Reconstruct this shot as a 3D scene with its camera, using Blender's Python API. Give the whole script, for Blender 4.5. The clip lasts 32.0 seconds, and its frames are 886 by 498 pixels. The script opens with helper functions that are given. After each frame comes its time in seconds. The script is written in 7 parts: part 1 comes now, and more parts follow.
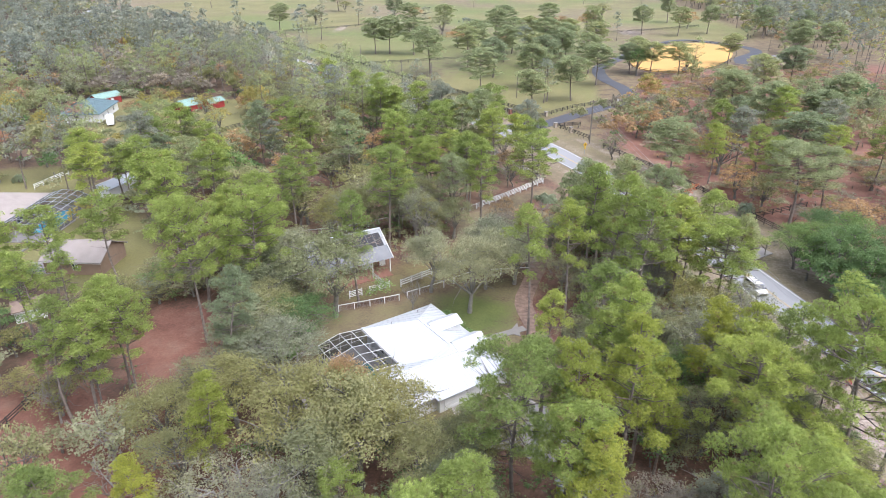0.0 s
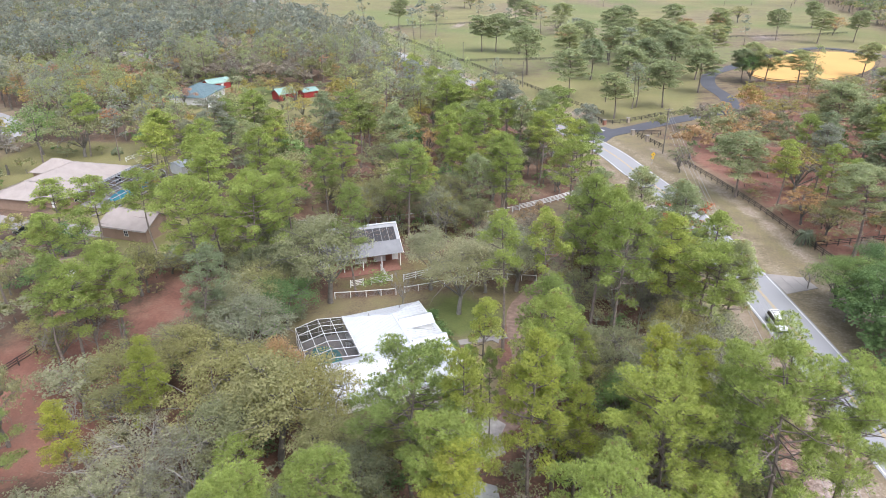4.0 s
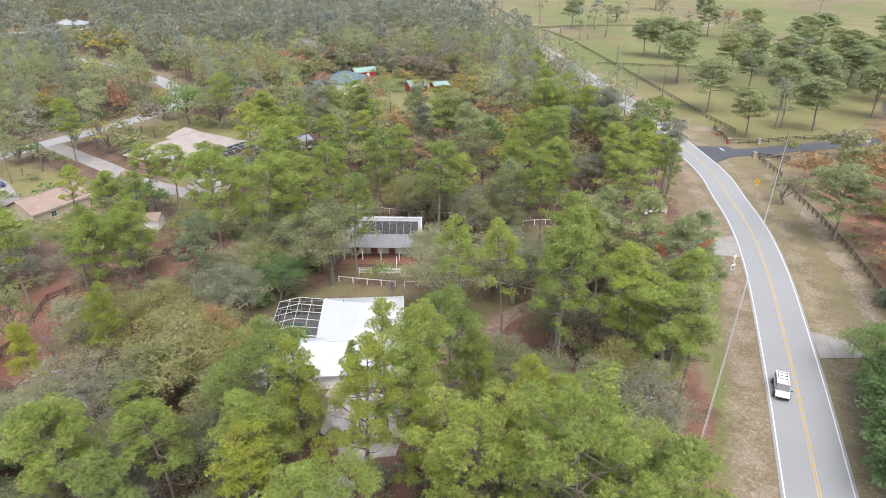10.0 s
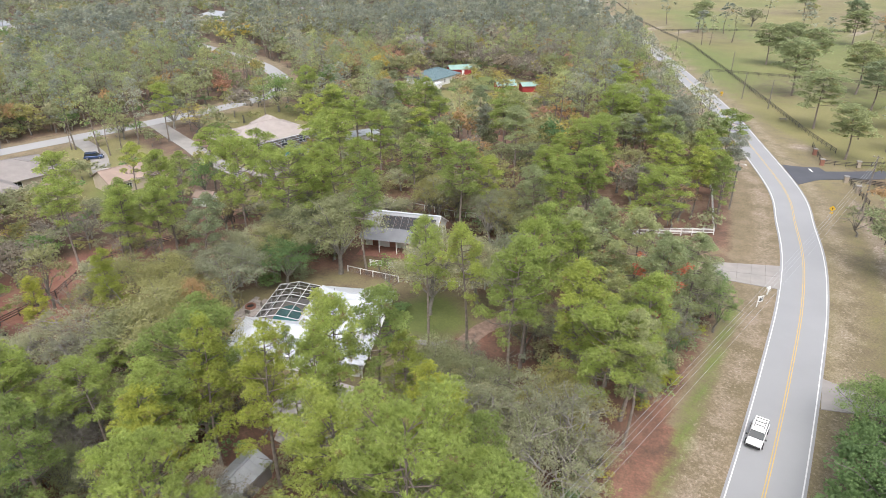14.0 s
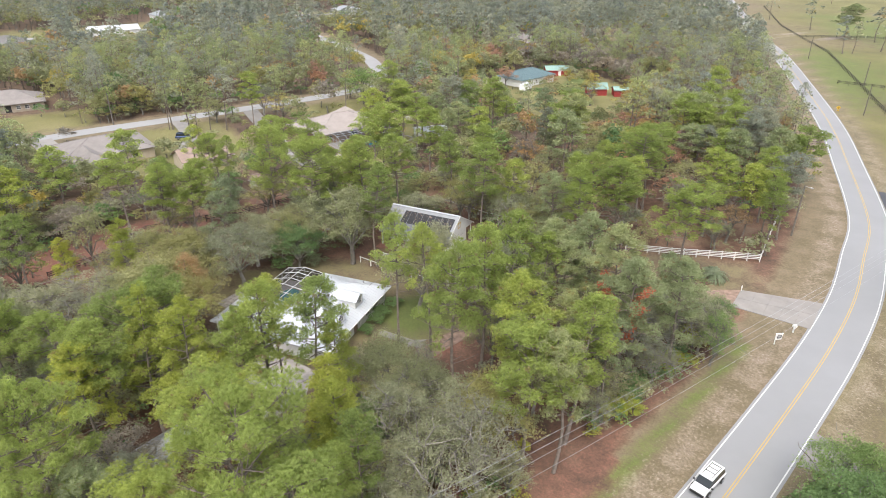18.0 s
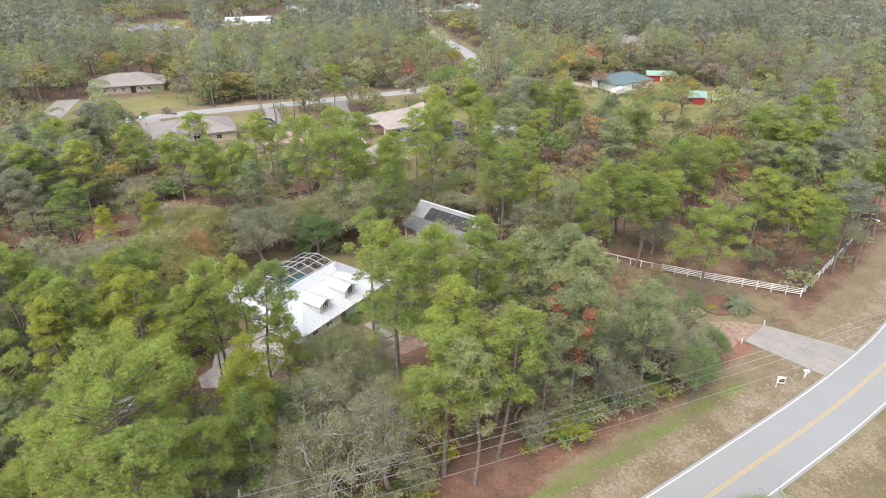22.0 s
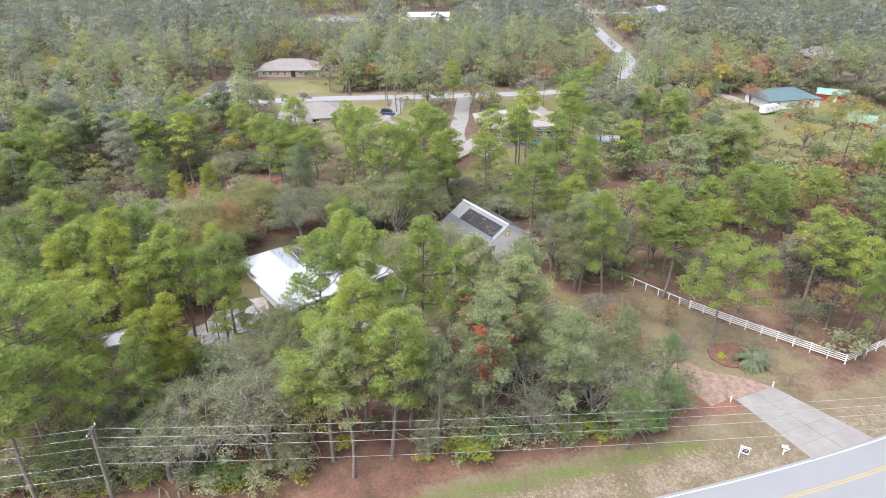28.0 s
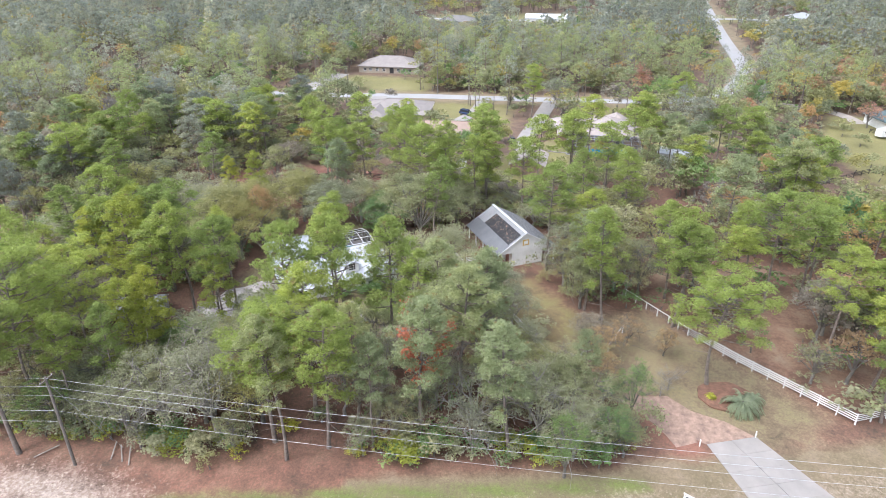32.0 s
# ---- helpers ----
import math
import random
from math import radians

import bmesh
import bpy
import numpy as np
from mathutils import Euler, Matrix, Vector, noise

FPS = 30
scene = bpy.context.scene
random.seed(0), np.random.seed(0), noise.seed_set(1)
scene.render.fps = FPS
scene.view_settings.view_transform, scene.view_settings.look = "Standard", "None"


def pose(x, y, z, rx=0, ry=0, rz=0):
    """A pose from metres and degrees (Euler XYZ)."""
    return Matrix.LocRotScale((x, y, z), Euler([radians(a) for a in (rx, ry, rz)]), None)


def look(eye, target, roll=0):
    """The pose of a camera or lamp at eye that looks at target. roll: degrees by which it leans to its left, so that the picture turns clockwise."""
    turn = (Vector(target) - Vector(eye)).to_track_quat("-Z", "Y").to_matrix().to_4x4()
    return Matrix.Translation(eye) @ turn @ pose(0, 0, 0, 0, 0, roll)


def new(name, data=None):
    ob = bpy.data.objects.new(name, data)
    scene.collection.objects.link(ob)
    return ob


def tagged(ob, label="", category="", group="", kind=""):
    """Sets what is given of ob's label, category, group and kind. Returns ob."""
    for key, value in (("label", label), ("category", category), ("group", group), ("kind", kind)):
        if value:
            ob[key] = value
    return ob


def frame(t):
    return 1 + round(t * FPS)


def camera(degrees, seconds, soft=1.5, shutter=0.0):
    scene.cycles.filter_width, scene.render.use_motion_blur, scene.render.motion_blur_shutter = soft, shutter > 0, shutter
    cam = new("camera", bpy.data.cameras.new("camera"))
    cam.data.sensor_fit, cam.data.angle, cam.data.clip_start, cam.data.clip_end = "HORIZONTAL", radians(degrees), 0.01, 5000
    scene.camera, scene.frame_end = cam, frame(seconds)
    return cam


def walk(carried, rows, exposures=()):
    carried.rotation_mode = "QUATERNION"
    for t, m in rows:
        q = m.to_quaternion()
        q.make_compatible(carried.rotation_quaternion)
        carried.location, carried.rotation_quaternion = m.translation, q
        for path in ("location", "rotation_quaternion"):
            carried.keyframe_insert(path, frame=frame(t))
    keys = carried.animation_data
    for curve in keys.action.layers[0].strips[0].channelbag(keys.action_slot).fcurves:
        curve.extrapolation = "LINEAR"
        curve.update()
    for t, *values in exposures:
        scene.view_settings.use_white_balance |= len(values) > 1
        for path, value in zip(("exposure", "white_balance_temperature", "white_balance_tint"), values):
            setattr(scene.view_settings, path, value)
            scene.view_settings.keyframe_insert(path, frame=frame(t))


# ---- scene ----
cam = camera(69.3, 32.0, 0.72)
METRES, EYE, TILT, LEAN, TURN = 163.0, 52.4, -25.25, 0.25, 0.0
ROWS = [
    (0.0, 0.0, 0.0, 0.0, 0.0, 0.0, -0.0),
    (0.5, 0.0157, 0.0002, 0.0005, 1.41, -0.05, -0.69),
    (1.0, 0.0316, 0.0007, 0.001, 2.81, -0.1, -1.35),
    (1.5, 0.0472, 0.0017, 0.0016, 4.18, -0.16, -2.03),
    (2.0, 0.0628, 0.0029, 0.0026, 5.59, -0.25, -2.7),
    (2.5, 0.0783, 0.0043, 0.0035, 6.99, -0.35, -3.37),
    (3.0, 0.094, 0.0063, 0.0046, 8.4, -0.46, -4.04),
    (3.5, 0.1094, 0.0085, 0.0058, 9.79, -0.59, -4.7),
    (5.5, 0.1704, 0.0215, 0.0132, 15.38, -1.22, -7.3),
    (6.0, 0.1852, 0.0254, 0.0156, 16.78, -1.43, -7.94),
    (6.5, 0.1999, 0.0299, 0.0181, 18.18, -1.65, -8.57),
    (7.0, 0.2143, 0.0347, 0.0208, 19.59, -1.87, -9.21),
    (7.5, 0.2284, 0.0397, 0.0237, 20.99, -2.12, -9.85),
    (8.0, 0.2423, 0.0453, 0.0268, 22.41, -2.4, -10.46),
    (8.5, 0.256, 0.0511, 0.0299, 23.81, -2.7, -11.09),
    (9.0, 0.2695, 0.0569, 0.0331, 25.21, -3.02, -11.71),
    (9.5, 0.2831, 0.0633, 0.0364, 26.63, -3.33, -12.27),
    (10.0, 0.2966, 0.0702, 0.0401, 28.06, -3.67, -12.86),
    (10.5, 0.31, 0.0773, 0.0441, 29.55, -4.04, -13.48),
    (11.0, 0.3232, 0.0846, 0.0483, 31.02, -4.44, -14.07),
    (11.5, 0.3365, 0.0925, 0.0524, 32.51, -4.81, -14.59),
    (12.0, 0.3497, 0.1009, 0.0566, 34.04, -5.2, -15.09),
    (12.5, 0.3622, 0.1093, 0.0613, 35.54, -5.63, -15.67),
    (13.0, 0.3745, 0.118, 0.0658, 37.07, -6.08, -16.19),
    (13.5, 0.3867, 0.1269, 0.0704, 38.61, -6.54, -16.71),
    (14.0, 0.3981, 0.1362, 0.0753, 40.11, -7.01, -17.26),
    (14.5, 0.4095, 0.1464, 0.08, 41.68, -7.51, -17.72),
    (16.5, 0.4516, 0.1899, 0.1016, 48.01, -9.64, -19.59),
    (17.0, 0.4615, 0.2009, 0.1073, 49.6, -10.2, -20.0),
    (17.5, 0.4712, 0.2124, 0.1129, 51.22, -10.76, -20.4),
    (18.0, 0.4801, 0.2239, 0.1187, 52.83, -11.35, -20.77),
    (18.5, 0.4887, 0.2357, 0.1245, 54.44, -11.96, -21.17),
    (19.0, 0.497, 0.2473, 0.1305, 56.05, -12.6, -21.59),
    (19.5, 0.5053, 0.2597, 0.1364, 57.74, -13.22, -21.91),
    (20.0, 0.5129, 0.272, 0.1427, 59.39, -13.85, -22.23),
    (20.5, 0.5202, 0.2848, 0.149, 61.04, -14.5, -22.5),
    (21.0, 0.5269, 0.2973, 0.1552, 62.7, -15.18, -22.83),
    (21.5, 0.5334, 0.31, 0.1616, 64.36, -15.84, -23.12),
    (22.0, 0.539, 0.323, 0.1678, 66.02, -16.52, -23.41),
    (22.5, 0.5447, 0.3362, 0.1742, 67.69, -17.2, -23.63),
    (23.0, 0.5498, 0.3496, 0.1803, 69.37, -17.87, -23.84),
    (23.5, 0.5547, 0.3632, 0.1863, 71.05, -18.54, -24.01),
    (24.0, 0.5589, 0.3766, 0.1928, 72.72, -19.24, -24.22),
    (24.5, 0.5631, 0.3901, 0.1994, 74.42, -19.95, -24.39),
    (25.0, 0.5668, 0.4036, 0.2061, 76.13, -20.67, -24.55),
    (25.5, 0.5702, 0.417, 0.2128, 77.81, -21.4, -24.68),
    (27.5, 0.5784, 0.4733, 0.2395, 84.67, -24.3, -24.98),
    (28.0, 0.5794, 0.4871, 0.246, 86.39, -25.05, -25.02),
    (28.5, 0.5801, 0.5008, 0.2526, 88.11, -25.77, -25.06),
    (29.0, 0.5803, 0.5145, 0.2594, 89.83, -26.48, -25.08),
    (29.5, 0.5801, 0.528, 0.266, 91.54, -27.2, -25.07),
    (30.0, 0.5792, 0.5416, 0.2726, 93.24, -27.93, -25.05),
    (30.5, 0.578, 0.5552, 0.2792, 94.94, -28.66, -25.0),
    (31.0, 0.5766, 0.5689, 0.2858, 96.65, -29.39, -24.92),
    (31.5, 0.5746, 0.5827, 0.2925, 98.37, -30.1, -24.83),
    (32.0, 0.5722, 0.5965, 0.2992, 100.11, -30.83, -24.72),
]
walk(cam, [(t, pose(0, 0, EYE, TILT, LEAN, TURN) @ pose(METRES * x, METRES * y, METRES * z, 90 + pitch, roll, yaw)) for t, x, y, z, yaw, pitch, roll in ROWS], ((0, 1.52, 5990, 14), (8, 1.35, 6300, 12), (22, 1.38, 6550, 10), (28, 1.56, 6140, 11), (32, 1.66, 5990, 12)))

# ---- world and sun: high thin overcast ----
world = bpy.data.worlds.new("world")
scene.world = world
world.use_nodes = True
wn = world.node_tree.nodes
sky = wn.new("ShaderNodeTexSky")
sky.sky_type, sky.sun_disc = "NISHITA", False
sky.sun_elevation, sky.sun_rotation = radians(60), radians(135)
sky.air_density, sky.dust_density = 1.0, 4.0
wash = wn.new("ShaderNodeHueSaturation")
wash.inputs["Saturation"].default_value = 0.5
world.node_tree.links.new(sky.outputs[0], wash.inputs["Color"])
world.node_tree.links.new(wash.outputs[0], wn["Background"].inputs[0])
wn["Background"].inputs[1].default_value = 0.15
sun = new("sun", bpy.data.lights.new("sun", "SUN"))
sun.data.energy, sun.data.angle, sun.data.color = 0.9, radians(60), (1.0, 0.975, 0.94)
sun.matrix_world = look((0, 0, 200), (-60, 60, 53))

# ---- materials ----
def nodes_of(name):
    m = bpy.data.materials.new(name)
    m.use_nodes = True
    n = m.node_tree.nodes
    return m, n, m.node_tree.links, n["Principled BSDF"]


def noise_node(n, l, scale, detail=4.0, rough=0.6, coord=None):
    t = n.new("ShaderNodeTexNoise")
    t.inputs["Scale"].default_value, t.inputs["Detail"].default_value, t.inputs["Roughness"].default_value = scale, detail, rough
    if coord:
        l.new(coord, t.inputs["Vector"])
    return t.outputs["Fac"]


def ramp(n, l, fac, stops):
    r = n.new("ShaderNodeValToRGB")
    e = r.color_ramp.elements
    while len(e) < len(stops):
        e.new(0.5)
    for k, (pos, col) in zip(e, stops):
        k.position, k.color = pos, (*col, 1)
    l.new(fac, r.inputs[0])
    return r.outputs[0]


def mix(n, l, fac, a, b, kind="MIX"):
    m = n.new("ShaderNodeMix")
    m.data_type, m.blend_type = "RGBA", kind
    for sock, v in ((m.inputs[0], fac), (m.inputs[6], a), (m.inputs[7], b)):
        if isinstance(v, (int, float)):
            sock.default_value = v
        elif isinstance(v, tuple):
            sock.default_value = (*v, 1)
        else:
            l.new(v, sock)
    return m.outputs[2]


def maths(n, l, op, a, b=0.0, clamp=False):
    m = n.new("ShaderNodeMath")
    m.operation, m.use_clamp = op, clamp
    for sock, v in zip(m.inputs, (a, b)):
        if isinstance(v, (int, float)):
            sock.default_value = v
        else:
            l.new(v, sock)
    return m.outputs[0]


def bump(n, l, b, height, strength=0.3, distance=0.05):
    k = n.new("ShaderNodeBump")
    k.inputs["Strength"].default_value, k.inputs["Distance"].default_value = strength, distance
    l.new(height, k.inputs["Height"])
    l.new(k.outputs[0], b.inputs["Normal"])


def plain(name, col, rough=0.6, metal=0.0, vary=0.18, scale=1.5, fine=14.0, bumpy=0.15):
    """A surface of one colour, with stains and grain."""
    m, n, l, b = nodes_of(name)
    c = n.new("ShaderNodeTexCoord").outputs["Object"]
    big, small = noise_node(n, l, scale, 5, 0.6, c), noise_node(n, l, fine, 3, 0.7, c)
    dark, light = tuple(v * (1 - vary) for v in col), tuple(min(1, v * (1 + vary)) for v in col)
    base = ramp(n, l, big, [(0.3, dark), (0.7, light)])
    rnd = n.new("ShaderNodeObjectInfo").outputs["Random"]
    tone = ramp(n, l, rnd, [(0, (1 - vary * 0.5,) * 3), (1, (1.0,) * 3)])
    grain = ramp(n, l, small, [(0.25, (1 - vary * 0.6,) * 3), (0.75, (1.0,) * 3)])
    l.new(mix(n, l, 1.0, mix(n, l, 1.0, base, grain, "MULTIPLY"), tone, "MULTIPLY"), b.inputs["Base Color"])
    b.inputs["Roughness"].default_value, b.inputs["Metallic"].default_value = rough, metal
    if bumpy:
        bump(n, l, b, small, bumpy, 0.02)
    return m


def foliage(name, dark, light, old=None, spread=0.4):
    """Leaves or needles: each tuft has its own tone, each tree its own cast."""
    m, n, l, b = nodes_of(name)
    isle = n.new("ShaderNodeNewGeometry").outputs["Random Per Island"]
    mean = tuple((a + c) / 2 for a, c in zip(dark, light))
    base = ramp(n, l, isle, [(0.0, tuple(m - spread * (m - a) for m, a in zip(mean, dark))), (1.0, tuple(m + spread * (c - m) for m, c in zip(mean, light)))])
    if old:
        base = mix(n, l, maths(n, l, "GREATER_THAN", isle, 0.975), base, old)
    bough = noise_node(n, l, 0.7, 3, 0.6, n.new("ShaderNodeTexCoord").outputs["Object"])
    base = mix(n, l, 1.0, base, ramp(n, l, bough, [(0.35, (0.8, 0.8, 0.82)), (0.65, (1.14, 1.14, 1.1))]), "MULTIPLY")
    # Darker tuft centres: brown buds, plus shade between needles put into the colour.
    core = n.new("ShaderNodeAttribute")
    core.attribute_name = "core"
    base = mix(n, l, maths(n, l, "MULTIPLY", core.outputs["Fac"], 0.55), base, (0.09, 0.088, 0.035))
    tree = n.new("ShaderNodeAttribute")
    tree.attribute_name = "cast"
    info = n.new("ShaderNodeObjectInfo").outputs["Random"]
    pick = maths(n, l, "FRACT", maths(n, l, "ADD", tree.outputs["Fac"], info))
    base = mix(n, l, 1.0, base, ramp(n, l, pick, [(0.0, (0.77, 0.81, 0.9)), (0.35, (0.94, 0.95, 0.92)), (0.7, (1.02, 1.02, 1.0)), (1.0, (1.2, 1.12, 0.96))]), "MULTIPLY")
    l.new(base, b.inputs["Base Color"])
    b.inputs["Roughness"].default_value = 0.65
    b.inputs["Specular IOR Level"].default_value = 0.1
    t = n.new("ShaderNodeBsdfTranslucent")
    l.new(mix(n, l, 1.0, base, (1.08, 1.1, 0.95), "MULTIPLY"), t.inputs[0])
    s = n.new("ShaderNodeMixShader")
    s.inputs[0].default_value = 0.5
    l.new(b.outputs[0], s.inputs[1])
    l.new(t.outputs[0], s.inputs[2])
    l.new(s.outputs[0], n["Material Output"].inputs[0])
    return m


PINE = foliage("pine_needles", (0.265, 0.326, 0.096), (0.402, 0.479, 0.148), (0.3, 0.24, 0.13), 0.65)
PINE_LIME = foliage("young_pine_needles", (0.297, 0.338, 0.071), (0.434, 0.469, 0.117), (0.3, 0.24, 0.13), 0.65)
# Dull pine tones, greyed and lightened: distance haze put into the needle colour.
PINE_BLUE = foliage("dull_hazed_needles", (0.263, 0.304, 0.170), (0.398, 0.445, 0.263), (0.3, 0.24, 0.13), 0.65)
PINE_FAR = foliage("hazed_pine_needles", (0.236, 0.259, 0.217), (0.342, 0.359, 0.323), (0.3, 0.24, 0.13), 0.65)
STAND_GREEN = foliage("hazed_stand_needles", (0.318, 0.356, 0.185), (0.444, 0.486, 0.262), (0.3, 0.24, 0.13), 0.65)
STAND_BLUE = foliage("hazed_dull_stand_needles", (0.305, 0.326, 0.279), (0.428, 0.439, 0.388), (0.3, 0.24, 0.13), 0.65)
OAK = foliage("oak_leaves", (0.214, 0.228, 0.129), (0.318, 0.326, 0.195))
OAK_DEEP = foliage("dark_oak_leaves", (0.126, 0.194, 0.082), (0.221, 0.315, 0.137))
OAK_OLIVE = foliage("olive_oak_leaves", (0.219, 0.220, 0.105), (0.325, 0.319, 0.161))
OAK_GREY = foliage("mossy_oak_leaves", (0.256, 0.265, 0.174), (0.362, 0.364, 0.248))
MOSS = foliage("grey_moss", (0.266, 0.261, 0.180), (0.360, 0.350, 0.252))
GOLD = foliage("yellow_leaves", (0.33, 0.275, 0.09), (0.45, 0.385, 0.14))
RUST = foliage("orange_leaves", (0.33, 0.22, 0.125), (0.44, 0.31, 0.19))
BUSH_LIME = foliage("yellow_green_leaves", (0.24, 0.27, 0.045), (0.44, 0.45, 0.1))
VINE_RED = foliage("red_vine_leaves", (0.42, 0.1, 0.06), (0.56, 0.24, 0.14))
RED = foliage("red_leaves", (0.36, 0.2, 0.15), (0.47, 0.3, 0.23))
TWIGS = foliage("leafless_twigs", (0.24, 0.21, 0.18), (0.34, 0.3, 0.26))
PALM = foliage("palm_leaves", (0.2, 0.235, 0.14), (0.35, 0.385, 0.26))
BARK = plain("pine_bark", (0.2, 0.165, 0.14), 0.9, 0, 0.35, 2.0, 9.0, 0.5)
OAKBARK = plain("oak_bark", (0.176, 0.160, 0.139), 0.9, 0, 0.35, 2.0, 9.0, 0.5)
PALEBARK = plain("dead_wood", (0.25, 0.232, 0.205), 0.9, 0, 0.3, 2.0, 9.0, 0.4)
WHITE_METAL = plain("white_roof_sheet", (0.45, 0.47, 0.49), 0.35, 0.0, 0.04, 0.3, 6.0, 0.02)
GREY_METAL = plain("grey_roof_sheet", (0.26, 0.265, 0.275), 0.4, 0.2, 0.12, 0.5, 5.0, 0.03)
SHED_METAL = plain("galvanised_sheet", (0.40, 0.41, 0.42), 0.4, 0.5, 0.12, 0.6, 5.0, 0.03)
WHITE_PAINT = plain("white_paint", (0.672, 0.672, 0.655), 0.55, 0, 0.08, 1.2, 12.0, 0.05)
CREAM = plain("cream_stucco", (0.4, 0.34, 0.26), 0.85, 0, 0.08, 0.8, 20.0, 0.15)
TAN_WALL = plain("tan_stucco", (0.268, 0.185, 0.134), 0.85, 0, 0.1, 0.8, 20.0, 0.15)
STONE_WALL = plain("beige_stucco", (0.319, 0.268, 0.211), 0.85, 0, 0.12, 0.8, 20.0, 0.15)
SHINGLE_PINK = plain("pinkish_shingles", (0.27, 0.235, 0.215), 0.9, 0, 0.1, 0.5, 7.0, 0.3)
SHINGLE_BROWN = plain("brown_shingles", (0.2, 0.18, 0.168), 0.9, 0, 0.12, 0.5, 7.0, 0.3)
SHINGLE_GREY = plain("grey_shingles", (0.140, 0.134, 0.128), 0.9, 0, 0.12, 0.5, 7.0, 0.3)
TILE_ORANGE = plain("faded_terracotta_shingles", (0.25, 0.185, 0.15), 0.9, 0, 0.12, 0.5, 7.0, 0.3)
TEAL_METAL = plain("teal_roof_sheet", (0.09, 0.14, 0.15), 0.5, 0, 0.1, 0.5, 6.0, 0.05)
GREEN_METAL = plain("pale_green_roof_sheet", (0.192, 0.294, 0.255), 0.5, 0, 0.1, 0.5, 6.0, 0.05)
RED_WOOD = plain("barn_red_boards", (0.268, 0.032, 0.029), 0.7, 0, 0.15, 1.0, 10.0, 0.1)
BLACK_FENCE = plain("dark_fence_boards", (0.038, 0.034, 0.032), 0.7, 0, 0.3, 2.0, 12.0, 0.1)
GREY_WOOD = plain("weathered_wood", (0.160, 0.140, 0.121), 0.85, 0, 0.25, 2.0, 12.0, 0.3)
ASPHALT = plain("pale_asphalt", (0.230, 0.233, 0.239), 0.85, 0, 0.07, 0.05, 30.0, 0.1)
NEW_ASPHALT = plain("dark_asphalt", (0.057, 0.060, 0.071), 0.85, 0, 0.12, 0.2, 30.0, 0.1)
STREET = plain("street_asphalt", (0.255, 0.255, 0.255), 0.85, 0, 0.08, 0.1, 20.0, 0.1)
CONCRETE = plain("concrete", (0.238, 0.222, 0.207), 0.85, 0, 0.12, 0.4, 16.0, 0.15)
LINE_WHITE = plain("white_road_paint", (0.52, 0.52, 0.51), 0.7, 0, 0.1, 0.6, 12.0, 0.05)
LINE_YELLOW = plain("yellow_road_paint", (0.42, 0.29, 0.1), 0.7, 0, 0.1, 0.6, 12.0, 0.05)
DARK_GLASS = plain("window_glass", (0.019, 0.023, 0.025), 0.08, 0, 0.1, 0.5, 3.0, 0)
BLACK = plain("black_rubber", (0.017, 0.017, 0.017), 0.7, 0, 0.2, 2.0, 12.0, 0.05)
# barn's lower roof sheet: its own grey, darkened halfway to its shade
SHADED_SHEET = plain("half_shaded_roof_sheet", (0.14, 0.145, 0.155), 0.45, 0.1, 0.15, 0.6, 5.0, 0.03)
SOLAR = plain("solar_collector", (0.018, 0.019, 0.022), 0.65, 0, 0.3, 1.5, 6.0, 0.05)
LITTER = plain("dry_leaf_litter", (0.255, 0.175, 0.135), 0.9, 0, 0.42, 1.1, 5.0, 0.4)
ARENA = plain("orange_arena_sand", (0.459, 0.275, 0.083), 0.95, 0, 0.08, 0.05, 3.0, 0.1)
BARE_SAND = plain("pale_sand", (0.3, 0.268, 0.245), 0.95, 0, 0.12, 0.3, 6.0, 0.2)
WORN_SLAB = plain("worn_sandy_concrete", (0.4, 0.365, 0.335), 0.95, 0, 0.38, 0.55, 3.0, 0.3)
ALUMINIUM = plain("white_aluminium", (0.622, 0.630, 0.638), 0.4, 0.0, 0.05, 1.0, 8.0, 0)
CAGE_GREY = plain("grey_aluminium", (0.36, 0.37, 0.385), 0.45, 0.0, 0.06, 1.0, 8.0, 0)
WIRE = plain("wire", (0.353, 0.361, 0.370), 0.5, 0.5, 0.1, 1.0, 8.0, 0)
SIGN_YELLOW = plain("yellow_sign", (0.543, 0.332, 0.019), 0.5, 0, 0.05, 1.0, 8.0, 0)
MULCH = plain("pine_bark_mulch", (0.175, 0.092, 0.06), 0.95, 0, 0.35, 1.2, 9.0, 0.4)
BRICK = plain("red_brick", (0.230, 0.108, 0.076), 0.9, 0, 0.2, 1.5, 14.0, 0.3)
CAR_WHITE = plain("white_car_paint", (0.672, 0.680, 0.689), 0.2, 0, 0.03, 1.0, 8.0, 0)
CAR_GREY = plain("grey_car_paint", (0.168, 0.176, 0.185), 0.25, 0.3, 0.05, 1.0, 8.0, 0)
CAR_BLUE = plain("blue_car_paint", (0.034, 0.059, 0.134), 0.25, 0.3, 0.05, 1.0, 8.0, 0)


def water_material():
    m, n, l, b = nodes_of("pool_water")
    c = n.new("ShaderNodeTexCoord").outputs["Object"]
    l.new(ramp(n, l, noise_node(n, l, 0.6, 3, 0.5, c), [(0.3, (0.06, 0.18, 0.18)), (0.7, (0.09, 0.25, 0.245))]), b.inputs["Base Color"])
    b.inputs["Roughness"].default_value = 0.05
    bump(n, l, b, noise_node(n, l, 4.0, 3, 0.5, c), 0.15, 0.02)
    return m


WATER = water_material()


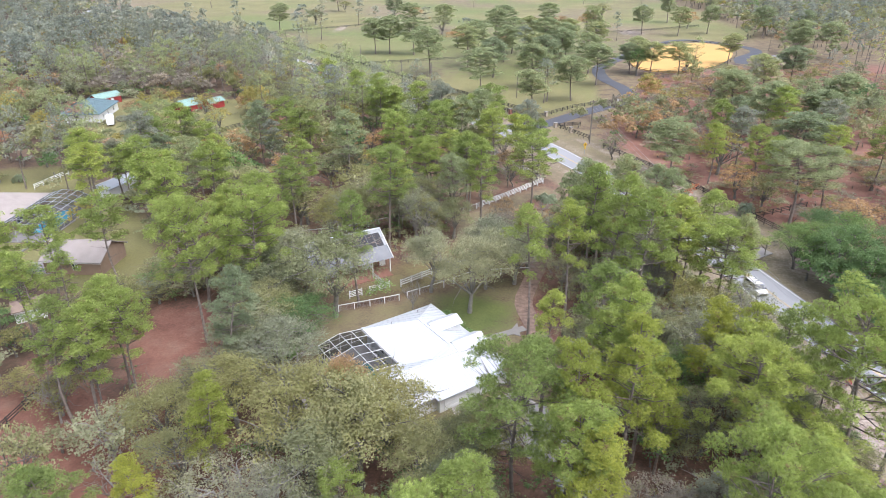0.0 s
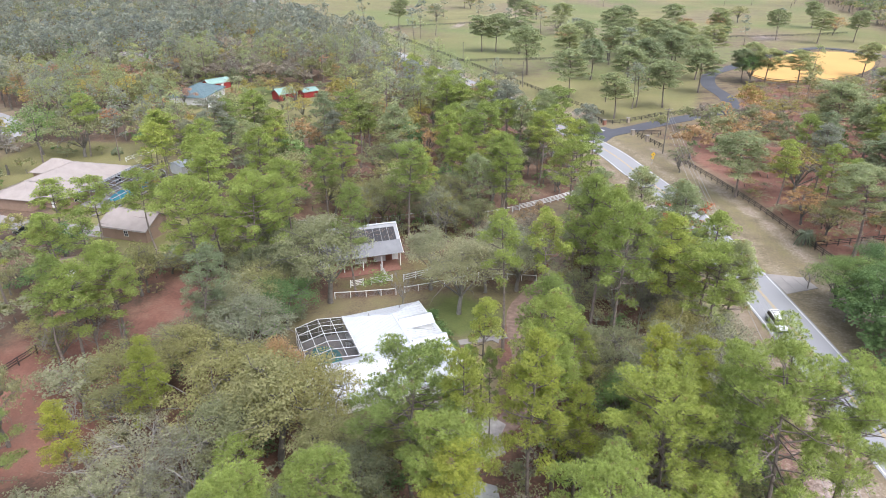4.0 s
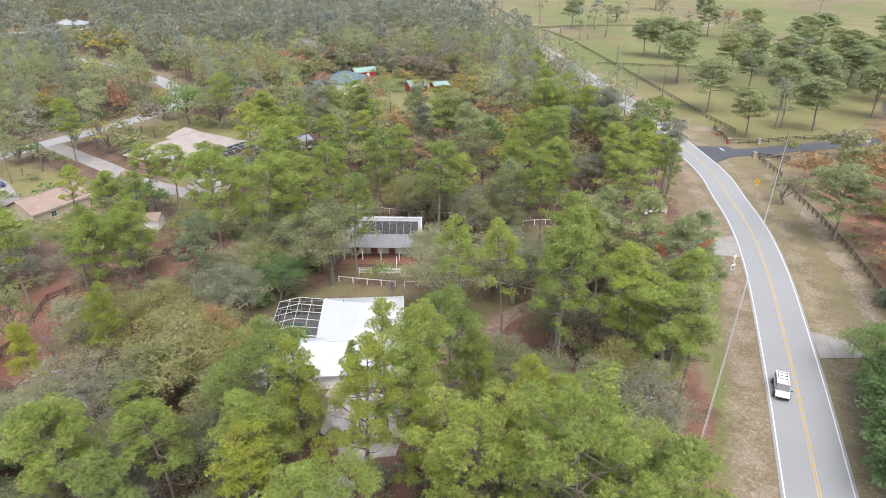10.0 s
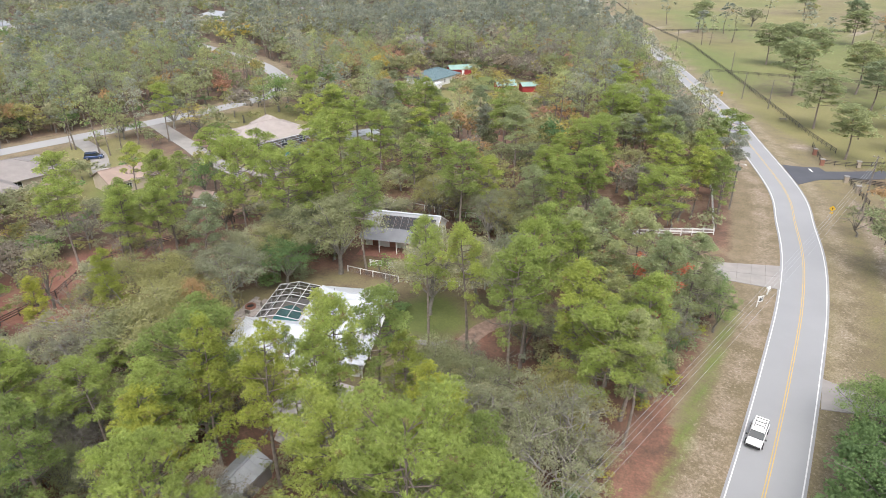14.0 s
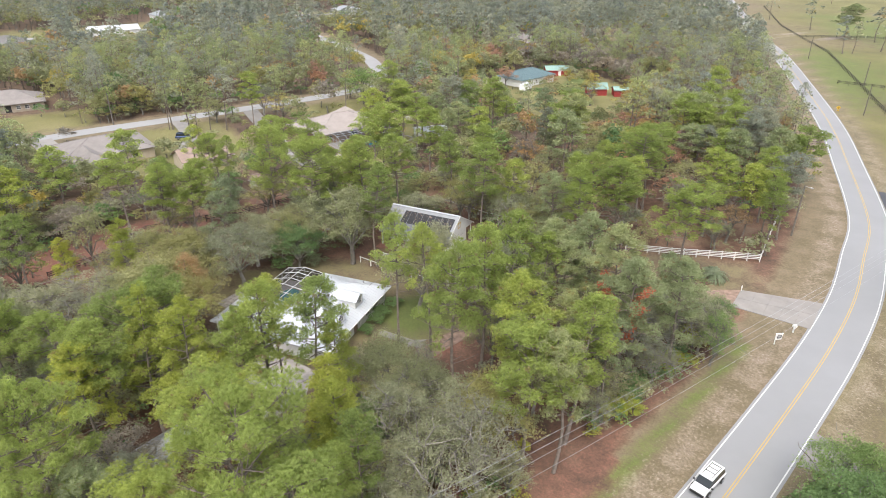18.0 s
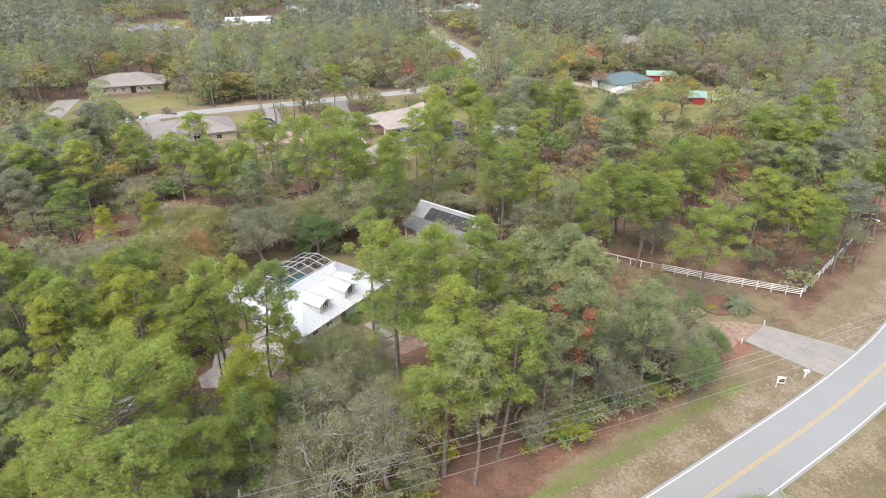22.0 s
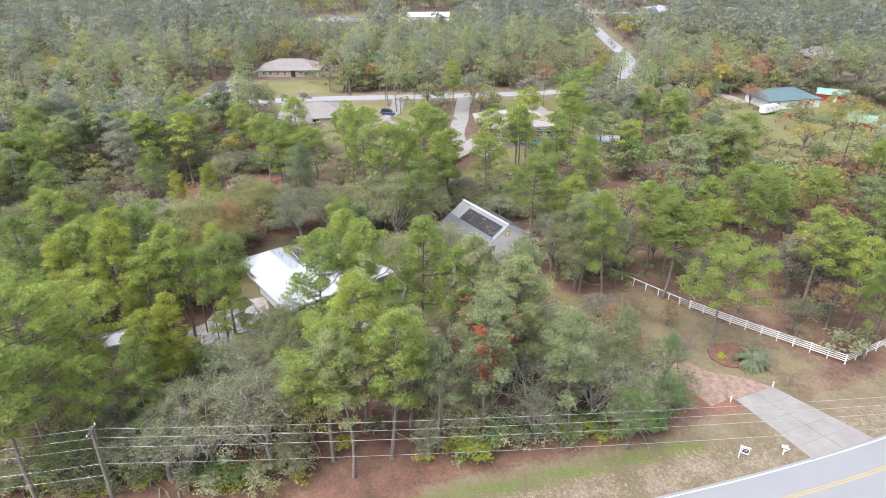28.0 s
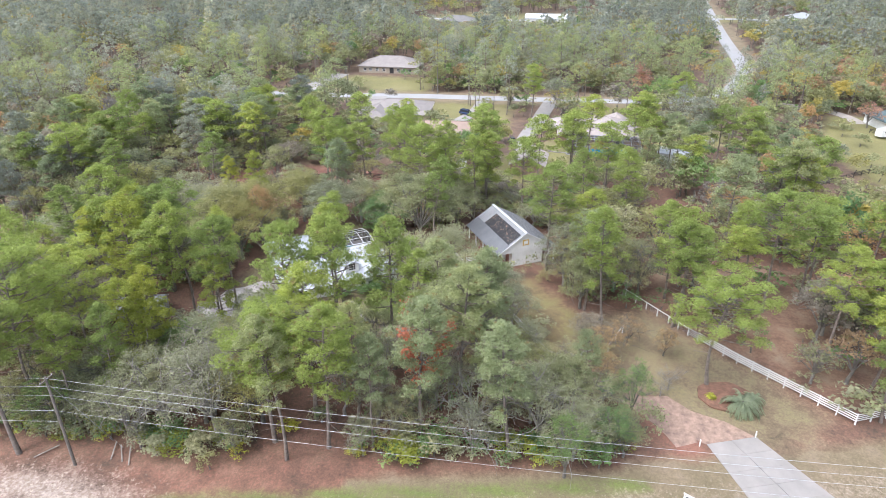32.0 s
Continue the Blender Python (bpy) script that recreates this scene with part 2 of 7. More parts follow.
def screen_material():
    m, n, l, b = nodes_of("insect_screen")
    b.inputs["Base Color"].default_value = (0.03, 0.03, 0.03, 1)
    t = n.new("ShaderNodeBsdfTransparent")
    s = n.new("ShaderNodeMixShader")
    s.inputs[0].default_value = 0.5
    l.new(t.outputs[0], s.inputs[1])
    l.new(b.outputs[0], s.inputs[2])
    l.new(s.outputs[0], n["Material Output"].inputs[0])
    return m


SCREEN = screen_material()


def ground_material():
    m, n, l, b = nodes_of("ground_cover")
    c = n.new("ShaderNodeTexCoord").outputs["Object"]
    patch, mid, fine = noise_node(n, l, 0.035, 5, 0.6, c), noise_node(n, l, 0.22, 5, 0.65, c), noise_node(n, l, 2.6, 4, 0.75, c)
    speck = noise_node(n, l, 6.0, 2, 0.8, c)

    def layer(name):
        a = n.new("ShaderNodeAttribute")
        a.attribute_name = name
        return a.outputs["Fac"]

    def edge(fac, spread=0.5):
        wob = maths(n, l, "MULTIPLY", maths(n, l, "SUBTRACT", maths(n, l, "ADD", maths(n, l, "MULTIPLY", mid, 0.6), maths(n, l, "MULTIPLY", fine, 0.4)), 0.5), 1.6)
        k = maths(n, l, "SUBTRACT", maths(n, l, "ADD", fac, wob), 0.5 - spread / 2)
        return maths(n, l, "MULTIPLY", maths(n, l, "DIVIDE", k, spread), maths(n, l, "GREATER_THAN", fac, 0.02), True)

    woods = ramp(n, l, mid, [(0.25, (0.063, 0.046, 0.031)), (0.5, (0.120, 0.076, 0.051)), (0.75, (0.127, 0.113, 0.061))])
    straw = ramp(n, l, mid, [(0.25, (0.152, 0.063, 0.044)), (0.5, (0.215, 0.100, 0.069)), (0.8, (0.254, 0.154, 0.110))])
    grass = ramp(n, l, patch, [(0.3, (0.128, 0.117, 0.047)), (0.5, (0.168, 0.156, 0.056)), (0.7, (0.21, 0.185, 0.08))])
    lush = ramp(n, l, mid, [(0.3, (0.092, 0.122, 0.032)), (0.7, (0.145, 0.165, 0.046))])
    dry = ramp(n, l, mid, [(0.3, (0.134, 0.111, 0.061)), (0.55, (0.189, 0.147, 0.091)), (0.8, (0.224, 0.170, 0.121))])
    sand = ramp(n, l, fine, [(0.3, (0.24, 0.182, 0.142)), (0.7, (0.375, 0.318, 0.274))])
    col = woods
    for name, tint in (("straw", straw), ("dry", dry), ("grass", grass), ("lush", lush), ("sand", sand)):
        col = mix(n, l, edge(layer(name)), col, tint)
    col = mix(n, l, 1.0, col, ramp(n, l, fine, [(0.25, (0.68, 0.68, 0.68)), (0.75, (1.1, 1.1, 1.1))]), "MULTIPLY")
    col = mix(n, l, 0.6, col, ramp(n, l, speck, [(0.3, (0.7, 0.7, 0.7)), (0.6, (1.0, 1.0, 1.0)), (0.8, (1.35, 1.3, 1.25))]), "MULTIPLY")
    # pale bits of bark and dead leaves on the sandy verges
    bits = noise_node(n, l, 2.1, 2, 0.75, c)
    strewn = maths(n, l, "MULTIPLY", maths(n, l, "MULTIPLY", maths(n, l, "SUBTRACT", bits, 0.6), 12.0, True), maths(n, l, "MULTIPLY", layer("sand"), 1.5, True), True)
    col = mix(n, l, strewn, col, (0.36, 0.295, 0.24))
    l.new(col, b.inputs["Base Color"])
    b.inputs["Roughness"].default_value = 0.95
    bump(n, l, b, fine, 0.5, 0.12)
    return m


GROUND = ground_material()


# ---- building blocks ----
class Solid:
    """Gathers vertices and faces of one mesh."""

    def __init__(self):
        self.v, self.f = [], []

    def add(self, verts, faces):
        k = len(self.v)
        self.v += [tuple(p) for p in verts]
        self.f += [tuple(i + k for i in f) for f in faces]
        return self

    def box(self, x0, x1, y0, y1, z0, z1, m=None):
        p = [Vector((x, y, z)) for z in (z0, z1) for x, y in ((x0, y0), (x1, y0), (x1, y1), (x0, y1))]
        if m:
            p = [m @ q for q in p]
        return self.add(p, [(3, 2, 1, 0), (4, 5, 6, 7), (0, 1, 5, 4), (1, 2, 6, 5), (2, 3, 7, 6), (3, 0, 4, 7)])

    def beam(self, a, b, w, h=None):
        """A square bar from a to b."""
        a, b = Vector(a), Vector(b)
        h = h or w
        d = (b - a).normalized()
        s = d.cross(Vector((0, 0, 1)))
        s = s.normalized() if s.length > 1e-4 else Vector((1, 0, 0))
        t = s.cross(d)
        q = [p + s * (i * w / 2) + t * (j * h / 2) for p in (a, b) for i, j in ((-1, -1), (1, -1), (1, 1), (-1, 1))]
        return self.add(q, [(0, 1, 2, 3), (7, 6, 5, 4), (0, 4, 5, 1), (1, 5, 6, 2), (2, 6, 7, 3), (3, 7, 4, 0)])

    def tube(self, pts, radii, sides=6, cap=True):
        k = len(self.v)
        n = len(pts)
        for i, (p, r) in enumerate(zip(pts, radii)):
            p = Vector(p)
            d = (Vector(pts[min(i + 1, n - 1)]) - Vector(pts[max(i - 1, 0)])).normalized()
            s = d.cross(Vector((0.3, 0.95, 0.1))).normalized()
            t = d.cross(s)
            for j in range(sides):
                a = 2 * math.pi * j / sides
                self.v.append(tuple(p + (s * math.cos(a) + t * math.sin(a)) * r))
        for i in range(n - 1):
            for j in range(sides):
                a, b = k + i * sides + j, k + i * sides + (j + 1) % sides
                self.f.append((a, b, b + sides, a + sides))
        if cap:
            self.f.append(tuple(k + (n - 1) * sides + j for j in range(sides)))
            self.f.append(tuple(k + j for j in reversed(range(sides))))
        return self

    def slab(self, poly, z0, z1):
        """An upright prism over a polygon that runs anticlockwise."""
        n = len(poly)
        v = [(x, y, z0) for x, y in poly] + [(x, y, z1) for x, y in poly]
        return self.add(v, [tuple(range(n, 2 * n)), tuple(reversed(range(n)))] + [(i, (i + 1) % n, n + (i + 1) % n, n + i) for i in range(n)])

    def mesh(self, name, mat=None, smooth=False):
        me = bpy.data.meshes.new(name)
        me.from_pydata(self.v, [], self.f)
        if mat:
            me.materials.append(mat)
        if smooth:
            me.polygons.foreach_set("use_smooth", [True] * len(me.polygons))
        me.update()
        return me


def part(name, solid, material, parent, label="", m=None):
    ob = new(name, solid if isinstance(solid, bpy.types.Mesh) else solid.mesh(name, material))
    ob.parent = parent
    if m:
        ob.matrix_basis = m
    return tagged(ob, label)


def thing(name, m, label, category, group="", kind=""):
    ob = new(name)
    ob.matrix_basis = m
    return tagged(ob, label, category, group, kind)


def spline(ctrl, step=2.0):
    """Evenly spaced points on a smooth curve through the control points."""
    p = np.array([ctrl[0], *ctrl, ctrl[-1]], float)
    p[0], p[-1] = 2 * p[1] - p[2], 2 * p[-2] - p[-3]
    out = []
    for i in range(1, len(p) - 2):
        n = max(2, int(np.linalg.norm(p[i + 1] - p[i]) / step))
        for k in range(n):
            t = k / n
            out.append(0.5 * (2 * p[i] + (p[i + 1] - p[i - 1]) * t + (2 * p[i - 1] - 5 * p[i] + 4 * p[i + 1] - p[i + 2]) * t * t + (3 * p[i] - p[i - 1] - 3 * p[i + 1] + p[i + 2]) * t ** 3))
    out.append(p[-2])
    return np.array(out)


def normals(line):
    d = np.gradient(line, axis=0)
    d /= np.linalg.norm(d, axis=1)[:, None]
    return np.stack([-d[:, 1], d[:, 0]], 1)


def ribbon(line, a, b, z0, z1):
    """A band along a line between two offsets, with thickness."""
    n = normals(line)
    s = Solid()
    k = len(line)
    for off, z in ((a, z1), (b, z1), (a, z0), (b, z0)):
        s.v += [(x, y, z) for x, y in line + n * off]
    for i in range(k - 1):
        s.f += [(i + 1, i, k + i, k + i + 1)[::-1], (i, i + 1, 2 * k + i + 1, 2 * k + i)[::-1], (k + i, k + i + 1, 3 * k + i + 1, 3 * k + i)]
    return s


def far_from(x, y, line):
    """Distance of many points to a polyline, and the side (left is positive)."""
    best, side = np.full(np.shape(x), 1e9), np.zeros(np.shape(x))
    for (ax, ay), (bx, by) in zip(line[:-1], line[1:]):
        dx, dy = bx - ax, by - ay
        q = np.clip(((x - ax) * dx + (y - ay) * dy) / (dx * dx + dy * dy + 1e-9), 0, 1)
        d = np.hypot(x - ax - q * dx, y - ay - q * dy)
        near = d < best
        best = np.where(near, d, best)
        side = np.where(near, np.sign(dx * (y - ay) - dy * (x - ax)), side)
    return best, side


def inside(x, y, poly):
    hit = np.zeros(np.shape(x), bool)
    for (ax, ay), (bx, by) in zip(poly, poly[1:] + poly[:1]):
        cross = ((ay > y) != (by > y)) & (x < (bx - ax) * (y - ay) / (by - ay + 1e-12) + ax)
        hit ^= cross
    return hit


def soft_inside(x, y, poly, width=3.0):
    d, _ = far_from(x, y, poly + poly[:1])
    return np.clip(np.where(inside(x, y, poly), 0.5 + d / width, 0.5 - d / width), 0, 1)


# ---- the plan: roads and clearings ----
ROAD = spline([(78, -60), (70, 0), (64.3, 40), (57.1, 78.5), (54.2, 94), (50.5, 112.2), (46.4, 130.8), (41.3, 148.9), (34.9, 165.6), (26.3, 186), (5.4, 220.3), (-16.8, 255), (-50.8, 302.2), (-101, 369.4), (-150, 429), (-285, 605), (-480, 860), (-800, 1260)], 3.0)
STREET_LINE = spline([(-190, -110), (-152, -50), (-138.5, -4), (-138.5, 30), (-141.5, 60), (-142, 90), (-143, 115), (-145, 140), (-150, 160), (-166, 176), (-190, 187), (-219, 195), (-285, 203), (-352, 212), (-520, 236), (-800, 275)], 4.0)
FAR_STREET = spline([(-420, -60), (-384, 0), (-378, 40), (-376, 90), (-386, 150), (-398, 205), (-404, 235), (-398, 270), (-408, 330), (-430, 420)], 6.0)
PARK_ROAD = spline([(25.6, 198), (29.6, 203), (36, 209), (46, 219.5), (59, 231.5), (70, 243), (73, 262), (70, 287), (74, 312), (86, 333), (115, 378), (145, 409), (163, 396), (172, 374), (168, 357), (152, 338), (146, 322)], 3.0)
DRIVE = spline([(38, 129.5), (31.5, 128), (26, 124.5), (22, 119), (19.5, 112), (17.2, 104), (14, 95), (12.8, 90), (13.8, 83), (15.5, 76), (16.3, 70), (14.4, 63), (10, 60)], 2.0)

LAWN = [(-26, 70), (-21, 86), (-16, 89), (-7, 92), (3, 98), (14, 101), (16, 95), (12, 86), (12, 76), (15, 68), (10, 58), (0, 57), (-10, 58), (-24, 62)]
PADDOCK_LANE = [(-19, 89), (-7, 92), (3, 98), (15, 102), (17, 111), (9, 121), (-8, 108), (-12, 100), (-20, 94)]
APRON = [(-1, 64), (4, 67.5), (12, 71), (17, 64), (17, 50), (9, 50)]
# stretched towards the camera so that no trees hide the red ground
RED_NEAR = [(-47, 91), (-33, 91), (-30, 80), (-29.5, 66), (-36, 64), (-46, 74)]
RED_SOUTH = [(-57, 72), (-38, 66), (-30, 57), (-33, 46), (-41, 38), (-50, 30), (-58, 40), (-60, 58)]
RED_NORTH = [(-50, 110), (-30, 114), (-12, 123), (8, 134), (22, 149), (15, 172), (-4, 162), (-30, 146), (-48, 130)]
MEADOW = [(0, 127), (24, 148), (33, 138), (27, 128), (20, 118), (13, 112), (3, 116)]
YARD_POOL = [(-49, 92), (-57, 120), (-70, 134), (-100, 165), (-136, 158), (-135, 120), (-100, 118), (-76, 98)]
YARD_CREAM = [(-68, 76), (-94, 97), (-133, 97), (-134, 40), (-112, 42), (-84, 68)]
YARD_TEAL = [(-60, 188), (-70, 246), (-118, 252), (-134, 236), (-134, 200), (-100, 186)]
YARD_FAR = [(-147, 8), (-148, 64), (-174, 64), (-178, 30), (-175, 6)]
FIELDS = [(24, 226), (33, 213), (58, 236), (64, 262), (68, 292), (76, 322), (110, 384), (140, 410), (180, 400), (205, 450), (230, 600), (260, 1100), (-250, 1100), (-420, 800), (-262, 600), (-130, 425), (-40, 300), (0, 246)]
EAST_WOODS = [(47, 182), (57, 158), (64, 132), (69, 114), (68, 96), (90, 96), (230, 310), (170, 320), (150, 310), (92, 300), (80, 262), (62, 228)]
FAR_LAWNS = [(-400, 20), (-345, 20), (-345, 130), (-395, 240), (-380, 300), (-415, 300), (-420, 120)]

DRIVE_SIDE = [(11, 74), (14, 66), (21, 66), (22, 76), (20, 90), (22, 104), (15, 101), (11, 88)]

CLEARED = [(-305, 470), (-350, 518), (-300, 606), (-258, 560)]
PARK_LANES = [[(-160, 472), (-127, 437), (-107, 460), (-76, 480), (-37, 515), (-8, 550)], [(97, 440), (138, 454), (182, 478)]]

BUILT = [(0, 72, 15), (-14, 68, 10), (-18, 102, 11), (-64, 105, 8), (-98, 124, 16), (-84, 124, 9), (-90, 80, 9), (-112, 60, 15), (-189, 40, 17), (-361, 105, 19), (-348, 47, 17), (-122, 219.5, 13), (-126, 240, 7), (-90.5, 227, 7), (-83, 232, 6), (-197, 279, 12), (-166, 255, 6), (-78, 144, 6), (-65, 87, 4), (-111, 5, 9), (-114, -38, 9), (13.4, 48.4, 4.5), (-397, 277, 14), (-310, 398, 13), (-281, 362, 10), (-295, 572, 12), (-440, 150, 11), (-112, 211, 5)]


# ---- ground ----
def axis(lo, hi, a, b, fine):
    out, s, x = list(np.arange(a, b, fine)), fine, b
    while x < hi:
        out.append(x)
        s = min(s * 1.14, 120)
        x += s
    out.append(hi)
    s, x = fine, a - fine
    front = []
    while x > lo:
        front.append(x)
        s = min(s * 1.14, 120)
        x -= s
    return np.array([lo] + front[::-1] + out)


GX, GY = axis(-2600, 2600, -110, 90, 1.6), axis(-2200, 3000, 20, 230, 1.6)


def lay_ground():
    x, y = [a.ravel() for a in np.meshgrid(GX, GY)]
    z = np.array([noise.noise((a * 0.02, b * 0.02, 3.0)) * 0.25 + noise.noise((a * 0.15, b * 0.15, 9.0)) * 0.06 for a, b in zip(x, y)]) - 0.2
    d, side = far_from(x, y, ROAD[::2])
    z = np.where(d < 14, z * np.clip((d - 5) / 9, 0, 1) - 0.05, z)
    d2, _ = far_from(x, y, STREET_LINE[::2])
    z = np.where(d2 < 9, -0.06, z)
    d3, _ = far_from(x, y, PARK_ROAD[::2])
    z = np.where(d3 < 8, -0.06, z)
    d4, _ = far_from(x, y, DRIVE)
    z = np.where(d4 < 5, -0.06, z)
    for bx, by, r in BUILT:
        z = np.where(np.hypot(x - bx, y - by) < r + 6, -0.05, z)
    nx, ny = len(GX), len(GY)
    i = np.arange(nx * ny).reshape(ny, nx)
    faces = np.stack([i[:-1, :-1], i[:-1, 1:], i[1:, 1:], i[1:, :-1]], -1).reshape(-1, 4)
    me = bpy.data.meshes.new("ground")
    me.from_pydata(np.stack([x, y, z], 1).tolist(), [], faces.tolist())
    me.materials.append(GROUND)
    me.polygons.foreach_set("use_smooth", [True] * len(me.polygons))
    west = side > 0
    near_lot = (x > -60) & (x < 60) & (y > 10) & (y < 260) & west
    straw = np.where(near_lot, 0.45, 0.25)
    for poly, k in ((RED_NEAR, 0.95), (RED_SOUTH, 0.95), (RED_NORTH, 0.6)):
        straw = np.maximum(straw, k * soft_inside(x, y, poly, 6))
    straw = np.where(west, straw, 0.35)
    straw = np.maximum(straw, 0.8 * np.clip(1.6 - far_from(x, y, DRIVE)[0] / 2.2, 0, 1))
    straw = np.maximum(straw, 0.75 * soft_inside(x, y, EAST_WOODS, 8))
    straw = np.maximum(straw, 0.55 * np.clip(1.6 - np.abs(d - 12.5) / 3, 0, 1) * west * (y < 96) * (y > 20))
    dry = np.where(d < np.where(west, 16, 24), np.clip((np.where(west, 15, 23) - d) / 4, 0, 1), 0) * np.where(west & (y < 120), np.clip((np.where(y < 90, 11, 14) - d) / 3, 0, 1), 1)
    dry = np.maximum(dry, 0.75 * soft_inside(x, y, LAWN, 4))
    dry = np.maximum(dry, 0.7 * soft_inside(x, y, MEADOW, 5))
    dry = np.maximum(dry, 0.45 * soft_inside(x, y, RED_NORTH, 8))
    dry = np.maximum(dry, np.where(west, 0, 0.42))
    dry = np.maximum(dry, 0.65 * soft_inside(x, y, FIELDS, 8))
    dry = np.maximum(dry, np.where(d2 < 12, np.clip((12 - d2) / 4, 0, 0.8), 0))
    pat = np.array([noise.noise((a * 0.014, c * 0.014, 5.0)) for a, c in zip(x, y)])
    band = np.array([noise.noise(((a * 0.8 + c * 0.6) * 0.022, (c * 0.8 - a * 0.6) * 0.009, 2.0)) for a, c in zip(x, y)])
    grass = np.maximum.reduce([0.9 * soft_inside(x, y, p, 6) for p in (YARD_POOL, YARD_CREAM, YARD_TEAL, YARD_FAR, FAR_LAWNS)] + [np.clip(0.66 + 0.9 * pat, 0.15, 1) * soft_inside(x, y, FIELDS, 8), 0.42 * soft_inside(x, y, LAWN, 4), 0.34 * soft_inside(x, y, MEADOW, 5), 0.55 * soft_inside(x, y, PADDOCK_LANE, 4)])
    grass = np.maximum(grass, 0.5 * np.clip(1 - np.abs(d - 11) / 5, 0, 1) * (~west) * (y > 120))
    grass = np.maximum(grass, np.where(west, 0, 0.36))
    lush = 0.85 * np.clip(1 - np.abs(d - 9.6) / 2.1, 0, 1) * west * (y < 124) * np.clip((y - 40) / 50, 0.55, 1)
    lush = np.maximum(lush, 0.85 * np.clip(1 - np.hypot((x - 4) / 10, (y - 87) / 10), 0, 1) * 1.6)
    lush = np.maximum(lush, 0.7 * soft_inside(x, y, [(-84, 68), (-72, 76), (-84, 84), (-96, 74)], 4))
    lush = np.maximum(lush, 1.0 * soft_inside(x, y, [(-94, 224), (-106, 248), (-120, 244), (-110, 228), (-102, 214)], 4))
    lush = np.maximum(lush, 0.5 * soft_inside(x, y, [(80, 330), (120, 400), (60, 470), (-60, 420), (-80, 360), (20, 290)], 40))
    lush = np.maximum(lush, np.clip(0.3 + 1.1 * band, 0, 0.75) * soft_inside(x, y, FIELDS, 8))
    sand = 0.36 * np.clip(1.2 - np.abs(d - 6.4) / 3.4, 0, 1)
    sand = np.maximum(sand, 0.62 * np.clip(1 - np.hypot((x - 49.5) / 6, (y - 58) / 18), 0, 1) * 1.4)
    sand = np.maximum(sand, 0.55 * np.clip(1 - np.hypot((x - 66) / 9, (y - 104) / 12), 0, 1) * 1.4)
    sand = np.maximum(sand, 0.5 * np.clip(1 - np.hypot((x - 18) / 7, (y - 226) / 6), 0, 1) * 1.4)
    sand = np.maximum(sand, 0.5 * np.clip(1.2 - np.abs(d - 14) / 2.6, 0, 1) * (~west) * (y > 118) * (y < 190))
    dry = np.maximum(dry, 0.7 * np.clip(1 - np.hypot((x + 170) / 14, (y - 168) / 12), 0, 1) * 1.5)
    open_wood = soft_inside(x, y, EAST_WOODS, 8)
    dry, grass = dry * (1 - 0.7 * open_wood), grass * (1 - 0.8 * open_wood)
    sand = np.maximum(sand, 0.8 * soft_inside(x, y, CLEARED, 10))
    for lane in PARK_LANES:
        sand = np.maximum(sand, 0.7 * np.clip(1.5 - far_from(x, y, lane)[0] / 2.6, 0, 1))
    for name, w in (("straw", straw), ("dry", dry), ("grass", grass), ("lush", lush), ("sand", sand)):
        me.attributes.new(name, "FLOAT", "POINT").data.foreach_set("value", np.clip(w, 0, 1).astype(np.float32))
    return tagged(new("ground", me), "sandy ground with pine straw, leaf litter and patchy grass", "ground", kind="structure")


lay_ground()


def setting(name, solid, mat, label, category):
    return tagged(new(name, solid.mesh(name, mat)), label, category, kind="structure")


road = setting("road", ribbon(ROAD, 3.9, -3.9, -0.25, 0.0), ASPHALT, "pale grey two-lane asphalt road in a long bend", "road")
for off, mat in ((3.52, LINE_WHITE), (-3.52, LINE_WHITE), (0.14, LINE_YELLOW), (-0.14, LINE_YELLOW)):
    w = 0.075 if mat is LINE_WHITE else 0.06
    part("edge_line" if mat is LINE_WHITE else "centre_line", ribbon(ROAD, off + w, off - w, -0.02, 0.006), mat, road)
street = setting("street", ribbon(STREET_LINE, 3.4, -3.4, -0.25, 0.01), STREET, "pale residential street between wooded lots", "road")
far_street = setting("far_street", ribbon(FAR_STREET, 4.0, -4.0, -0.25, 0.02), STREET, "distant pale street through the woods", "road")
park_road = setting("park_road", ribbon(PARK_ROAD, 3.0, -3.0, -0.25, 0.02), NEW_ASPHALT, "dark new asphalt park road", "road")

part("junction", Solid().slab([(27.6, 192.0), (29.8, 198.2), (33.2, 203.6), (27.4, 209.6), (24.2, 207.2), (19.6, 205.4)], -0.25, 0.014), NEW_ASPHALT, park_road)
part("stop_line", Solid().box(-1.35, 1.35, -0.22, 0.22, 0.0, 0.03, pose(26.6, 205.6, 0, 0, 0, 124)), LINE_WHITE, park_road)

# ---- trees ----
rng = np.random.default_rng(7)


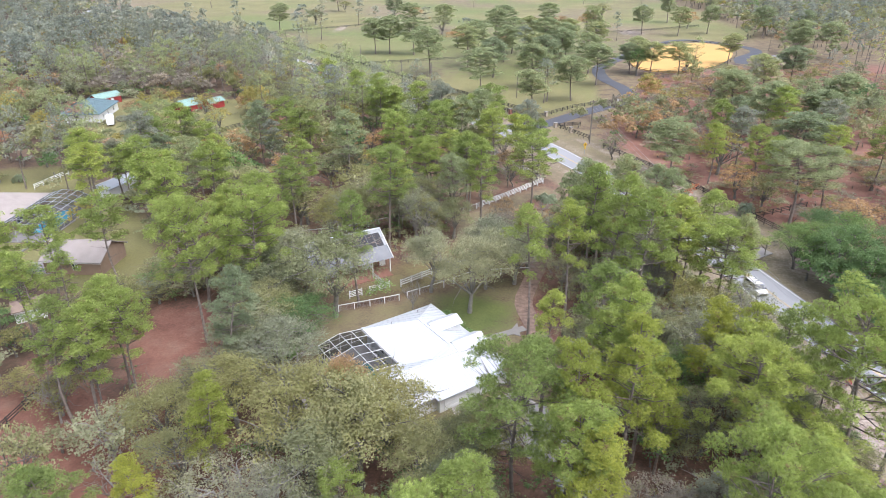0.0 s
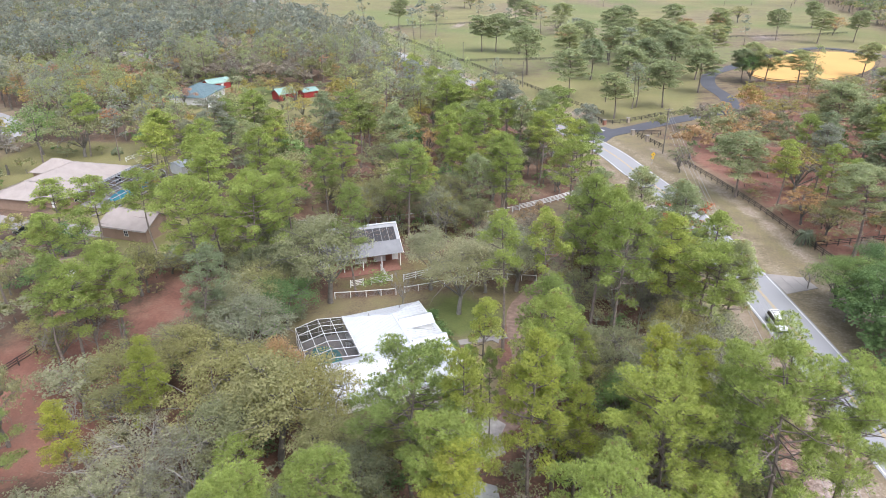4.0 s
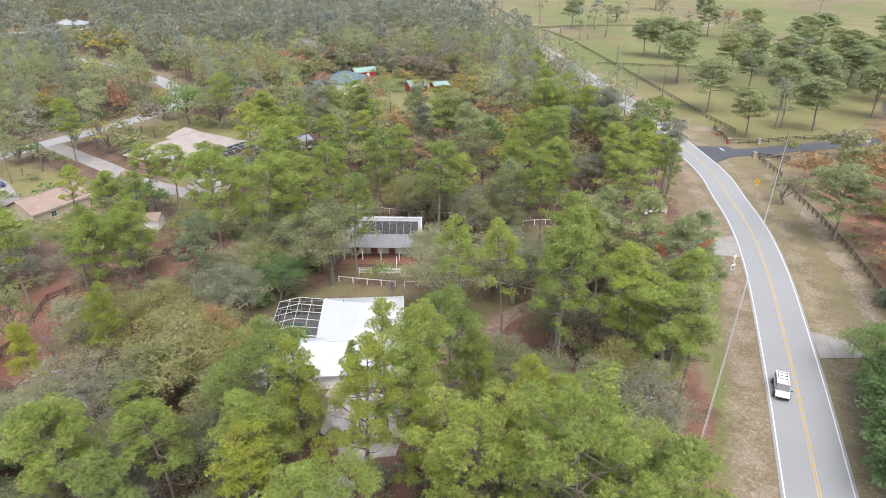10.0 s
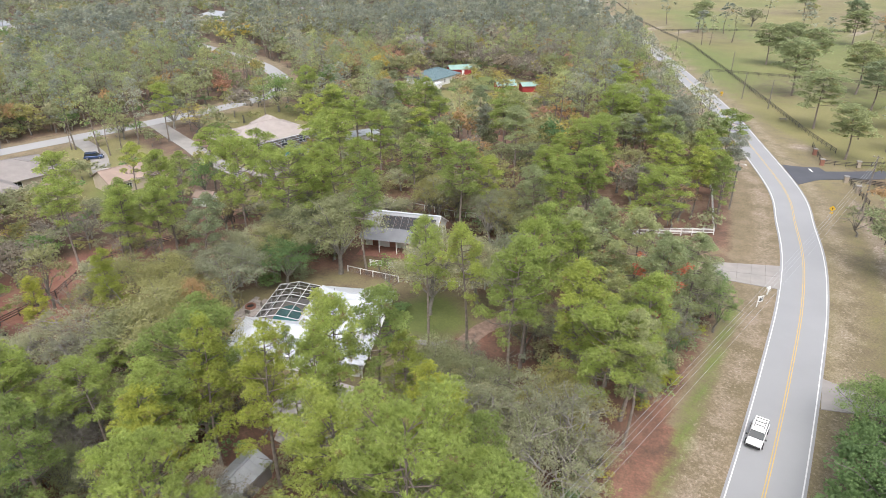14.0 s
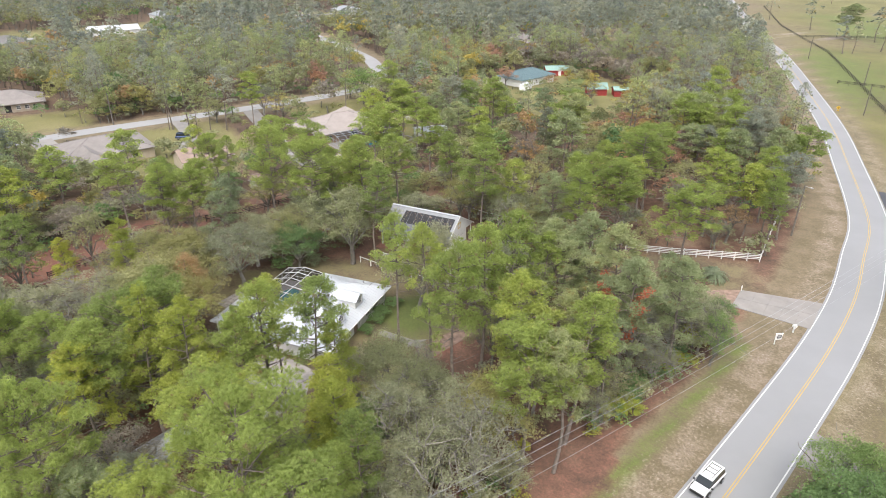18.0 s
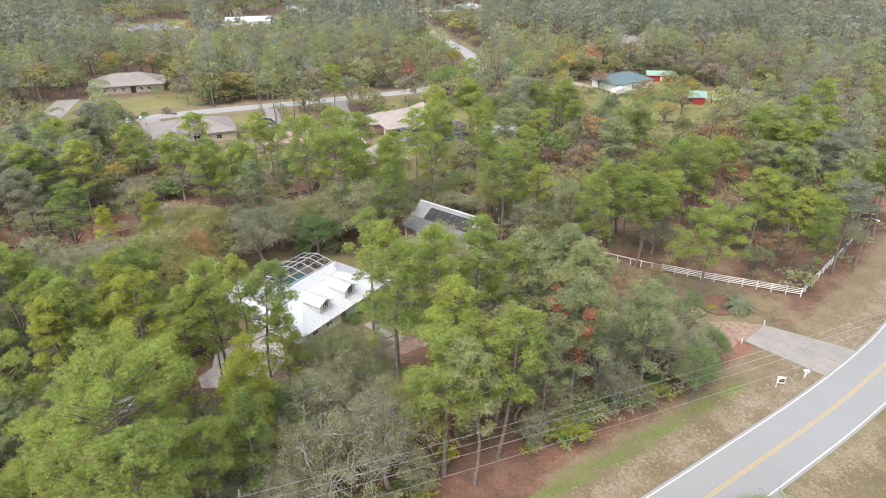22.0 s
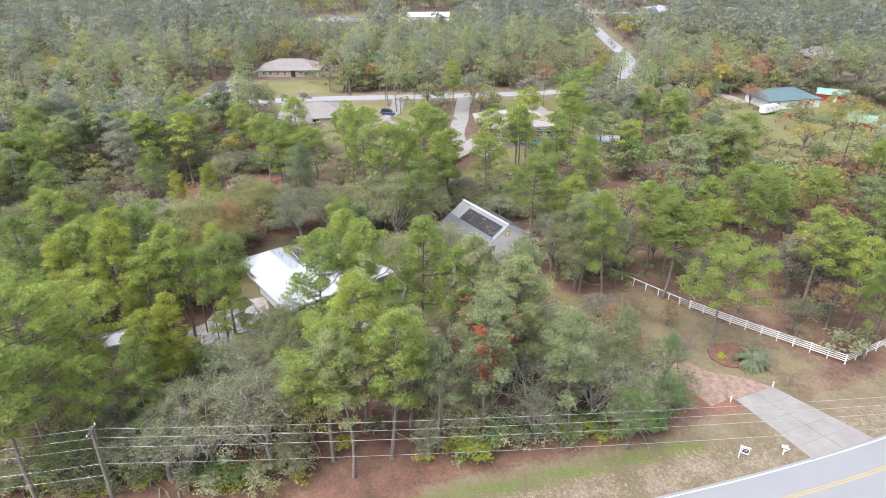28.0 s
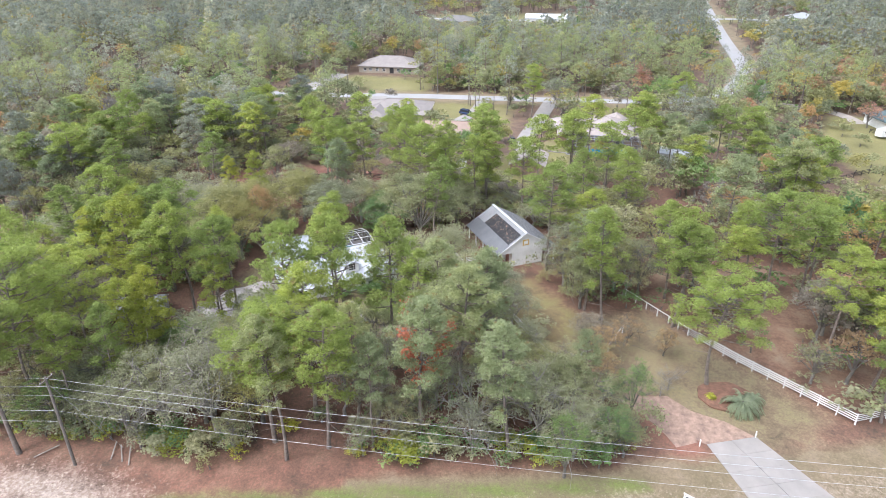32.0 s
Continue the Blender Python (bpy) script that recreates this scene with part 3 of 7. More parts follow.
def tuft_block(centres, sizes, ups, blades, wide, r):
    """Pom-poms of needles: thin blades that spring from one point to all sides but below."""
    n = len(centres)
    up = ups / np.linalg.norm(ups, axis=1)[:, None]
    d = r.normal(size=(n, blades, 3))
    d /= np.linalg.norm(d, axis=2)[..., None]
    d += up[:, None, :] * 0.75
    d /= np.linalg.norm(d, axis=2)[..., None]
    across = np.cross(d, up[:, None, :] + r.normal(size=(n, blades, 3)) * 0.32)
    across /= np.linalg.norm(across, axis=2)[..., None]
    far = sizes[:, None, None] * r.uniform(0.75, 1.25, (n, blades, 1))
    tip = centres[:, None, :] + d * far
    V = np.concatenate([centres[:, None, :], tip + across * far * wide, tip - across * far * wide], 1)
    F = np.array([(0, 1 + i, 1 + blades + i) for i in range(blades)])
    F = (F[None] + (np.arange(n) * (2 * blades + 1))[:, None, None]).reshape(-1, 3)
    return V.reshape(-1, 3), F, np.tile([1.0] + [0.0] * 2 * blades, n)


def leaf_block(centres, radii, per, leaf, r, flat=0.75):
    """Loose clumps of small leaves that lie outwards and to the sky."""
    n = len(centres)
    d = r.normal(size=(n, per, 3))
    d[..., 2] = np.where(d[..., 2] < -0.4, -d[..., 2], d[..., 2])
    d /= np.linalg.norm(d, axis=2)[..., None]
    p = centres[:, None, :] + d * radii[:, None, None] * r.uniform(0.3, 1.1, (n, per, 1)) * np.array([1, 1, flat])
    face = d + np.array([0, 0, 0.45]) + r.normal(size=(n, per, 3)) * 0.75
    a = np.cross(face, r.normal(size=(n, per, 3)))
    a /= np.linalg.norm(a, axis=2)[..., None]
    b = np.cross(face, a)
    b /= np.linalg.norm(b, axis=2)[..., None]
    s = leaf * r.uniform(0.6, 1.3, (n, per, 1))
    V = np.stack([p + a * s, p - a * s * 0.6 + b * s * 0.75, p - a * s * 0.6 - b * s * 0.75], 2).reshape(-1, 3)
    return V, np.arange(n * per * 3).reshape(-1, 3), np.zeros(n * per * 3)


def tri_mesh(name, V, F, mats, index=None, cast=None, core=None):
    me = bpy.data.meshes.new(name)
    me.vertices.add(len(V))
    me.vertices.foreach_set("co", np.asarray(V, np.float32).ravel())
    me.loops.add(len(F) * 3)
    me.loops.foreach_set("vertex_index", np.asarray(F, np.int32).ravel())
    me.polygons.add(len(F))
    me.polygons.foreach_set("loop_start", np.arange(0, len(F) * 3, 3, dtype=np.int32))
    for m in mats:
        me.materials.append(m)
    if index is not None:
        me.polygons.foreach_set("material_index", np.asarray(index, np.int32))
    if cast is not None:
        me.attributes.new("cast", "FLOAT", "POINT").data.foreach_set("value", np.asarray(cast, np.float32))
    if core is not None:
        me.attributes.new("core", "FLOAT", "POINT").data.foreach_set("value", np.asarray(core, np.float32))
    me.update(calc_edges=True)
    return me


def triangles(solid):
    V = np.array(solid.v)
    F = [(f[0], f[i], f[i + 1]) for f in solid.f for i in range(1, len(f) - 1)]
    return V, np.array(F)


def pine_shape(seed, h=20.0, spread=3.6, bare=0.5, limbs=22, tufts=22, blades=32, wide=0.075, sides=6, size=0.25, pads=0.8, young=False, flat=0.95):
    """A tall pine whose limbs end in rounded pads of needle pom-poms: wood and needles, as two triangle blocks."""
    r = np.random.default_rng(seed)
    wood = Solid()
    lean = r.normal(size=2) * 0.5
    bow = r.normal(size=2) * 0.25

    def stem(f):
        return np.array([lean[0] * f + bow[0] * math.sin(f * 5), lean[1] * f + bow[1] * math.sin(f * 4), h * f])
    r0 = 0.011 * h
    fs = np.linspace(0, 0.97, 7 if sides > 4 else 4)
    wood.tube([stem(f) - (np.array([0, 0, 0.4]) if f == 0 else 0) for f in fs], [r0 * (1.0 - 0.86 * f) * (1.25 if f == 0 else 1) for f in fs], sides, False)
    spots = []
    for i in range(limbs):
        q = (i + 0.5 + r.uniform(-0.4, 0.4)) / limbs
        f = bare + (0.95 - bare) * q ** (1.0 if young else 0.8)
        full = (1.05 - 0.62 * q) if young else math.sqrt(max(0.1, 1 - ((q - 0.25) / 0.8) ** 2))
        reach = spread * full * r.uniform(0.62, 1.05)
        a = i * 2.4 + r.uniform(-0.5, 0.5)
        out = np.array([math.cos(a), math.sin(a), 0])
        rise = r.uniform(0.05, 0.6) + 0.2 * q
        base = stem(f - 0.03)
        end = base + out * reach + np.array([0, 0, reach * rise])
        mid = base + out * reach * 0.55 + np.array([0, 0, reach * rise * 0.3]) + r.normal(size=3) * 0.12
        if sides > 3:
            wood.tube([base, mid, end], [0.05 + 0.06 * (1 - q), 0.042, 0.016], 3, False)
        spots.append((end - out * 0.25, pads * r.uniform(0.75, 1.2)))
        across = np.array([-out[1], out[0], 0]) * (1 if i % 2 else -1)
        inner = mid + across * pads * r.uniform(0.6, 1.0) + np.array([0, 0, r.uniform(0.1, 0.6)])
        if sides > 3 or i % 2:
            spots.append((inner, pads * r.uniform(0.55, 0.85)))
        if sides > 4:
            wood.tube([base + (mid - base) * 0.6, inner], [0.035, 0.014], 3, False)
            for _ in range(2):
                w = r.uniform(0, 6.283)
                wood.tube([mid, end + np.array([math.cos(w), math.sin(w), 0.0]) * pads * 0.7], [0.03, 0.012], 3, False)
    top = stem(0.965)
    for j in range(3):
        spots.append((top + np.array([math.cos(j * 2.1), math.sin(j * 2.1), 0.1]) * pads * 0.5, pads * (0.6 if young else 0.75)))
    spots.append((top + np.array([0, 0, 0.55 * pads]), pads * 0.55))
    mids, ups, sizes = [], [], []
    for c, pad in spots:
        k = max(3, round(tufts * (pad / pads) ** 2))
        w0 = r.uniform(0, 6.283)
        for j in range(k):
            u, w = 1.02 * math.sqrt((j + r.uniform(0.2, 0.8)) / k), j * 2.4 + w0
            dome = math.sqrt(max(0.0, 1 - min(u, 1) ** 2))
            mids.append(c + np.array([math.cos(w) * u * pad, math.sin(w) * u * pad, flat * pad * dome - 0.12 * pad + r.normal() * 0.07]))
            ups.append(np.array([math.cos(w) * u * 0.9, math.sin(w) * u * 0.9, 0.35 + dome]))
            sizes.append(size * r.uniform(0.8, 1.2))
        # older needles inside the pad
        for j in range(4 if sides > 4 else 0):
            a = j * 1.6 + w0
            mids.append(c + np.array([math.cos(a), math.sin(a), 0]) * pad * 0.4)
            ups.append(np.array([math.cos(a) * 0.4, math.sin(a) * 0.4, 1.0]))
            sizes.append(pad * r.uniform(0.4, 0.55))
    # dead limbs under the crown
    for _ in range(8 if sides > 4 else 0):
        f = r.uniform(bare - 0.2, bare + 0.2)
        a = r.uniform(0, 6.3)
        b = stem(f)
        e = b + np.array([math.cos(a), math.sin(a), r.uniform(-0.1, 0.35)]) * r.uniform(0.9, 2.9)
        wood.tube([b, (b + e) / 2 + np.array([0, 0, -0.1]), e], [0.045, 0.035, 0.014], 3, False)
    tufted = tuft_block(np.array(mids), np.array(sizes), np.array(ups), blades, wide, r)
    return triangles(wood), tufted


def oak_shape(seed, h=10.0, spread=4.6, clumps=170, per=13, leaf=0.3, sides=6, gaps=0.0, clump=0.95, twigs=4):
    """A spreading oak of several rounded lobes with gaps between them."""
    r = np.random.default_rng(seed)
    wood = Solid()
    fork = np.array([*(r.normal(size=2) * 0.25), h * r.uniform(0.2, 0.3)])
    r0 = 0.026 * h
    wood.tube([(0, 0, -0.3), (0.05, 0, h * 0.1), fork], [r0 * 1.3, r0, r0 * 0.85], sides, False)
    mids = []
    lobes = int(6 + spread)
    for i in range(lobes):
        a = i * 2.4 + r.uniform(-0.4, 0.4)
        q = (i + 0.5) / lobes
        reach = spread * math.sqrt(q) * r.uniform(0.68, 0.86)
        z = h * (0.86 - 0.36 * q) + r.uniform(-0.07, 0.07) * h
        c = np.array([math.cos(a) * reach, math.sin(a) * reach, z])
        rad = spread * r.uniform(0.34, 0.5)
        knee = fork + (c - fork) * 0.5 + np.array([0, 0, 0.08 * h]) + r.normal(size=3) * 0.3
        if sides > 3:
            wood.tube([fork - np.array([0, 0, 0.1]), knee, c], [r0 * 0.5, r0 * 0.3, 0.04], 4, False)
            for _ in range(twigs):
                e = c + r.normal(size=3) * rad * np.array([0.8, 0.8, 0.55])
                s = c + (knee - c) * r.uniform(0, 0.5)
                wood.tube([s] + [s + (e - s) * q + r.normal(size=3) * 0.2 for q in (0.3, 0.55, 0.8)] + [e], [0.07, 0.056, 0.042, 0.028, 0.012], 3, False)
        k = int(clumps / lobes)
        d = r.normal(size=(k, 3))
        d[:, 2] = np.abs(d[:, 2]) * 1.1 - 0.35
        d /= np.linalg.norm(d, axis=1)[:, None]
        p = c + d * rad * r.uniform(0.62, 1.05, (k, 1)) * np.array([1, 1, 0.72])
        if gaps:
            p = p[r.uniform(size=k) > gaps]
        mids.append(p)
    mids = np.concatenate(mids)
    radii = np.full(len(mids), clump) * r.uniform(0.7, 1.2, len(mids))
    leaves = leaf_block(mids, radii, per, leaf, r)
    return triangles(wood), leaves


def snag_shape(seed, h=7.0, spread=2.6):
    """A leafless grey tree with forking twigs."""
    r = np.random.default_rng(seed)
    wood = Solid()
    wood.tube([(0, 0, -0.3), (0.1, 0, h * 0.3), (0, 0.1, h * 0.55)], [0.13, 0.1, 0.06], 5, False)
    for i in range(11):
        a, f = i * 2.4 + r.uniform(-0.3, 0.3), r.uniform(0.25, 0.55)
        b = np.array([0, 0, h * f])
        e = np.array([math.cos(a) * spread * r.uniform(0.5, 1), math.sin(a) * spread * r.uniform(0.5, 1), h * r.uniform(0.65, 1.0)])
        wood.tube([b, (b + e) / 2 + r.normal(size=3) * 0.25, e], [0.06, 0.04, 0.015], 3, False)
        for _ in range(6):
            s = b + (e - b) * r.uniform(0.4, 0.95)
            wood.tube([s, s + r.normal(size=3) * 0.3 + np.array([0, 0, 0.4]), s + r.normal(size=3) * 0.7 + np.array([0, 0, 0.8])], [0.03, 0.022, 0.01], 3, False)
    return triangles(wood)


PINES = [pine_shape(s, spread=sp, bare=ba, limbs=li + 7, tufts=17, size=0.25) for s, sp, ba, li in ((1, 3.1, 0.45, 19), (2, 3.6, 0.5, 21), (3, 2.9, 0.4, 18), (4, 3.4, 0.54, 19), (5, 3.9, 0.48, 23), (6, 2.7, 0.44, 17))]
BIG_PINES = [pine_shape(s, spread=sp, bare=0.46, limbs=42, tufts=18, size=0.26, pads=0.88) for s, sp in ((95, 5.4), (96, 4.9))]
SPARSE_PINES = [pine_shape(s, spread=sp, bare=0.56, limbs=16, tufts=17, size=0.25, pads=0.78) for s, sp in ((97, 3.4), (98, 2.9))]
YOUNG_PINES = [pine_shape(s, spread=sp, bare=ba, limbs=28, tufts=17, size=0.25, pads=0.78, young=True) for s, sp, ba in ((91, 3.5, 0.34), (92, 3.1, 0.4), (93, 3.8, 0.44))]
BACK_PINES = [pine_shape(s, spread=sp, bare=ba, limbs=18, tufts=18, blades=13, wide=0.17, size=0.32, pads=1.1, flat=0.8) for s, sp, ba in ((7, 3.5, 0.46), (8, 3.9, 0.52), (9, 3.1, 0.42))]
BACK_BIG_PINES = [pine_shape(s, spread=sp, bare=0.4, limbs=30, tufts=18, blades=12, wide=0.19, size=0.38, pads=1.3, flat=0.7) for s, sp in ((101, 4.9), (102, 4.3))]
OAKS = [oak_shape(s, spread=sp, clumps=int(cl * 0.9), per=72, leaf=0.1, clump=1.05) for s, sp, cl in ((11, 4.4, 190), (12, 5.2, 220), (13, 3.8, 160), (14, 4.8, 200))]
THIN_OAKS = [oak_shape(s, spread=sp, clumps=290, per=46, gaps=0.36, leaf=0.082, clump=0.76, twigs=7) for s, sp in ((21, 4.6), (22, 4.0), (23, 5.2))]
BACK_OAKS = [oak_shape(s, spread=sp, clumps=80, per=26, leaf=0.2, clump=1.2) for s, sp in ((15, 4.6), (16, 5.0), (17, 4.0))]
BACK_THIN_OAKS = [oak_shape(s, spread=sp, clumps=90, per=18, gaps=0.25, leaf=0.2, clump=0.95) for s, sp in ((24, 4.6), (25, 4.0), (26, 5.0))]
SNAGS = [snag_shape(s) for s in (31, 32, 33)]
kinds = {}


def tree_meshes(kind, i, wood, leaves):
    key = (kind, i)
    if key not in kinds:
        shape = {"pine": PINES, "big": BIG_PINES, "back_big": BACK_BIG_PINES, "sparse": SPARSE_PINES, "young": YOUNG_PINES, "oak": OAKS, "thin": THIN_OAKS, "back_pine": BACK_PINES, "back_oak": BACK_OAKS, "back_thin": BACK_THIN_OAKS}[kind][i]
        kinds[key] = [shape[0], shape[1], {}]
    w, f, made = kinds[key]
    if wood not in made:
        made[wood] = tri_mesh("trunk", w[0], w[1], [wood])
    if leaves not in made:
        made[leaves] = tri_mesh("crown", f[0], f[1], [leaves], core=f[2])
    return made[wood], made[leaves]


def plant(name, kind, x, y, h, wide, leaves, label, category, wood=None, group="", base=10.0):
    if math.hypot(x - 25, y - 75) > (78 if "pine" in name else 62) and kind not in ("young", "sparse"):
        kind = "back_" + kind
    if kind in ("pine", "back_pine") and wide > 1.36:
        kind, wide = "big" if kind == "pine" else "back_big", wide / 1.45
    i = int(rng.integers(0, {"pine": 6, "oak": 4, "big": 2, "back_big": 2, "sparse": 2}.get(kind, 3)))
    w, c = tree_meshes(kind, i, wood or (BARK if "pine" in name else OAKBARK), leaves)
    t = thing(name, pose(x, y, -0.15, 0, 0, float(rng.uniform(0, 360))), label, category, group)
    t.scale = (wide, wide, h / base)
    part("trunk", w, None, t)
    part("crown", c, None, t)
    TAKEN.append((x, y, 2.2 * wide * (1.5 if "big" in kind else 1)))
    return t


TAKEN = []


def pine(x, y, h, wide=1.0, leaves=None, sparse=False):
    leaf = leaves or PINE
    word = {PINE: "mid-green", PINE_FAR: "hazed grey-green", PINE_LIME: "yellow-green", PINE_BLUE: "dull blue-green"}[leaf]
    return plant("pine_tree", "sparse" if sparse else "young" if leaf is PINE_LIME and math.hypot(x - 25, y - 70) < 62 else "pine", x, y, h, wide * h / 20 * 1.1 + 0.13, leaf, ("thin half-dead pine with sparse " if sparse else "tall bare-trunked pine with ") + word + " tufted needles", "pine tree", None, "pines", 20.0)


def oak(x, y, h, wide=1.0, leaves=None, thin=False):
    leaf = leaves or OAK
    word = {OAK: "dusty green", OAK_DEEP: "dark green", OAK_OLIVE: "olive green", OAK_GREY: "grey-green mossy", MOSS: "pale grey moss and hardly any", GOLD: "yellow autumn", RUST: "orange-brown autumn", RED: "red autumn", TWIGS: "bare grey twigs and few"}[leaf]
    return plant("oak_tree", "thin" if thin else "oak", x, y, h, wide, leaf, "spreading oak tree with " + word + " leaves", "oak tree", PALEBARK if leaf in (MOSS, OAK_GREY) else None, "oaks")

# pines round the house and along the road
for x, y, h, w in ((17.8, 58, 22, 0.85), (19.2, 63.8, 20, 0.85), (20.6, 54.4, 19, 0.9), (27.4, 78.3, 24, 0.78), (24.2, 84, 24.5, 0.8), (22.4, 90.4, 23.5, 0.85), (33.6, 82.8, 21.5, 1.0), (38.4, 86, 20.5, 0.95), (38.4, 79.3, 19, 1.1)):
    pine(x, y, h, w)
for x, y, h, w in ((10.9, 57.7, 15, 0.45), (13, 60, 13.5, 0.4), (12.1, 79, 21.5, 0.82), (17.6, 80.8, 22, 0.8), (11.6, 62, 18.5, 0.7), (24.6, 93.6, 20, 0.8), (-65.6, 72.9, 17, 0.9), (-57.2, 75.4, 17, 0.9), (-54.8, 74, 17.5, 0.9), (-51.3, 75.7, 17.5, 0.8)):
    pine(x, y, h, w, None, True)
for x, y, h, w in ((18.6, 50.2, 22, 0.8), (22.9, 53.2, 15, 0.8), (31, 61, 18, 0.9), (33.4, 60, 18, 0.9), (12.4, 47.2, 21, 0.8), (21.5, 65.5, 15.5, 0.8), (-22.8, 50.4, 15.5, 0.9), (-28.5, 43.3, 12.5, 0.9), (12.3, 40.3, 17.5, 1.0)):
    pine(x, y, h, w, PINE_LIME)
for x, y, h, w in ((39, 49.2, 24, 1.25), (45, 50.3, 21.5, 1.0), (30, 50, 19.5, 1.28), (32.5, 42, 15, 1.15), (7, 48.4, 19.5, 1.42), (24.7, 36.3, 21.5, 1.1), (1.9, 39.2, 15.5, 1.0), (10.9, 42.5, 18.5, 0.9), (-2.2, 33, 18.5, 1.0), (-5.2, 34.7, 15, 0.9), (5.7, 32.6, 18, 1.0), (-17.3, 22.8, 18, 1.0), (38.8, 59.6, 17, 0.7), (40.4, 55.3, 17, 0.7)):
    pine(x, y, h, w)
for x, y, h, w in ((25, 97.1, 21, 1.0), (24.5, 102.8, 20.5, 0.95), (30.6, 100.8, 21.5, 1.0), (36.4, 107.3, 18.5, 1.0), (41, 81.8, 19.5, 0.8), (38, 91.4, 16, 0.7), (29.3, 115.6, 13, 0.7), (21.2, 101.6, 18, 0.8), (33.5, 88.2, 18, 0.8)):
    pine(x, y, h, w, PINE_BLUE)
for x, y, h, w in ((-41, 60.4, 18, 1.05), (-44.5, 61, 17.5, 0.9), (-41.3, 68.5, 17, 0.9), (-38.6, 64.9, 16.5, 0.9), (-35, 79.8, 22.5, 1.15), (-27.6, 84.4, 21.5, 1.1), (-38, 89.5, 19, 1.0), (-29.3, 89.6, 18.5, 0.9), (-36.8, 96.8, 18, 1.0), (-31.7, 105, 18, 1.0), (-28.8, 95.3, 19, 0.9), (-10.4, 110.8, 20.5, 1.0), (-8.9, 116.7, 16.5, 0.9), (-29.4, 117, 17, 1.0), (-49.6, 108, 18, 1.0), (-46.2, 122.7, 18, 1.0), (-52.2, 115.3, 18.5, 1.0), (-56.4, 115.4, 18, 1.0)):
    pine(x, y, h, w)
for x, y, h, w in ((7.4, 119.5, 20, 0.95), (4.9, 130.6, 17, 1.1), (-2, 133, 16.5, 1.0), (-3.6, 130.3, 17, 1.0), (19.2, 132.6, 16.5, 1.7), (-1.6, 145.2, 21, 1.0), (10.8, 154.5, 16, 1.0), (-12.3, 155.5, 16, 1.1), (-12.1, 164.5, 15.5, 1.1), (-0.1, 169.4, 16, 1.0), (13.5, 166, 16, 0.9), (-9, 143.5, 16, 1.0), (-4.9, 151.5, 17, 1.0), (17.5, 153.4, 16, 0.9), (19.5, 157, 15, 0.9), (5.2, 130.2, 18, 0.9), (11.3, 150.1, 18, 1.0), (-29.2, 126.5, 18, 1.1), (-40.9, 163.3, 18, 1.0), (-27.2, 203.1, 18, 1.0)):
    pine(x, y, h, w)
for x, y, h, w in ((-76.3, 133.8, 18, 1.0), (-69.3, 120.2, 18.5, 1.0), (-64, 92.7, 16, 1.0), (-78.2, 134.4, 17, 1.0), (-63.7, 129.7, 17, 1.0), (-111.8, 148.7, 17, 1.0), (-69.3, 151.6, 17, 1.0), (-36.2, 97.8, 17, 1.0), (-55.4, 96.8, 17, 1.0), (-70, 60.2, 17, 1.0), (-53, 55.7, 17, 1.0), (-70.7, 45.8, 15.5, 1.2), (-71.7, 92.9, 15, 1.1), (-20.3, 203.8, 17, 1.0), (-118.1, 104, 17, 1.0), (-7.2, 184.7, 18, 1.0), (-39.5, 225, 18, 1.0), (-32.3, 37.4, 16, 1.0)):
    pine(x, y, h, w)
# a red-leaved vine on one pine by the road
VINE = leaf_block(np.array([(math.cos(i * 2.1) * (0.3 + 0.065 * i), math.sin(i * 2.1) * (0.3 + 0.065 * i), 9.5 + 0.2 * i + 1.2 * math.sin(i * 1.3)) for i in range(40)]), np.full(40, 0.6), 30, 0.14, np.random.default_rng(5))
host = pine(36.2, 97.0, 20.5, 1.0, PINE_BLUE)
part("vine", tri_mesh("vine", *VINE[:2], [VINE_RED]), None, host, "red-leaved climbing vine")
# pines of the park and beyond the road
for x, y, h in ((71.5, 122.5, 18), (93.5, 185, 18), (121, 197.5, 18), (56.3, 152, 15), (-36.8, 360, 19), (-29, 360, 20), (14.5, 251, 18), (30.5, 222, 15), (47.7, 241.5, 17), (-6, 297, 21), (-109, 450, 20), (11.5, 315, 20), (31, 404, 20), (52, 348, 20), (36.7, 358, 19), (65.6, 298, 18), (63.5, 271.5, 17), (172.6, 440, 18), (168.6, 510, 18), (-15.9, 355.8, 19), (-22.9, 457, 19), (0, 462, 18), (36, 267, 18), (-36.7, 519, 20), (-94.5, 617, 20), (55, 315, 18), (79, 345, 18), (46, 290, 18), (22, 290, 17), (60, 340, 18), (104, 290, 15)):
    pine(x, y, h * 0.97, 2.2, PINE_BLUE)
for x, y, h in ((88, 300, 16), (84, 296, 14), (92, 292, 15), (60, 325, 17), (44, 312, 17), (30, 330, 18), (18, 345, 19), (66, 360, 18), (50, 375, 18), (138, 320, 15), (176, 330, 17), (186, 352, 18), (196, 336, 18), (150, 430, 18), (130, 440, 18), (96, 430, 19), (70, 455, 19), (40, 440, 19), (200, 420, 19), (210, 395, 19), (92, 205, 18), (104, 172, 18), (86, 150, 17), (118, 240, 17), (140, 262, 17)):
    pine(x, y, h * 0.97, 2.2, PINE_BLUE)
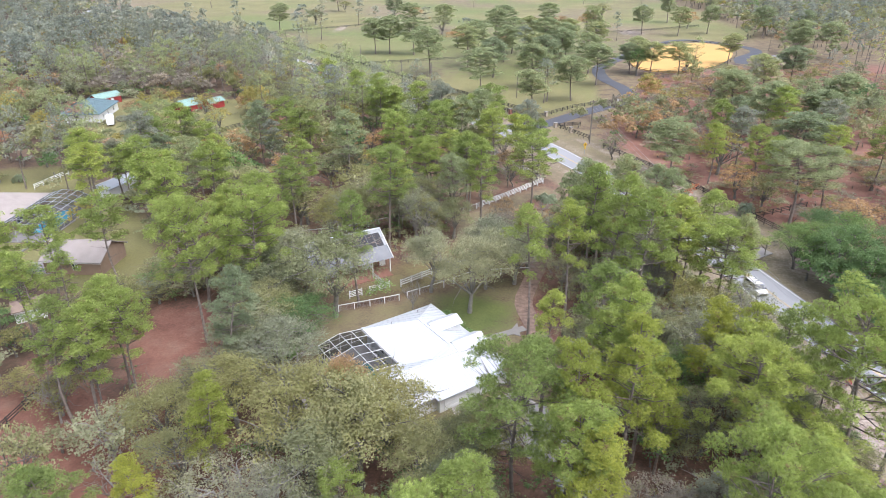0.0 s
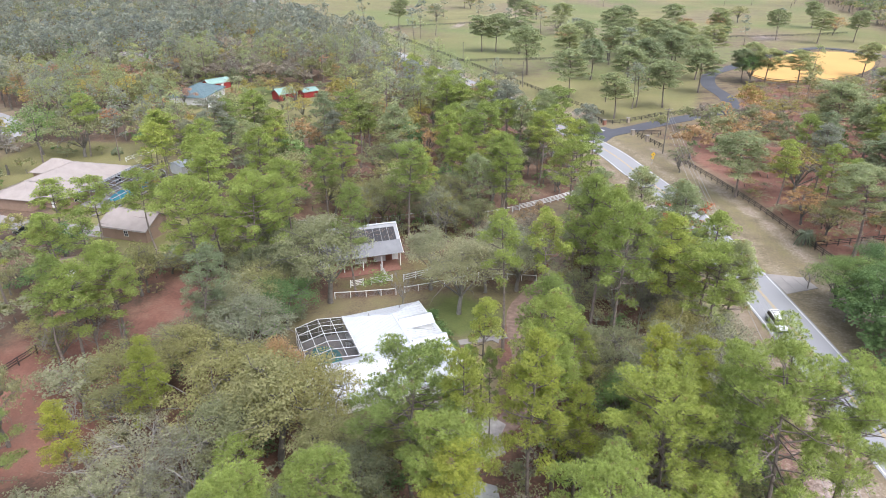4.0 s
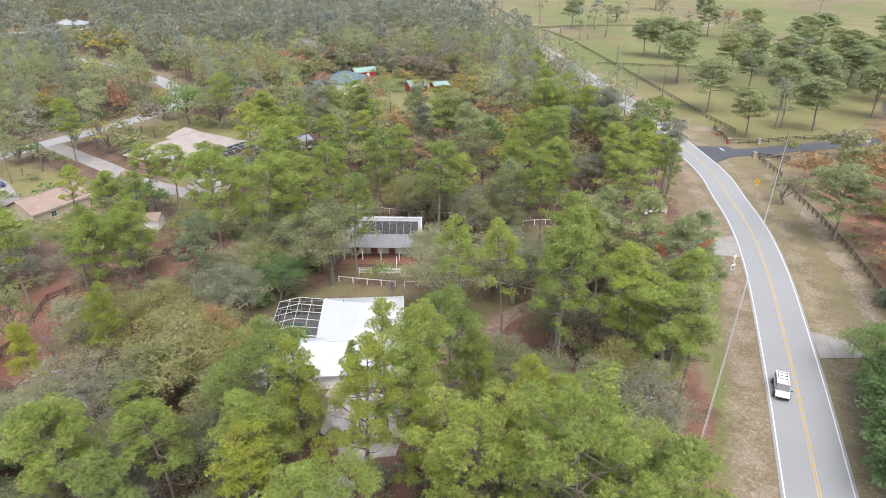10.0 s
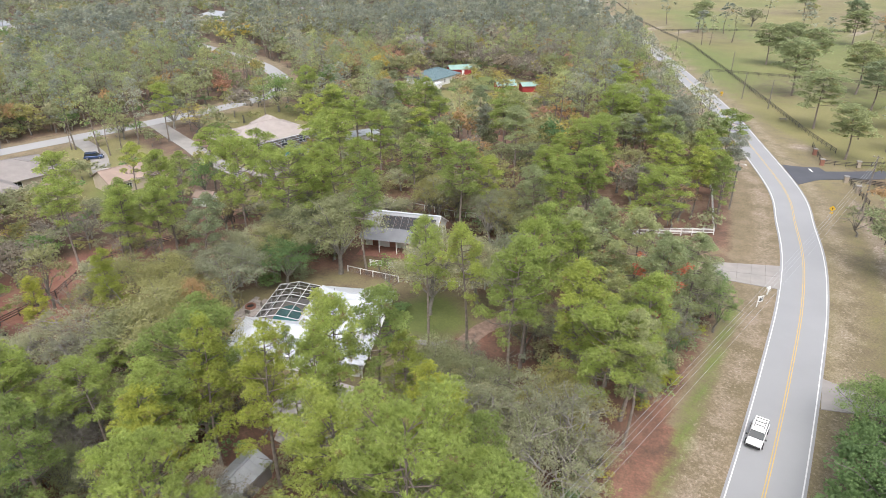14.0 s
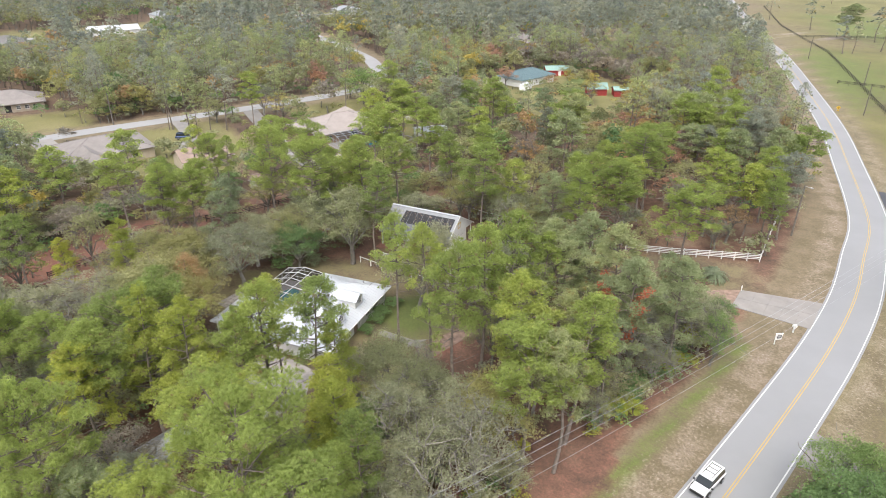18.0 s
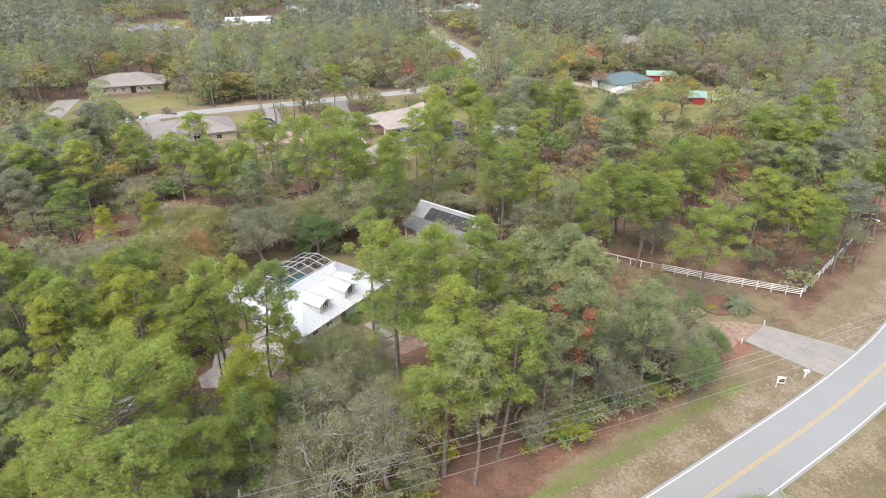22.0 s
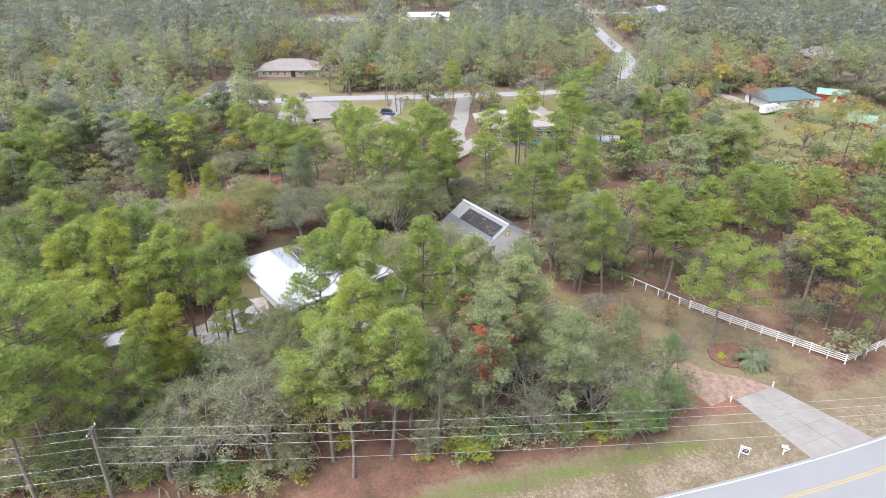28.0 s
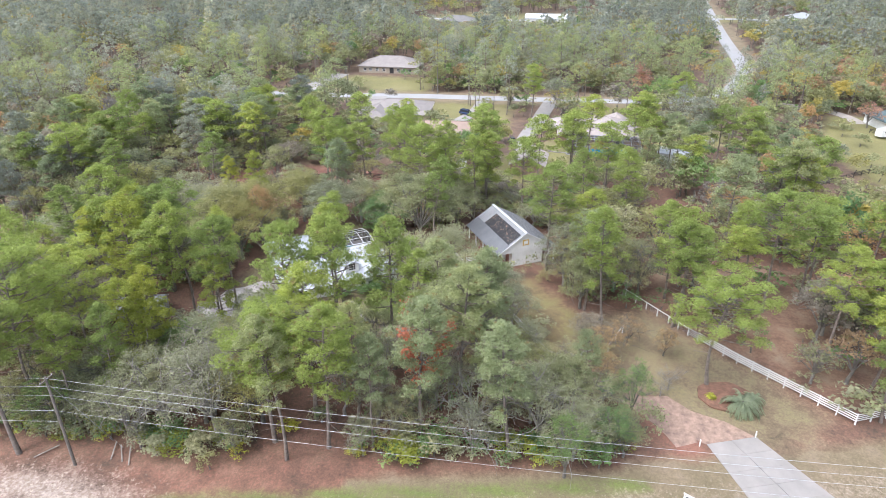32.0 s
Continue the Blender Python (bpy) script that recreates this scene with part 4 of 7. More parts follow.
# oaks of the park, brown or grey-green
for x, y, h, w, c in ((-21.7, 531, 11, 1.4, RUST), (99, 466, 11, 1.3, RUST), (29.8, 342, 12, 1.3, RUST), (8.2, 381, 11, 1.3, RUST), (170.7, 472, 11, 1.5, RUST), (78.1, 446, 11, 1.2, RUST), (-95.5, 505, 12, 1.9, OAK), (-0.9, 439, 13, 1.6, OAK), (125.8, 538, 12, 1.7, OAK), (-87.7, 609, 10, 1.2, OAK_OLIVE), (98, 426, 9, 0.8, OAK_DEEP), (86, 292, 12, 1.3, OAK_DEEP)):
    oak(x, y, h, w, c)
# live oaks and smaller oaks round the house
for x, y, h, w, c in ((-17.1, 86.6, 14.5, 1.6, OAK), (4, 87.6, 12.5, 1.35, OAK_GREY), (-2.2, 94.5, 11, 1.2, OAK_GREY), (-6.2, 54.6, 12, 1.15, OAK_OLIVE), (-14.3, 55, 12.5, 1.45, OAK_OLIVE), (-9, 51.5, 13.5, 1.5, OAK), (-20.6, 67.5, 10.5, 1.3, OAK_GREY), (-26, 72, 10.5, 1.2, OAK_GREY), (-20.5, 77.8, 8.5, 1.0, OAK_DEEP), (-27, 83.4, 11, 1.2, OAK), (-12.5, 48, 11, 1.2, OAK), (-32, 57, 9, 1.1, OAK_OLIVE), (-24.5, 60, 10.5, 1.3, OAK_OLIVE), (-36.3, 54, 8, 1.0, OAK_GREY), (-25, 79, 10, 1.1, OAK), (-29, 90, 11, 1.1, OAK), (12, 97, 10, 1.2, OAK_GREY), (8, 103, 10, 1.1, OAK_GREY), (7, 95.5, 11, 1.1, OAK_GREY), (1.3, 46.2, 9, 1.0, OAK), (0.5, 53.2, 6.5, 0.8, OAK), (-10.9, 57.2, 12.6, 0.75, RUST)):
    oak(x, y, h, w, c)
for x, y, h, w, c in ((-20.7, 44, 9.5, 1.3, MOSS), (-14.8, 43.5, 9, 1.2, MOSS), (-19, 38, 8.5, 1.2, OAK_GREY), (-27, 50, 9, 1.2, OAK_OLIVE), (31.2, 67.5, 11.5, 1.25, OAK_GREY), (39.2, 66, 12, 1.15, OAK_GREY), (39.3, 72.5, 12.5, 1.2, MOSS), (33.5, 73.5, 10.5, 1.1, OAK_GREY), (33.6, 90.8, 8, 0.75, MOSS), (33.4, 102.8, 10, 1.05, OAK_GREY), (33.9, 110.6, 10.5, 1.1, OAK_GREY), (38.8, 113.5, 8.5, 0.7, OAK_DEEP), (35.5, 118.3, 7.5, 0.7, OAK_DEEP), (31.8, 116, 9, 1.0, OAK), (37.2, 103, 7, 0.62, MOSS), (27.4, 89.8, 9, 0.85, OAK_GREY), (27, 72, 10, 1.1, OAK), (40.2, 61.5, 9, 1.0, OAK_GREY), (21.7, 119.2, 5, 0.55, RUST), (34.5, 96, 7.5, 0.65, OAK), (28.2, 121.6, 9, 0.5, OAK_DEEP), (11.3, 122.8, 5, 0.55, RUST), (13.2, 127.8, 4.5, 0.45, RUST)):
    oak(x, y, h, w, c, True)
for x, y, h, w, c in ((41.3, 47.5, 7.5, 0.8, OAK), (40.6, 52.6, 8, 0.8, OAK_DEEP), (40.2, 57.6, 7, 0.75, OAK_GREY), (37.4, 56.4, 9, 0.95, OAK), (38, 50.6, 9, 1.0, OAK_OLIVE), (11, 105.8, 8, 0.9, OAK_GREY), (14.8, 102, 8.5, 0.9, OAK), (19.4, 108.4, 7.5, 0.8, OAK_GREY), (24, 112.6, 8, 0.8, OAK_GREY), (12.3, 117.4, 5.5, 0.6, TWIGS), (15.6, 119.2, 5.5, 0.6, RUST), (36.5, 63, 10, 1.1, OAK_GREY), (36.6, 69.5, 9, 0.9, OAK), (41, 75.5, 6, 0.6, OAK), (39, 90.4, 5.5, 0.5, OAK_GREY), (36.4, 93.6, 7, 0.6, OAK_GREY), (36, 114.5, 8.5, 0.85, OAK_GREY), (34.6, 120.3, 6.5, 0.6, OAK), (32.6, 86.2, 9, 0.8, MOSS), (31.2, 106.4, 9.5, 0.9, MOSS), (29.6, 97.4, 9, 0.85, OAK_GREY), (28, 106, 9, 1.0, OAK), (18.9, 68.4, 8.5, 0.85, OAK_GREY), (19.2, 73.6, 8, 0.75, OAK), (24.6, 71.7, 8.5, 0.85, OAK_GREY), (21, 77.4, 7.5, 0.7, OAK_GREY), (22.4, 87.6, 9, 0.85, OAK), (29.6, 69.5, 9.5, 0.9, MOSS), (35, 55.5, 9, 1.1, OAK_GREY), (29, 56, 9, 1.0, OAK)):
    oak(x, y, h, w, c, True)
# coloured trees
for x, y, h, w, c in ((62.3, 192, 10, 1.3, RUST), (69, 154.5, 12.5, 1.6, GOLD), (71, 204, 9.5, 1.3, RUST), (81.4, 221, 9, 1.3, GOLD), (100.7, 244, 9, 1.5, RUST), (117, 271, 9, 1.5, OAK_OLIVE), (105.5, 187, 10, 1.5, RUST), (-14.6, 170.2, 9.5, 1.2, RED), (-19, 165, 9, 1.1, RUST), (-52.2, 167.9, 9, 1.2, OAK_OLIVE), (-28.5, 124, 9, 1.3, OAK_OLIVE), (-34, 128, 8, 1.1, OAK_OLIVE), (-58.5, 208.6, 9, 1.3, GOLD), (-70, 197, 8, 1.0, GOLD), (-67.3, 238, 10, 1.4, OAK_OLIVE), (-54.6, 227, 9, 1.2, OAK_OLIVE), (-158, 291, 9, 1.3, GOLD), (-141, 316, 9, 1.3, RUST), (15.8, 151.3, 8, 0.9, RUST), (66.4, 137.5, 8, 1.1, RUST), (230, 406, 9, 1.6, RUST), (80.5, 116.3, 8, 1.3, RUST), (111, 300, 9, 1.1, OAK_OLIVE), (45.7, 168, 7, 0.8, OAK), (-2, 157, 8, 1.1, RED), (-119.5, 207, 8, 0.9, RED), (-79, 212, 10, 1.1, GOLD), (-69.6, 242.7, 10, 1.3, OAK_OLIVE), (-96.9, 231.8, 7, 0.8, GOLD), (-119.6, 284.3, 10, 1.2, GOLD), (-92.9, 288.1, 9, 1.2, GOLD), (-174, 227, 11, 1.5, GOLD), (-157.8, 217.3, 11, 1.3, GOLD), (-119.9, 113.7, 9, 1.3, GOLD), (-141.5, 149.5, 10, 1.0, GOLD), (-150.6, 195.3, 12, 1.5, GOLD), (-91.5, 274.9, 8.5, 1.2, TWIGS), (-131.7, 283.2, 9, 1.2, TWIGS), (-153.7, 277.1, 9, 1.3, TWIGS), (-116.6, 274.5, 8, 1.1, TWIGS), (-80.3, 262, 9, 1.4, OAK_GREY)):
    oak(x, y, h, w, c, True)
for x, y, h, w, c in ((66, 95, 11, 1.2, OAK_DEEP), (66.5, 87, 11, 1.3, OAK_DEEP), (62.5, 102.5, 9, 1.0, OAK_DEEP), (72, 92, 12, 1.3, OAK_DEEP), (70, 101, 11, 1.2, OAK_DEEP), (66, 79, 10, 1.1, OAK_DEEP), (72, 82, 11, 1.2, OAK_DEEP), (69, 108, 9, 1.1, OAK_DEEP), (-29.5, 121.6, 8.5, 1.1, OAK), (-9.8, 120, 9, 1.1, OAK), (-4.1, 165.5, 9, 1.0, OAK), (6.6, 155, 9, 1.1, OAK), (-27.6, 158.7, 9, 1.2, OAK_OLIVE), (-27.2, 145.9, 9, 1.1, OAK), (-125.9, 147, 13, 1.7, OAK_DEEP), (-131, 112, 11, 1.2, OAK_GREY), (-130, 96, 8, 1.0, OAK), (-113, 148, 12, 1.6, OAK), (-68.3, 88.7, 9, 1.0, OAK_DEEP), (-119, 264, 10, 1.3, OAK), (-95, 264, 10, 1.3, OAK_OLIVE), (-68, 251, 10, 1.3, OAK_OLIVE)):
    oak(x, y, h, w, c)


# ---- filling woods ----
def density(x, y):
    """Trees to the square metre, and the share of pines."""
    d, side = far_from(x, y, ROAD[::3])
    d2, _ = far_from(x, y, STREET_LINE[::3])
    d3, _ = far_from(x, y, FAR_STREET[::3])
    d4, _ = far_from(x, y, DRIVE)
    d5, _ = far_from(x, y, PARK_ROAD[::3])
    west = side > 0
    r = np.full(x.shape, 0.03)
    p = np.full(x.shape, 0.46)
    lot = (x > -52) & west & (y > 10) & (y < 124)
    r, p = np.where(lot, 0.045, r), np.where(lot, 0.07, p)
    grove = lot & (x > 22) & (y < 64)
    p = np.where(grove, 0.5, p)
    plots = west & (x > -136) & (x < -50) & (y > -70) & (y < 205)
    r, p = np.where(plots, np.where(y < 62, 0.03, 0.018), r), np.where(plots, 0.4, p)
    r = np.where(lot & (x < -24) & (y < 62), r * 0.35, r)
    north = west & (x > -60) & (y >= 124)
    r, p = np.where(north, 0.022, r), np.where(north, 0.38, p)
    east = ~west
    r, p = np.where(east, 0.0055, r), np.where(east, 0.4, p)
    far_east = east & (y > 395 + 0.25 * (x - 120)) & (x > 130)
    r, p = np.where(far_east, 0.024, r), np.where(far_east, 0.3, p)
    r = np.where(inside(x, y, FIELDS), 0.00024, r)
    p = np.where(inside(x, y, FIELDS), 1.0, p)
    for poly, k in ((LAWN, 0), (APRON, 0), (DRIVE_SIDE, 0.5), (PADDOCK_LANE, 0.1), (RED_NEAR, 0.03), (RED_SOUTH, 0.15), (RED_NORTH, 0.5), (MEADOW, 0), (YARD_POOL, 0.25), (YARD_CREAM, 0.3), (YARD_TEAL, 0.12), (YARD_FAR, 0.1), (FAR_LAWNS, 0.1), (CLEARED, 0)):
        r = np.where(inside(x, y, poly), r * k, r)
    r = np.where((x > 62) & (x < 135) & (y > 230) & (y < 320), r * 0.3, r)
    r = np.where(west & (y < 66) & (d < 20), 0, r)
    r = np.where((d < 13.5) | (d2 < 8) | (d3 < 9) | (d4 < 3.2) | (d5 < 7), 0, r)
    d6, _ = far_from(x, y, [(-139, 110), (-109, 106), (-88, 103.2), (-68.5, 104)])
    r = np.where(d6 < 5, 0, r)
    r = np.where(east & (d < 17) & (y > 110), 0, r)
    for bx, by, q in BUILT:
        r = np.where(np.hypot(x - bx, y - by) < q, 0, r)
    r = np.where(np.hypot((x - 128) / 46, (y - 350) / 62) < 1, 0, r)
    # pines and oaks keep to their own patches
    patch = np.array([noise.noise((a * 0.016, b * 0.016, 7.0)) for a, b in zip(x, y)])
    p = np.where(lot | inside(x, y, FIELDS), p, np.clip(p + 0.75 * patch, 0.05, 0.95))
    # beyond what the flight ever looks at
    seen = (y > 0.97 * x - 5) & ((x < 0.72 * y + 20) | (x < 36 + 0.33 * y)) & (x + y > -1000) & (np.hypot(x - 40, y - 60) < 960)
    reach = np.hypot(x - 30, y - 75)
    r = np.where(reach > 640, r * 0.36, np.where(reach > 420, r * 0.52, r))
    seen &= (y > 24 - 0.35 * np.abs(x)) | ((x < -9) & (y > -70)) | (x < -40)
    return np.where(seen, r, 0), p


# strips from the houses towards the camera, kept low so the houses stay in view
SIGHT_STRIPS = [(-97, 124, -40, 113, 15), (-97, 124, -60, 92, 11), (-65, 105, -22, 102, 10), (-115, 107, -68, 104, 9), (-64, 105, -38, 88, 7), (-90, 80, -50, 66, 13), (-112, 60, -70, 46, 12), (-189, 40, -140, 44, 15), (-348, 47, -270, 52, 20), (-361, 105, -280, 98, 20), (-122, 219, -80, 178, 14), (-90, 227, -50, 176, 13), (-138, 20, -100, 28, 10), (-378, 20, -320, 30, 14), (-376, 110, -320, 104, 14), (-250, 205, -200, 165, 14), (-397, 277, -330, 235, 16)]


def low_growth(x, y):
    out = np.zeros(np.shape(x), bool)
    for ax, ay, bx, by, w in SIGHT_STRIPS:
        out |= far_from(x, y, [(ax, ay), (bx, by)])[0] < w
    return out


def scatter(lo_x, hi_x, lo_y, hi_y, cell, r):
    gx, gy = np.meshgrid(np.arange(lo_x, hi_x, cell), np.arange(lo_y, hi_y, cell))
    x = gx.ravel() + r.uniform(0, cell, gx.size)
    y = gy.ravel() + r.uniform(0, cell, gx.size)
    return x, y


fill = np.random.default_rng(21)
fx, fy = scatter(-760, 420, -480, 960, 4.2, fill)
fd, fp = density(fx, fy)
keep = fill.uniform(size=len(fx)) < fd * 4.2 * 4.2 * 1.15
fx, fy, fp = fx[keep], fy[keep], fp[keep]
taken = np.array(TAKEN)
gap = np.min(np.hypot(fx[:, None] - taken[None, :, 0], fy[:, None] - taken[None, :, 1]) - taken[None, :, 2], axis=1) if len(fx) else np.zeros(0)
fx, fy, fp = fx[gap > 1.0], fy[gap > 1.0], fp[gap > 1.0]
reach = np.hypot(fx - 30, fy - 75)
order = np.argsort(reach)
fx, fy, fp, reach = fx[order], fy[order], fp[order], reach[order]
LEAF_PINE = [PINE, PINE, PINE_FAR, PINE_BLUE]
LEAF_OAK = [OAK, OAK, OAK_OLIVE, OAK_GREY, OAK, OAK_GREY, OAK_OLIVE, OAK_DEEP, OAK, OAK_GREY, RUST, OAK_OLIVE, OAK, OAK_GREY, GOLD, OAK]
MID_PINES = [pine_shape(s, spread=sp, bare=0.42, limbs=9, tufts=8, blades=8, wide=0.2, sides=4, size=0.5, pads=1.4, flat=0.85) for s, sp in ((41, 3.2), (42, 3.7), (43, 2.9), (44, 3.4))]
MID_OAKS = [oak_shape(s, spread=sp, clumps=30, per=18, leaf=0.4, sides=3, clump=1.6) for s, sp in ((51, 4.2), (52, 4.8), (53, 3.6))]
FAR_PINES = [pine_shape(s, spread=sp, bare=0.4, limbs=5, tufts=3, blades=6, wide=0.38, sides=3, size=0.95, pads=1.9, flat=0.95) for s, sp in ((61, 2.6), (62, 3.2), (63, 2.9))]
FAR_OAKS = [oak_shape(s, spread=sp, clumps=12, per=10, leaf=0.8, sides=3, clump=2.0) for s, sp in ((71, 4.2), (72, 4.8))]
SPOTS = {}
near_pines = near_oaks = 0
for x, y, p, far, short in zip(fx, fy, fp, reach, low_growth(fx, fy)):
    x, y = float(x), float(y)
    is_pine = fill.uniform() < p and not short
    low = -32 < x < 27 and 24 < y < 62
    if is_pine:
        # past 270 m only the haze-coloured needles are used
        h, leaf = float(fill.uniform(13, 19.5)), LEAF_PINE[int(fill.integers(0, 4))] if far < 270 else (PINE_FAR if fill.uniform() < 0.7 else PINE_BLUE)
        if low:
            h *= 0.6
        if far < 130 and near_pines < 130:
            near_pines += 1
            pine(x, y, h, float(fill.uniform(0.8, 1.1)), leaf)
            continue
        # joined stands take the haze-greyed copies of the near needle materials
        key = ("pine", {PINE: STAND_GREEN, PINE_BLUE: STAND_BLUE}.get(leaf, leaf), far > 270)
    else:
        h, leaf = float(fill.uniform(6, 11.5)), LEAF_OAK[int(fill.integers(0, 16))]
        if far < 85 and leaf in (RUST, GOLD):
            leaf = OAK_OLIVE
        if y > 140 and x < 40 and far < 270 and fill.uniform() < 0.2:
            leaf = (RUST, GOLD, RUST, RED)[int(fill.integers(0, 4))]
        if far > 420 and leaf in (RUST, GOLD):
            leaf = LEAF_OAK[int(fill.integers(0, 16))]
        if -200 < x < -60 and 238 < y < 330 and fill.uniform() < 0.5:
            leaf = TWIGS
        elif leaf is OAK_GREY and fill.uniform() < 0.2:
            leaf = TWIGS
        if low:
            h *= 0.85
        if short:
            h *= 0.5
        if far < 130 and near_oaks < 190:
            near_oaks += 1
            oak(x, y, h, float(fill.uniform(0.65, 1.1)) * (0.5 + h / 16), leaf, bool(fill.uniform() < 0.45))
            continue
        key = ("oak", leaf, far > 270)
    open_grown = 1.45 if is_pine and inside(np.array([x]), np.array([y]), FIELDS)[0] else 1.0
    SPOTS.setdefault(key, []).append((x, y, h, open_grown * (1.28 if far > 640 else 1.12 if far > 420 else 1.0) * float(fill.uniform(0.75, 1.2))))


def grow(name, spots, shapes, wood, leaf, base, label):
    """Many trees joined into one stretch of woods."""
    V, F, I, C, K, k = [], [], [], [], [], 0
    for x, y, h, w in spots:
        (wv, wf), (lv, lf, lc) = shapes[int(fill.integers(0, len(shapes)))]
        a = fill.uniform(0, 6.28)
        wide = w * (0.35 + 0.65 * h / base)
        turn = np.array([[math.cos(a) * wide, math.sin(a) * wide, 0], [-math.sin(a) * wide, math.cos(a) * wide, 0], [0, 0, h / base]])
        for v, f, i, c in ((wv, wf, 0, np.zeros(len(wv))), (lv, lf, 1, lc)):
            V.append(v @ turn + np.array([x, y, -0.2]))
            F.append(f + k)
            I.append(np.full(len(f), i))
            C.append(np.full(len(v), fill.uniform()))
            K.append(c)
            k += len(v)
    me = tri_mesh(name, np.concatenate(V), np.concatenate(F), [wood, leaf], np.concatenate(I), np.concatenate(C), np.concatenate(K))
    return tagged(new(name, me), label, "woods", kind="stuff")


# undergrowth between the trunks
SHRUBS = [oak_shape(s, spread=sp, clumps=12, per=16, leaf=0.62, sides=3, clump=2.0) for s, sp in ((81, 4.0), (82, 5.0), (83, 4.4))]
FINE_SHRUBS = [oak_shape(s, spread=sp, clumps=20, per=22, leaf=0.34, sides=3, clump=1.7) for s, sp in ((84, 4.0), (85, 5.0), (86, 4.4))]
ux, uy = scatter(-170, 150, -40, 260, 3.6, fill)
ud, _ = density(ux, uy)
roadside = (ux > 27) & (uy > 56) & (uy < 122)
clear = (ux > 29) & (uy > 76) & (uy < 92)
pick = fill.uniform(size=len(ux)) < ud * np.where(clear, 2.5, np.where(roadside, 9, 20))
ux, uy = ux[pick], uy[pick]
close = np.hypot(ux - 15, uy - 72) < 75
for leaf, share in ((OAK, 0), (OAK_OLIVE, 1), (OAK_GREY, 2), (OAK_DEEP, 3)):
    for near in (True, False):
        sel = ((np.arange(len(ux)) * 7919 % 17) % 4 == share) & (close == near)
        spots = [(float(a), float(b), float(fill.uniform(1.6, 4.8)), float(fill.uniform(0.6, 1.2))) for a, b in zip(ux[sel], uy[sel])]
        grow("undergrowth", spots, FINE_SHRUBS if near else SHRUBS, OAKBARK, leaf, 10.0, "low shrubs and saplings under the trees")
# brush under the open woods across the road
for leaf in (RUST, OAK_GREY, OAK_OLIVE, TWIGS):
    bx, by = fill.uniform(58, 190, 420), fill.uniform(120, 320, 420)
    ok = inside(bx, by, EAST_WOODS) & (far_from(bx, by, ROAD[::3])[0] > 18) & (far_from(bx, by, PARK_ROAD[::3])[0] > 6)
    grow("undergrowth", [(float(a), float(c), float(fill.uniform(0.8, 3.4)), float(fill.uniform(0.6, 1.3))) for a, c in zip(bx[ok], by[ok])], FINE_SHRUBS, OAKBARK, leaf, 10.0, "low dry brush under open woods")
# dense growth along the woods' edge beside the verge
edge = spline([(42, 40), (41.4, 50), (41, 62), (40.5, 76), (39.5, 90), (38, 100), (36, 112), (33.5, 120)], 1.7)
side_growth = {OAK: [], OAK_GREY: [], OAK_DEEP: [], BUSH_LIME: []}
for x, y in edge:
    for _ in range(0 if 76 < y < 89 else int(fill.integers(1, 4)) + (2 if y < 62 else 0)):
        leaf = (OAK, OAK_GREY, BUSH_LIME, OAK_GREY, OAK, OAK_DEEP, OAK_DEEP, BUSH_LIME)[int(fill.integers(0, 8))]
        side_growth[leaf].append((float(x - 0.5 + fill.normal() * 0.9), float(y + fill.normal()), float(fill.uniform(1.2, 4.2)) * (0.5 if leaf is BUSH_LIME else 1), float(fill.uniform(0.6, 1.0))))
for leaf, spots in side_growth.items():
    grow("undergrowth", spots, FINE_SHRUBS, OAKBARK, leaf, 10.0, "dense shrubs along the edge of the woods")
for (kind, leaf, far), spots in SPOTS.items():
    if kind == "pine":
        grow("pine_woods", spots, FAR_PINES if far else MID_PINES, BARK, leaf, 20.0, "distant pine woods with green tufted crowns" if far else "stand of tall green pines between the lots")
    else:
        grow("oak_woods", spots, FAR_OAKS if far else MID_OAKS, OAKBARK, leaf, 10.0, "distant mixed oak woods" if far else "thicket of small oaks between the lots")


# ---- buildings ----
def roof_faces(x0, x1, y0, y1, eave, top, along="x", ends=(1, 1)):
    """Corners and faces of a hipped roof (an end of 0 is a gable)."""
    if along == "x":
        w = (y1 - y0) / 2
        a, b = (x0 + w * ends[0], (y0 + y1) / 2), (x1 - w * ends[1], (y0 + y1) / 2)
        f = [(0, 1, 5, 4), (1, 2, 5), (2, 3, 4, 5), (3, 0, 4)]
    else:
        w = (x1 - x0) / 2
        a, b = ((x0 + x1) / 2, y0 + w * ends[0]), ((x0 + x1) / 2, y1 - w * ends[1])
        f = [(0, 1, 4), (1, 2, 5, 4), (2, 3, 5), (3, 0, 4, 5)]
    v = [(x0, y0, eave), (x1, y0, eave), (x1, y1, eave), (x0, y1, eave), (*a, top), (*b, top)]
    if along == "x":
        f = [q for q, keep in zip(f, (1, ends[1], 1, ends[0])) if keep]
    else:
        f = [q for q, keep in zip(f, (ends[0], 1, ends[1], 1)) if keep]
    return v, f


def hip(x0, x1, y0, y1, eave, top, along="x", ends=(1, 1), thick=0.16):
    v, f = roof_faces(x0, x1, y0, y1, eave, top, along, ends)
    n = len(v)
    v2 = v + [(x, y, z - thick) for x, y, z in v]
    edge = {}
    for q in f:
        for i, j in zip(q, q[1:] + q[:1]):
            edge[(i, j)] = 1
    rim = [(j, i, i + n, j + n) for i, j in edge if (j, i) not in edge]
    return Solid().add(v2, list(f) + [tuple(reversed([i + n for i in q])) for q in f] + rim)


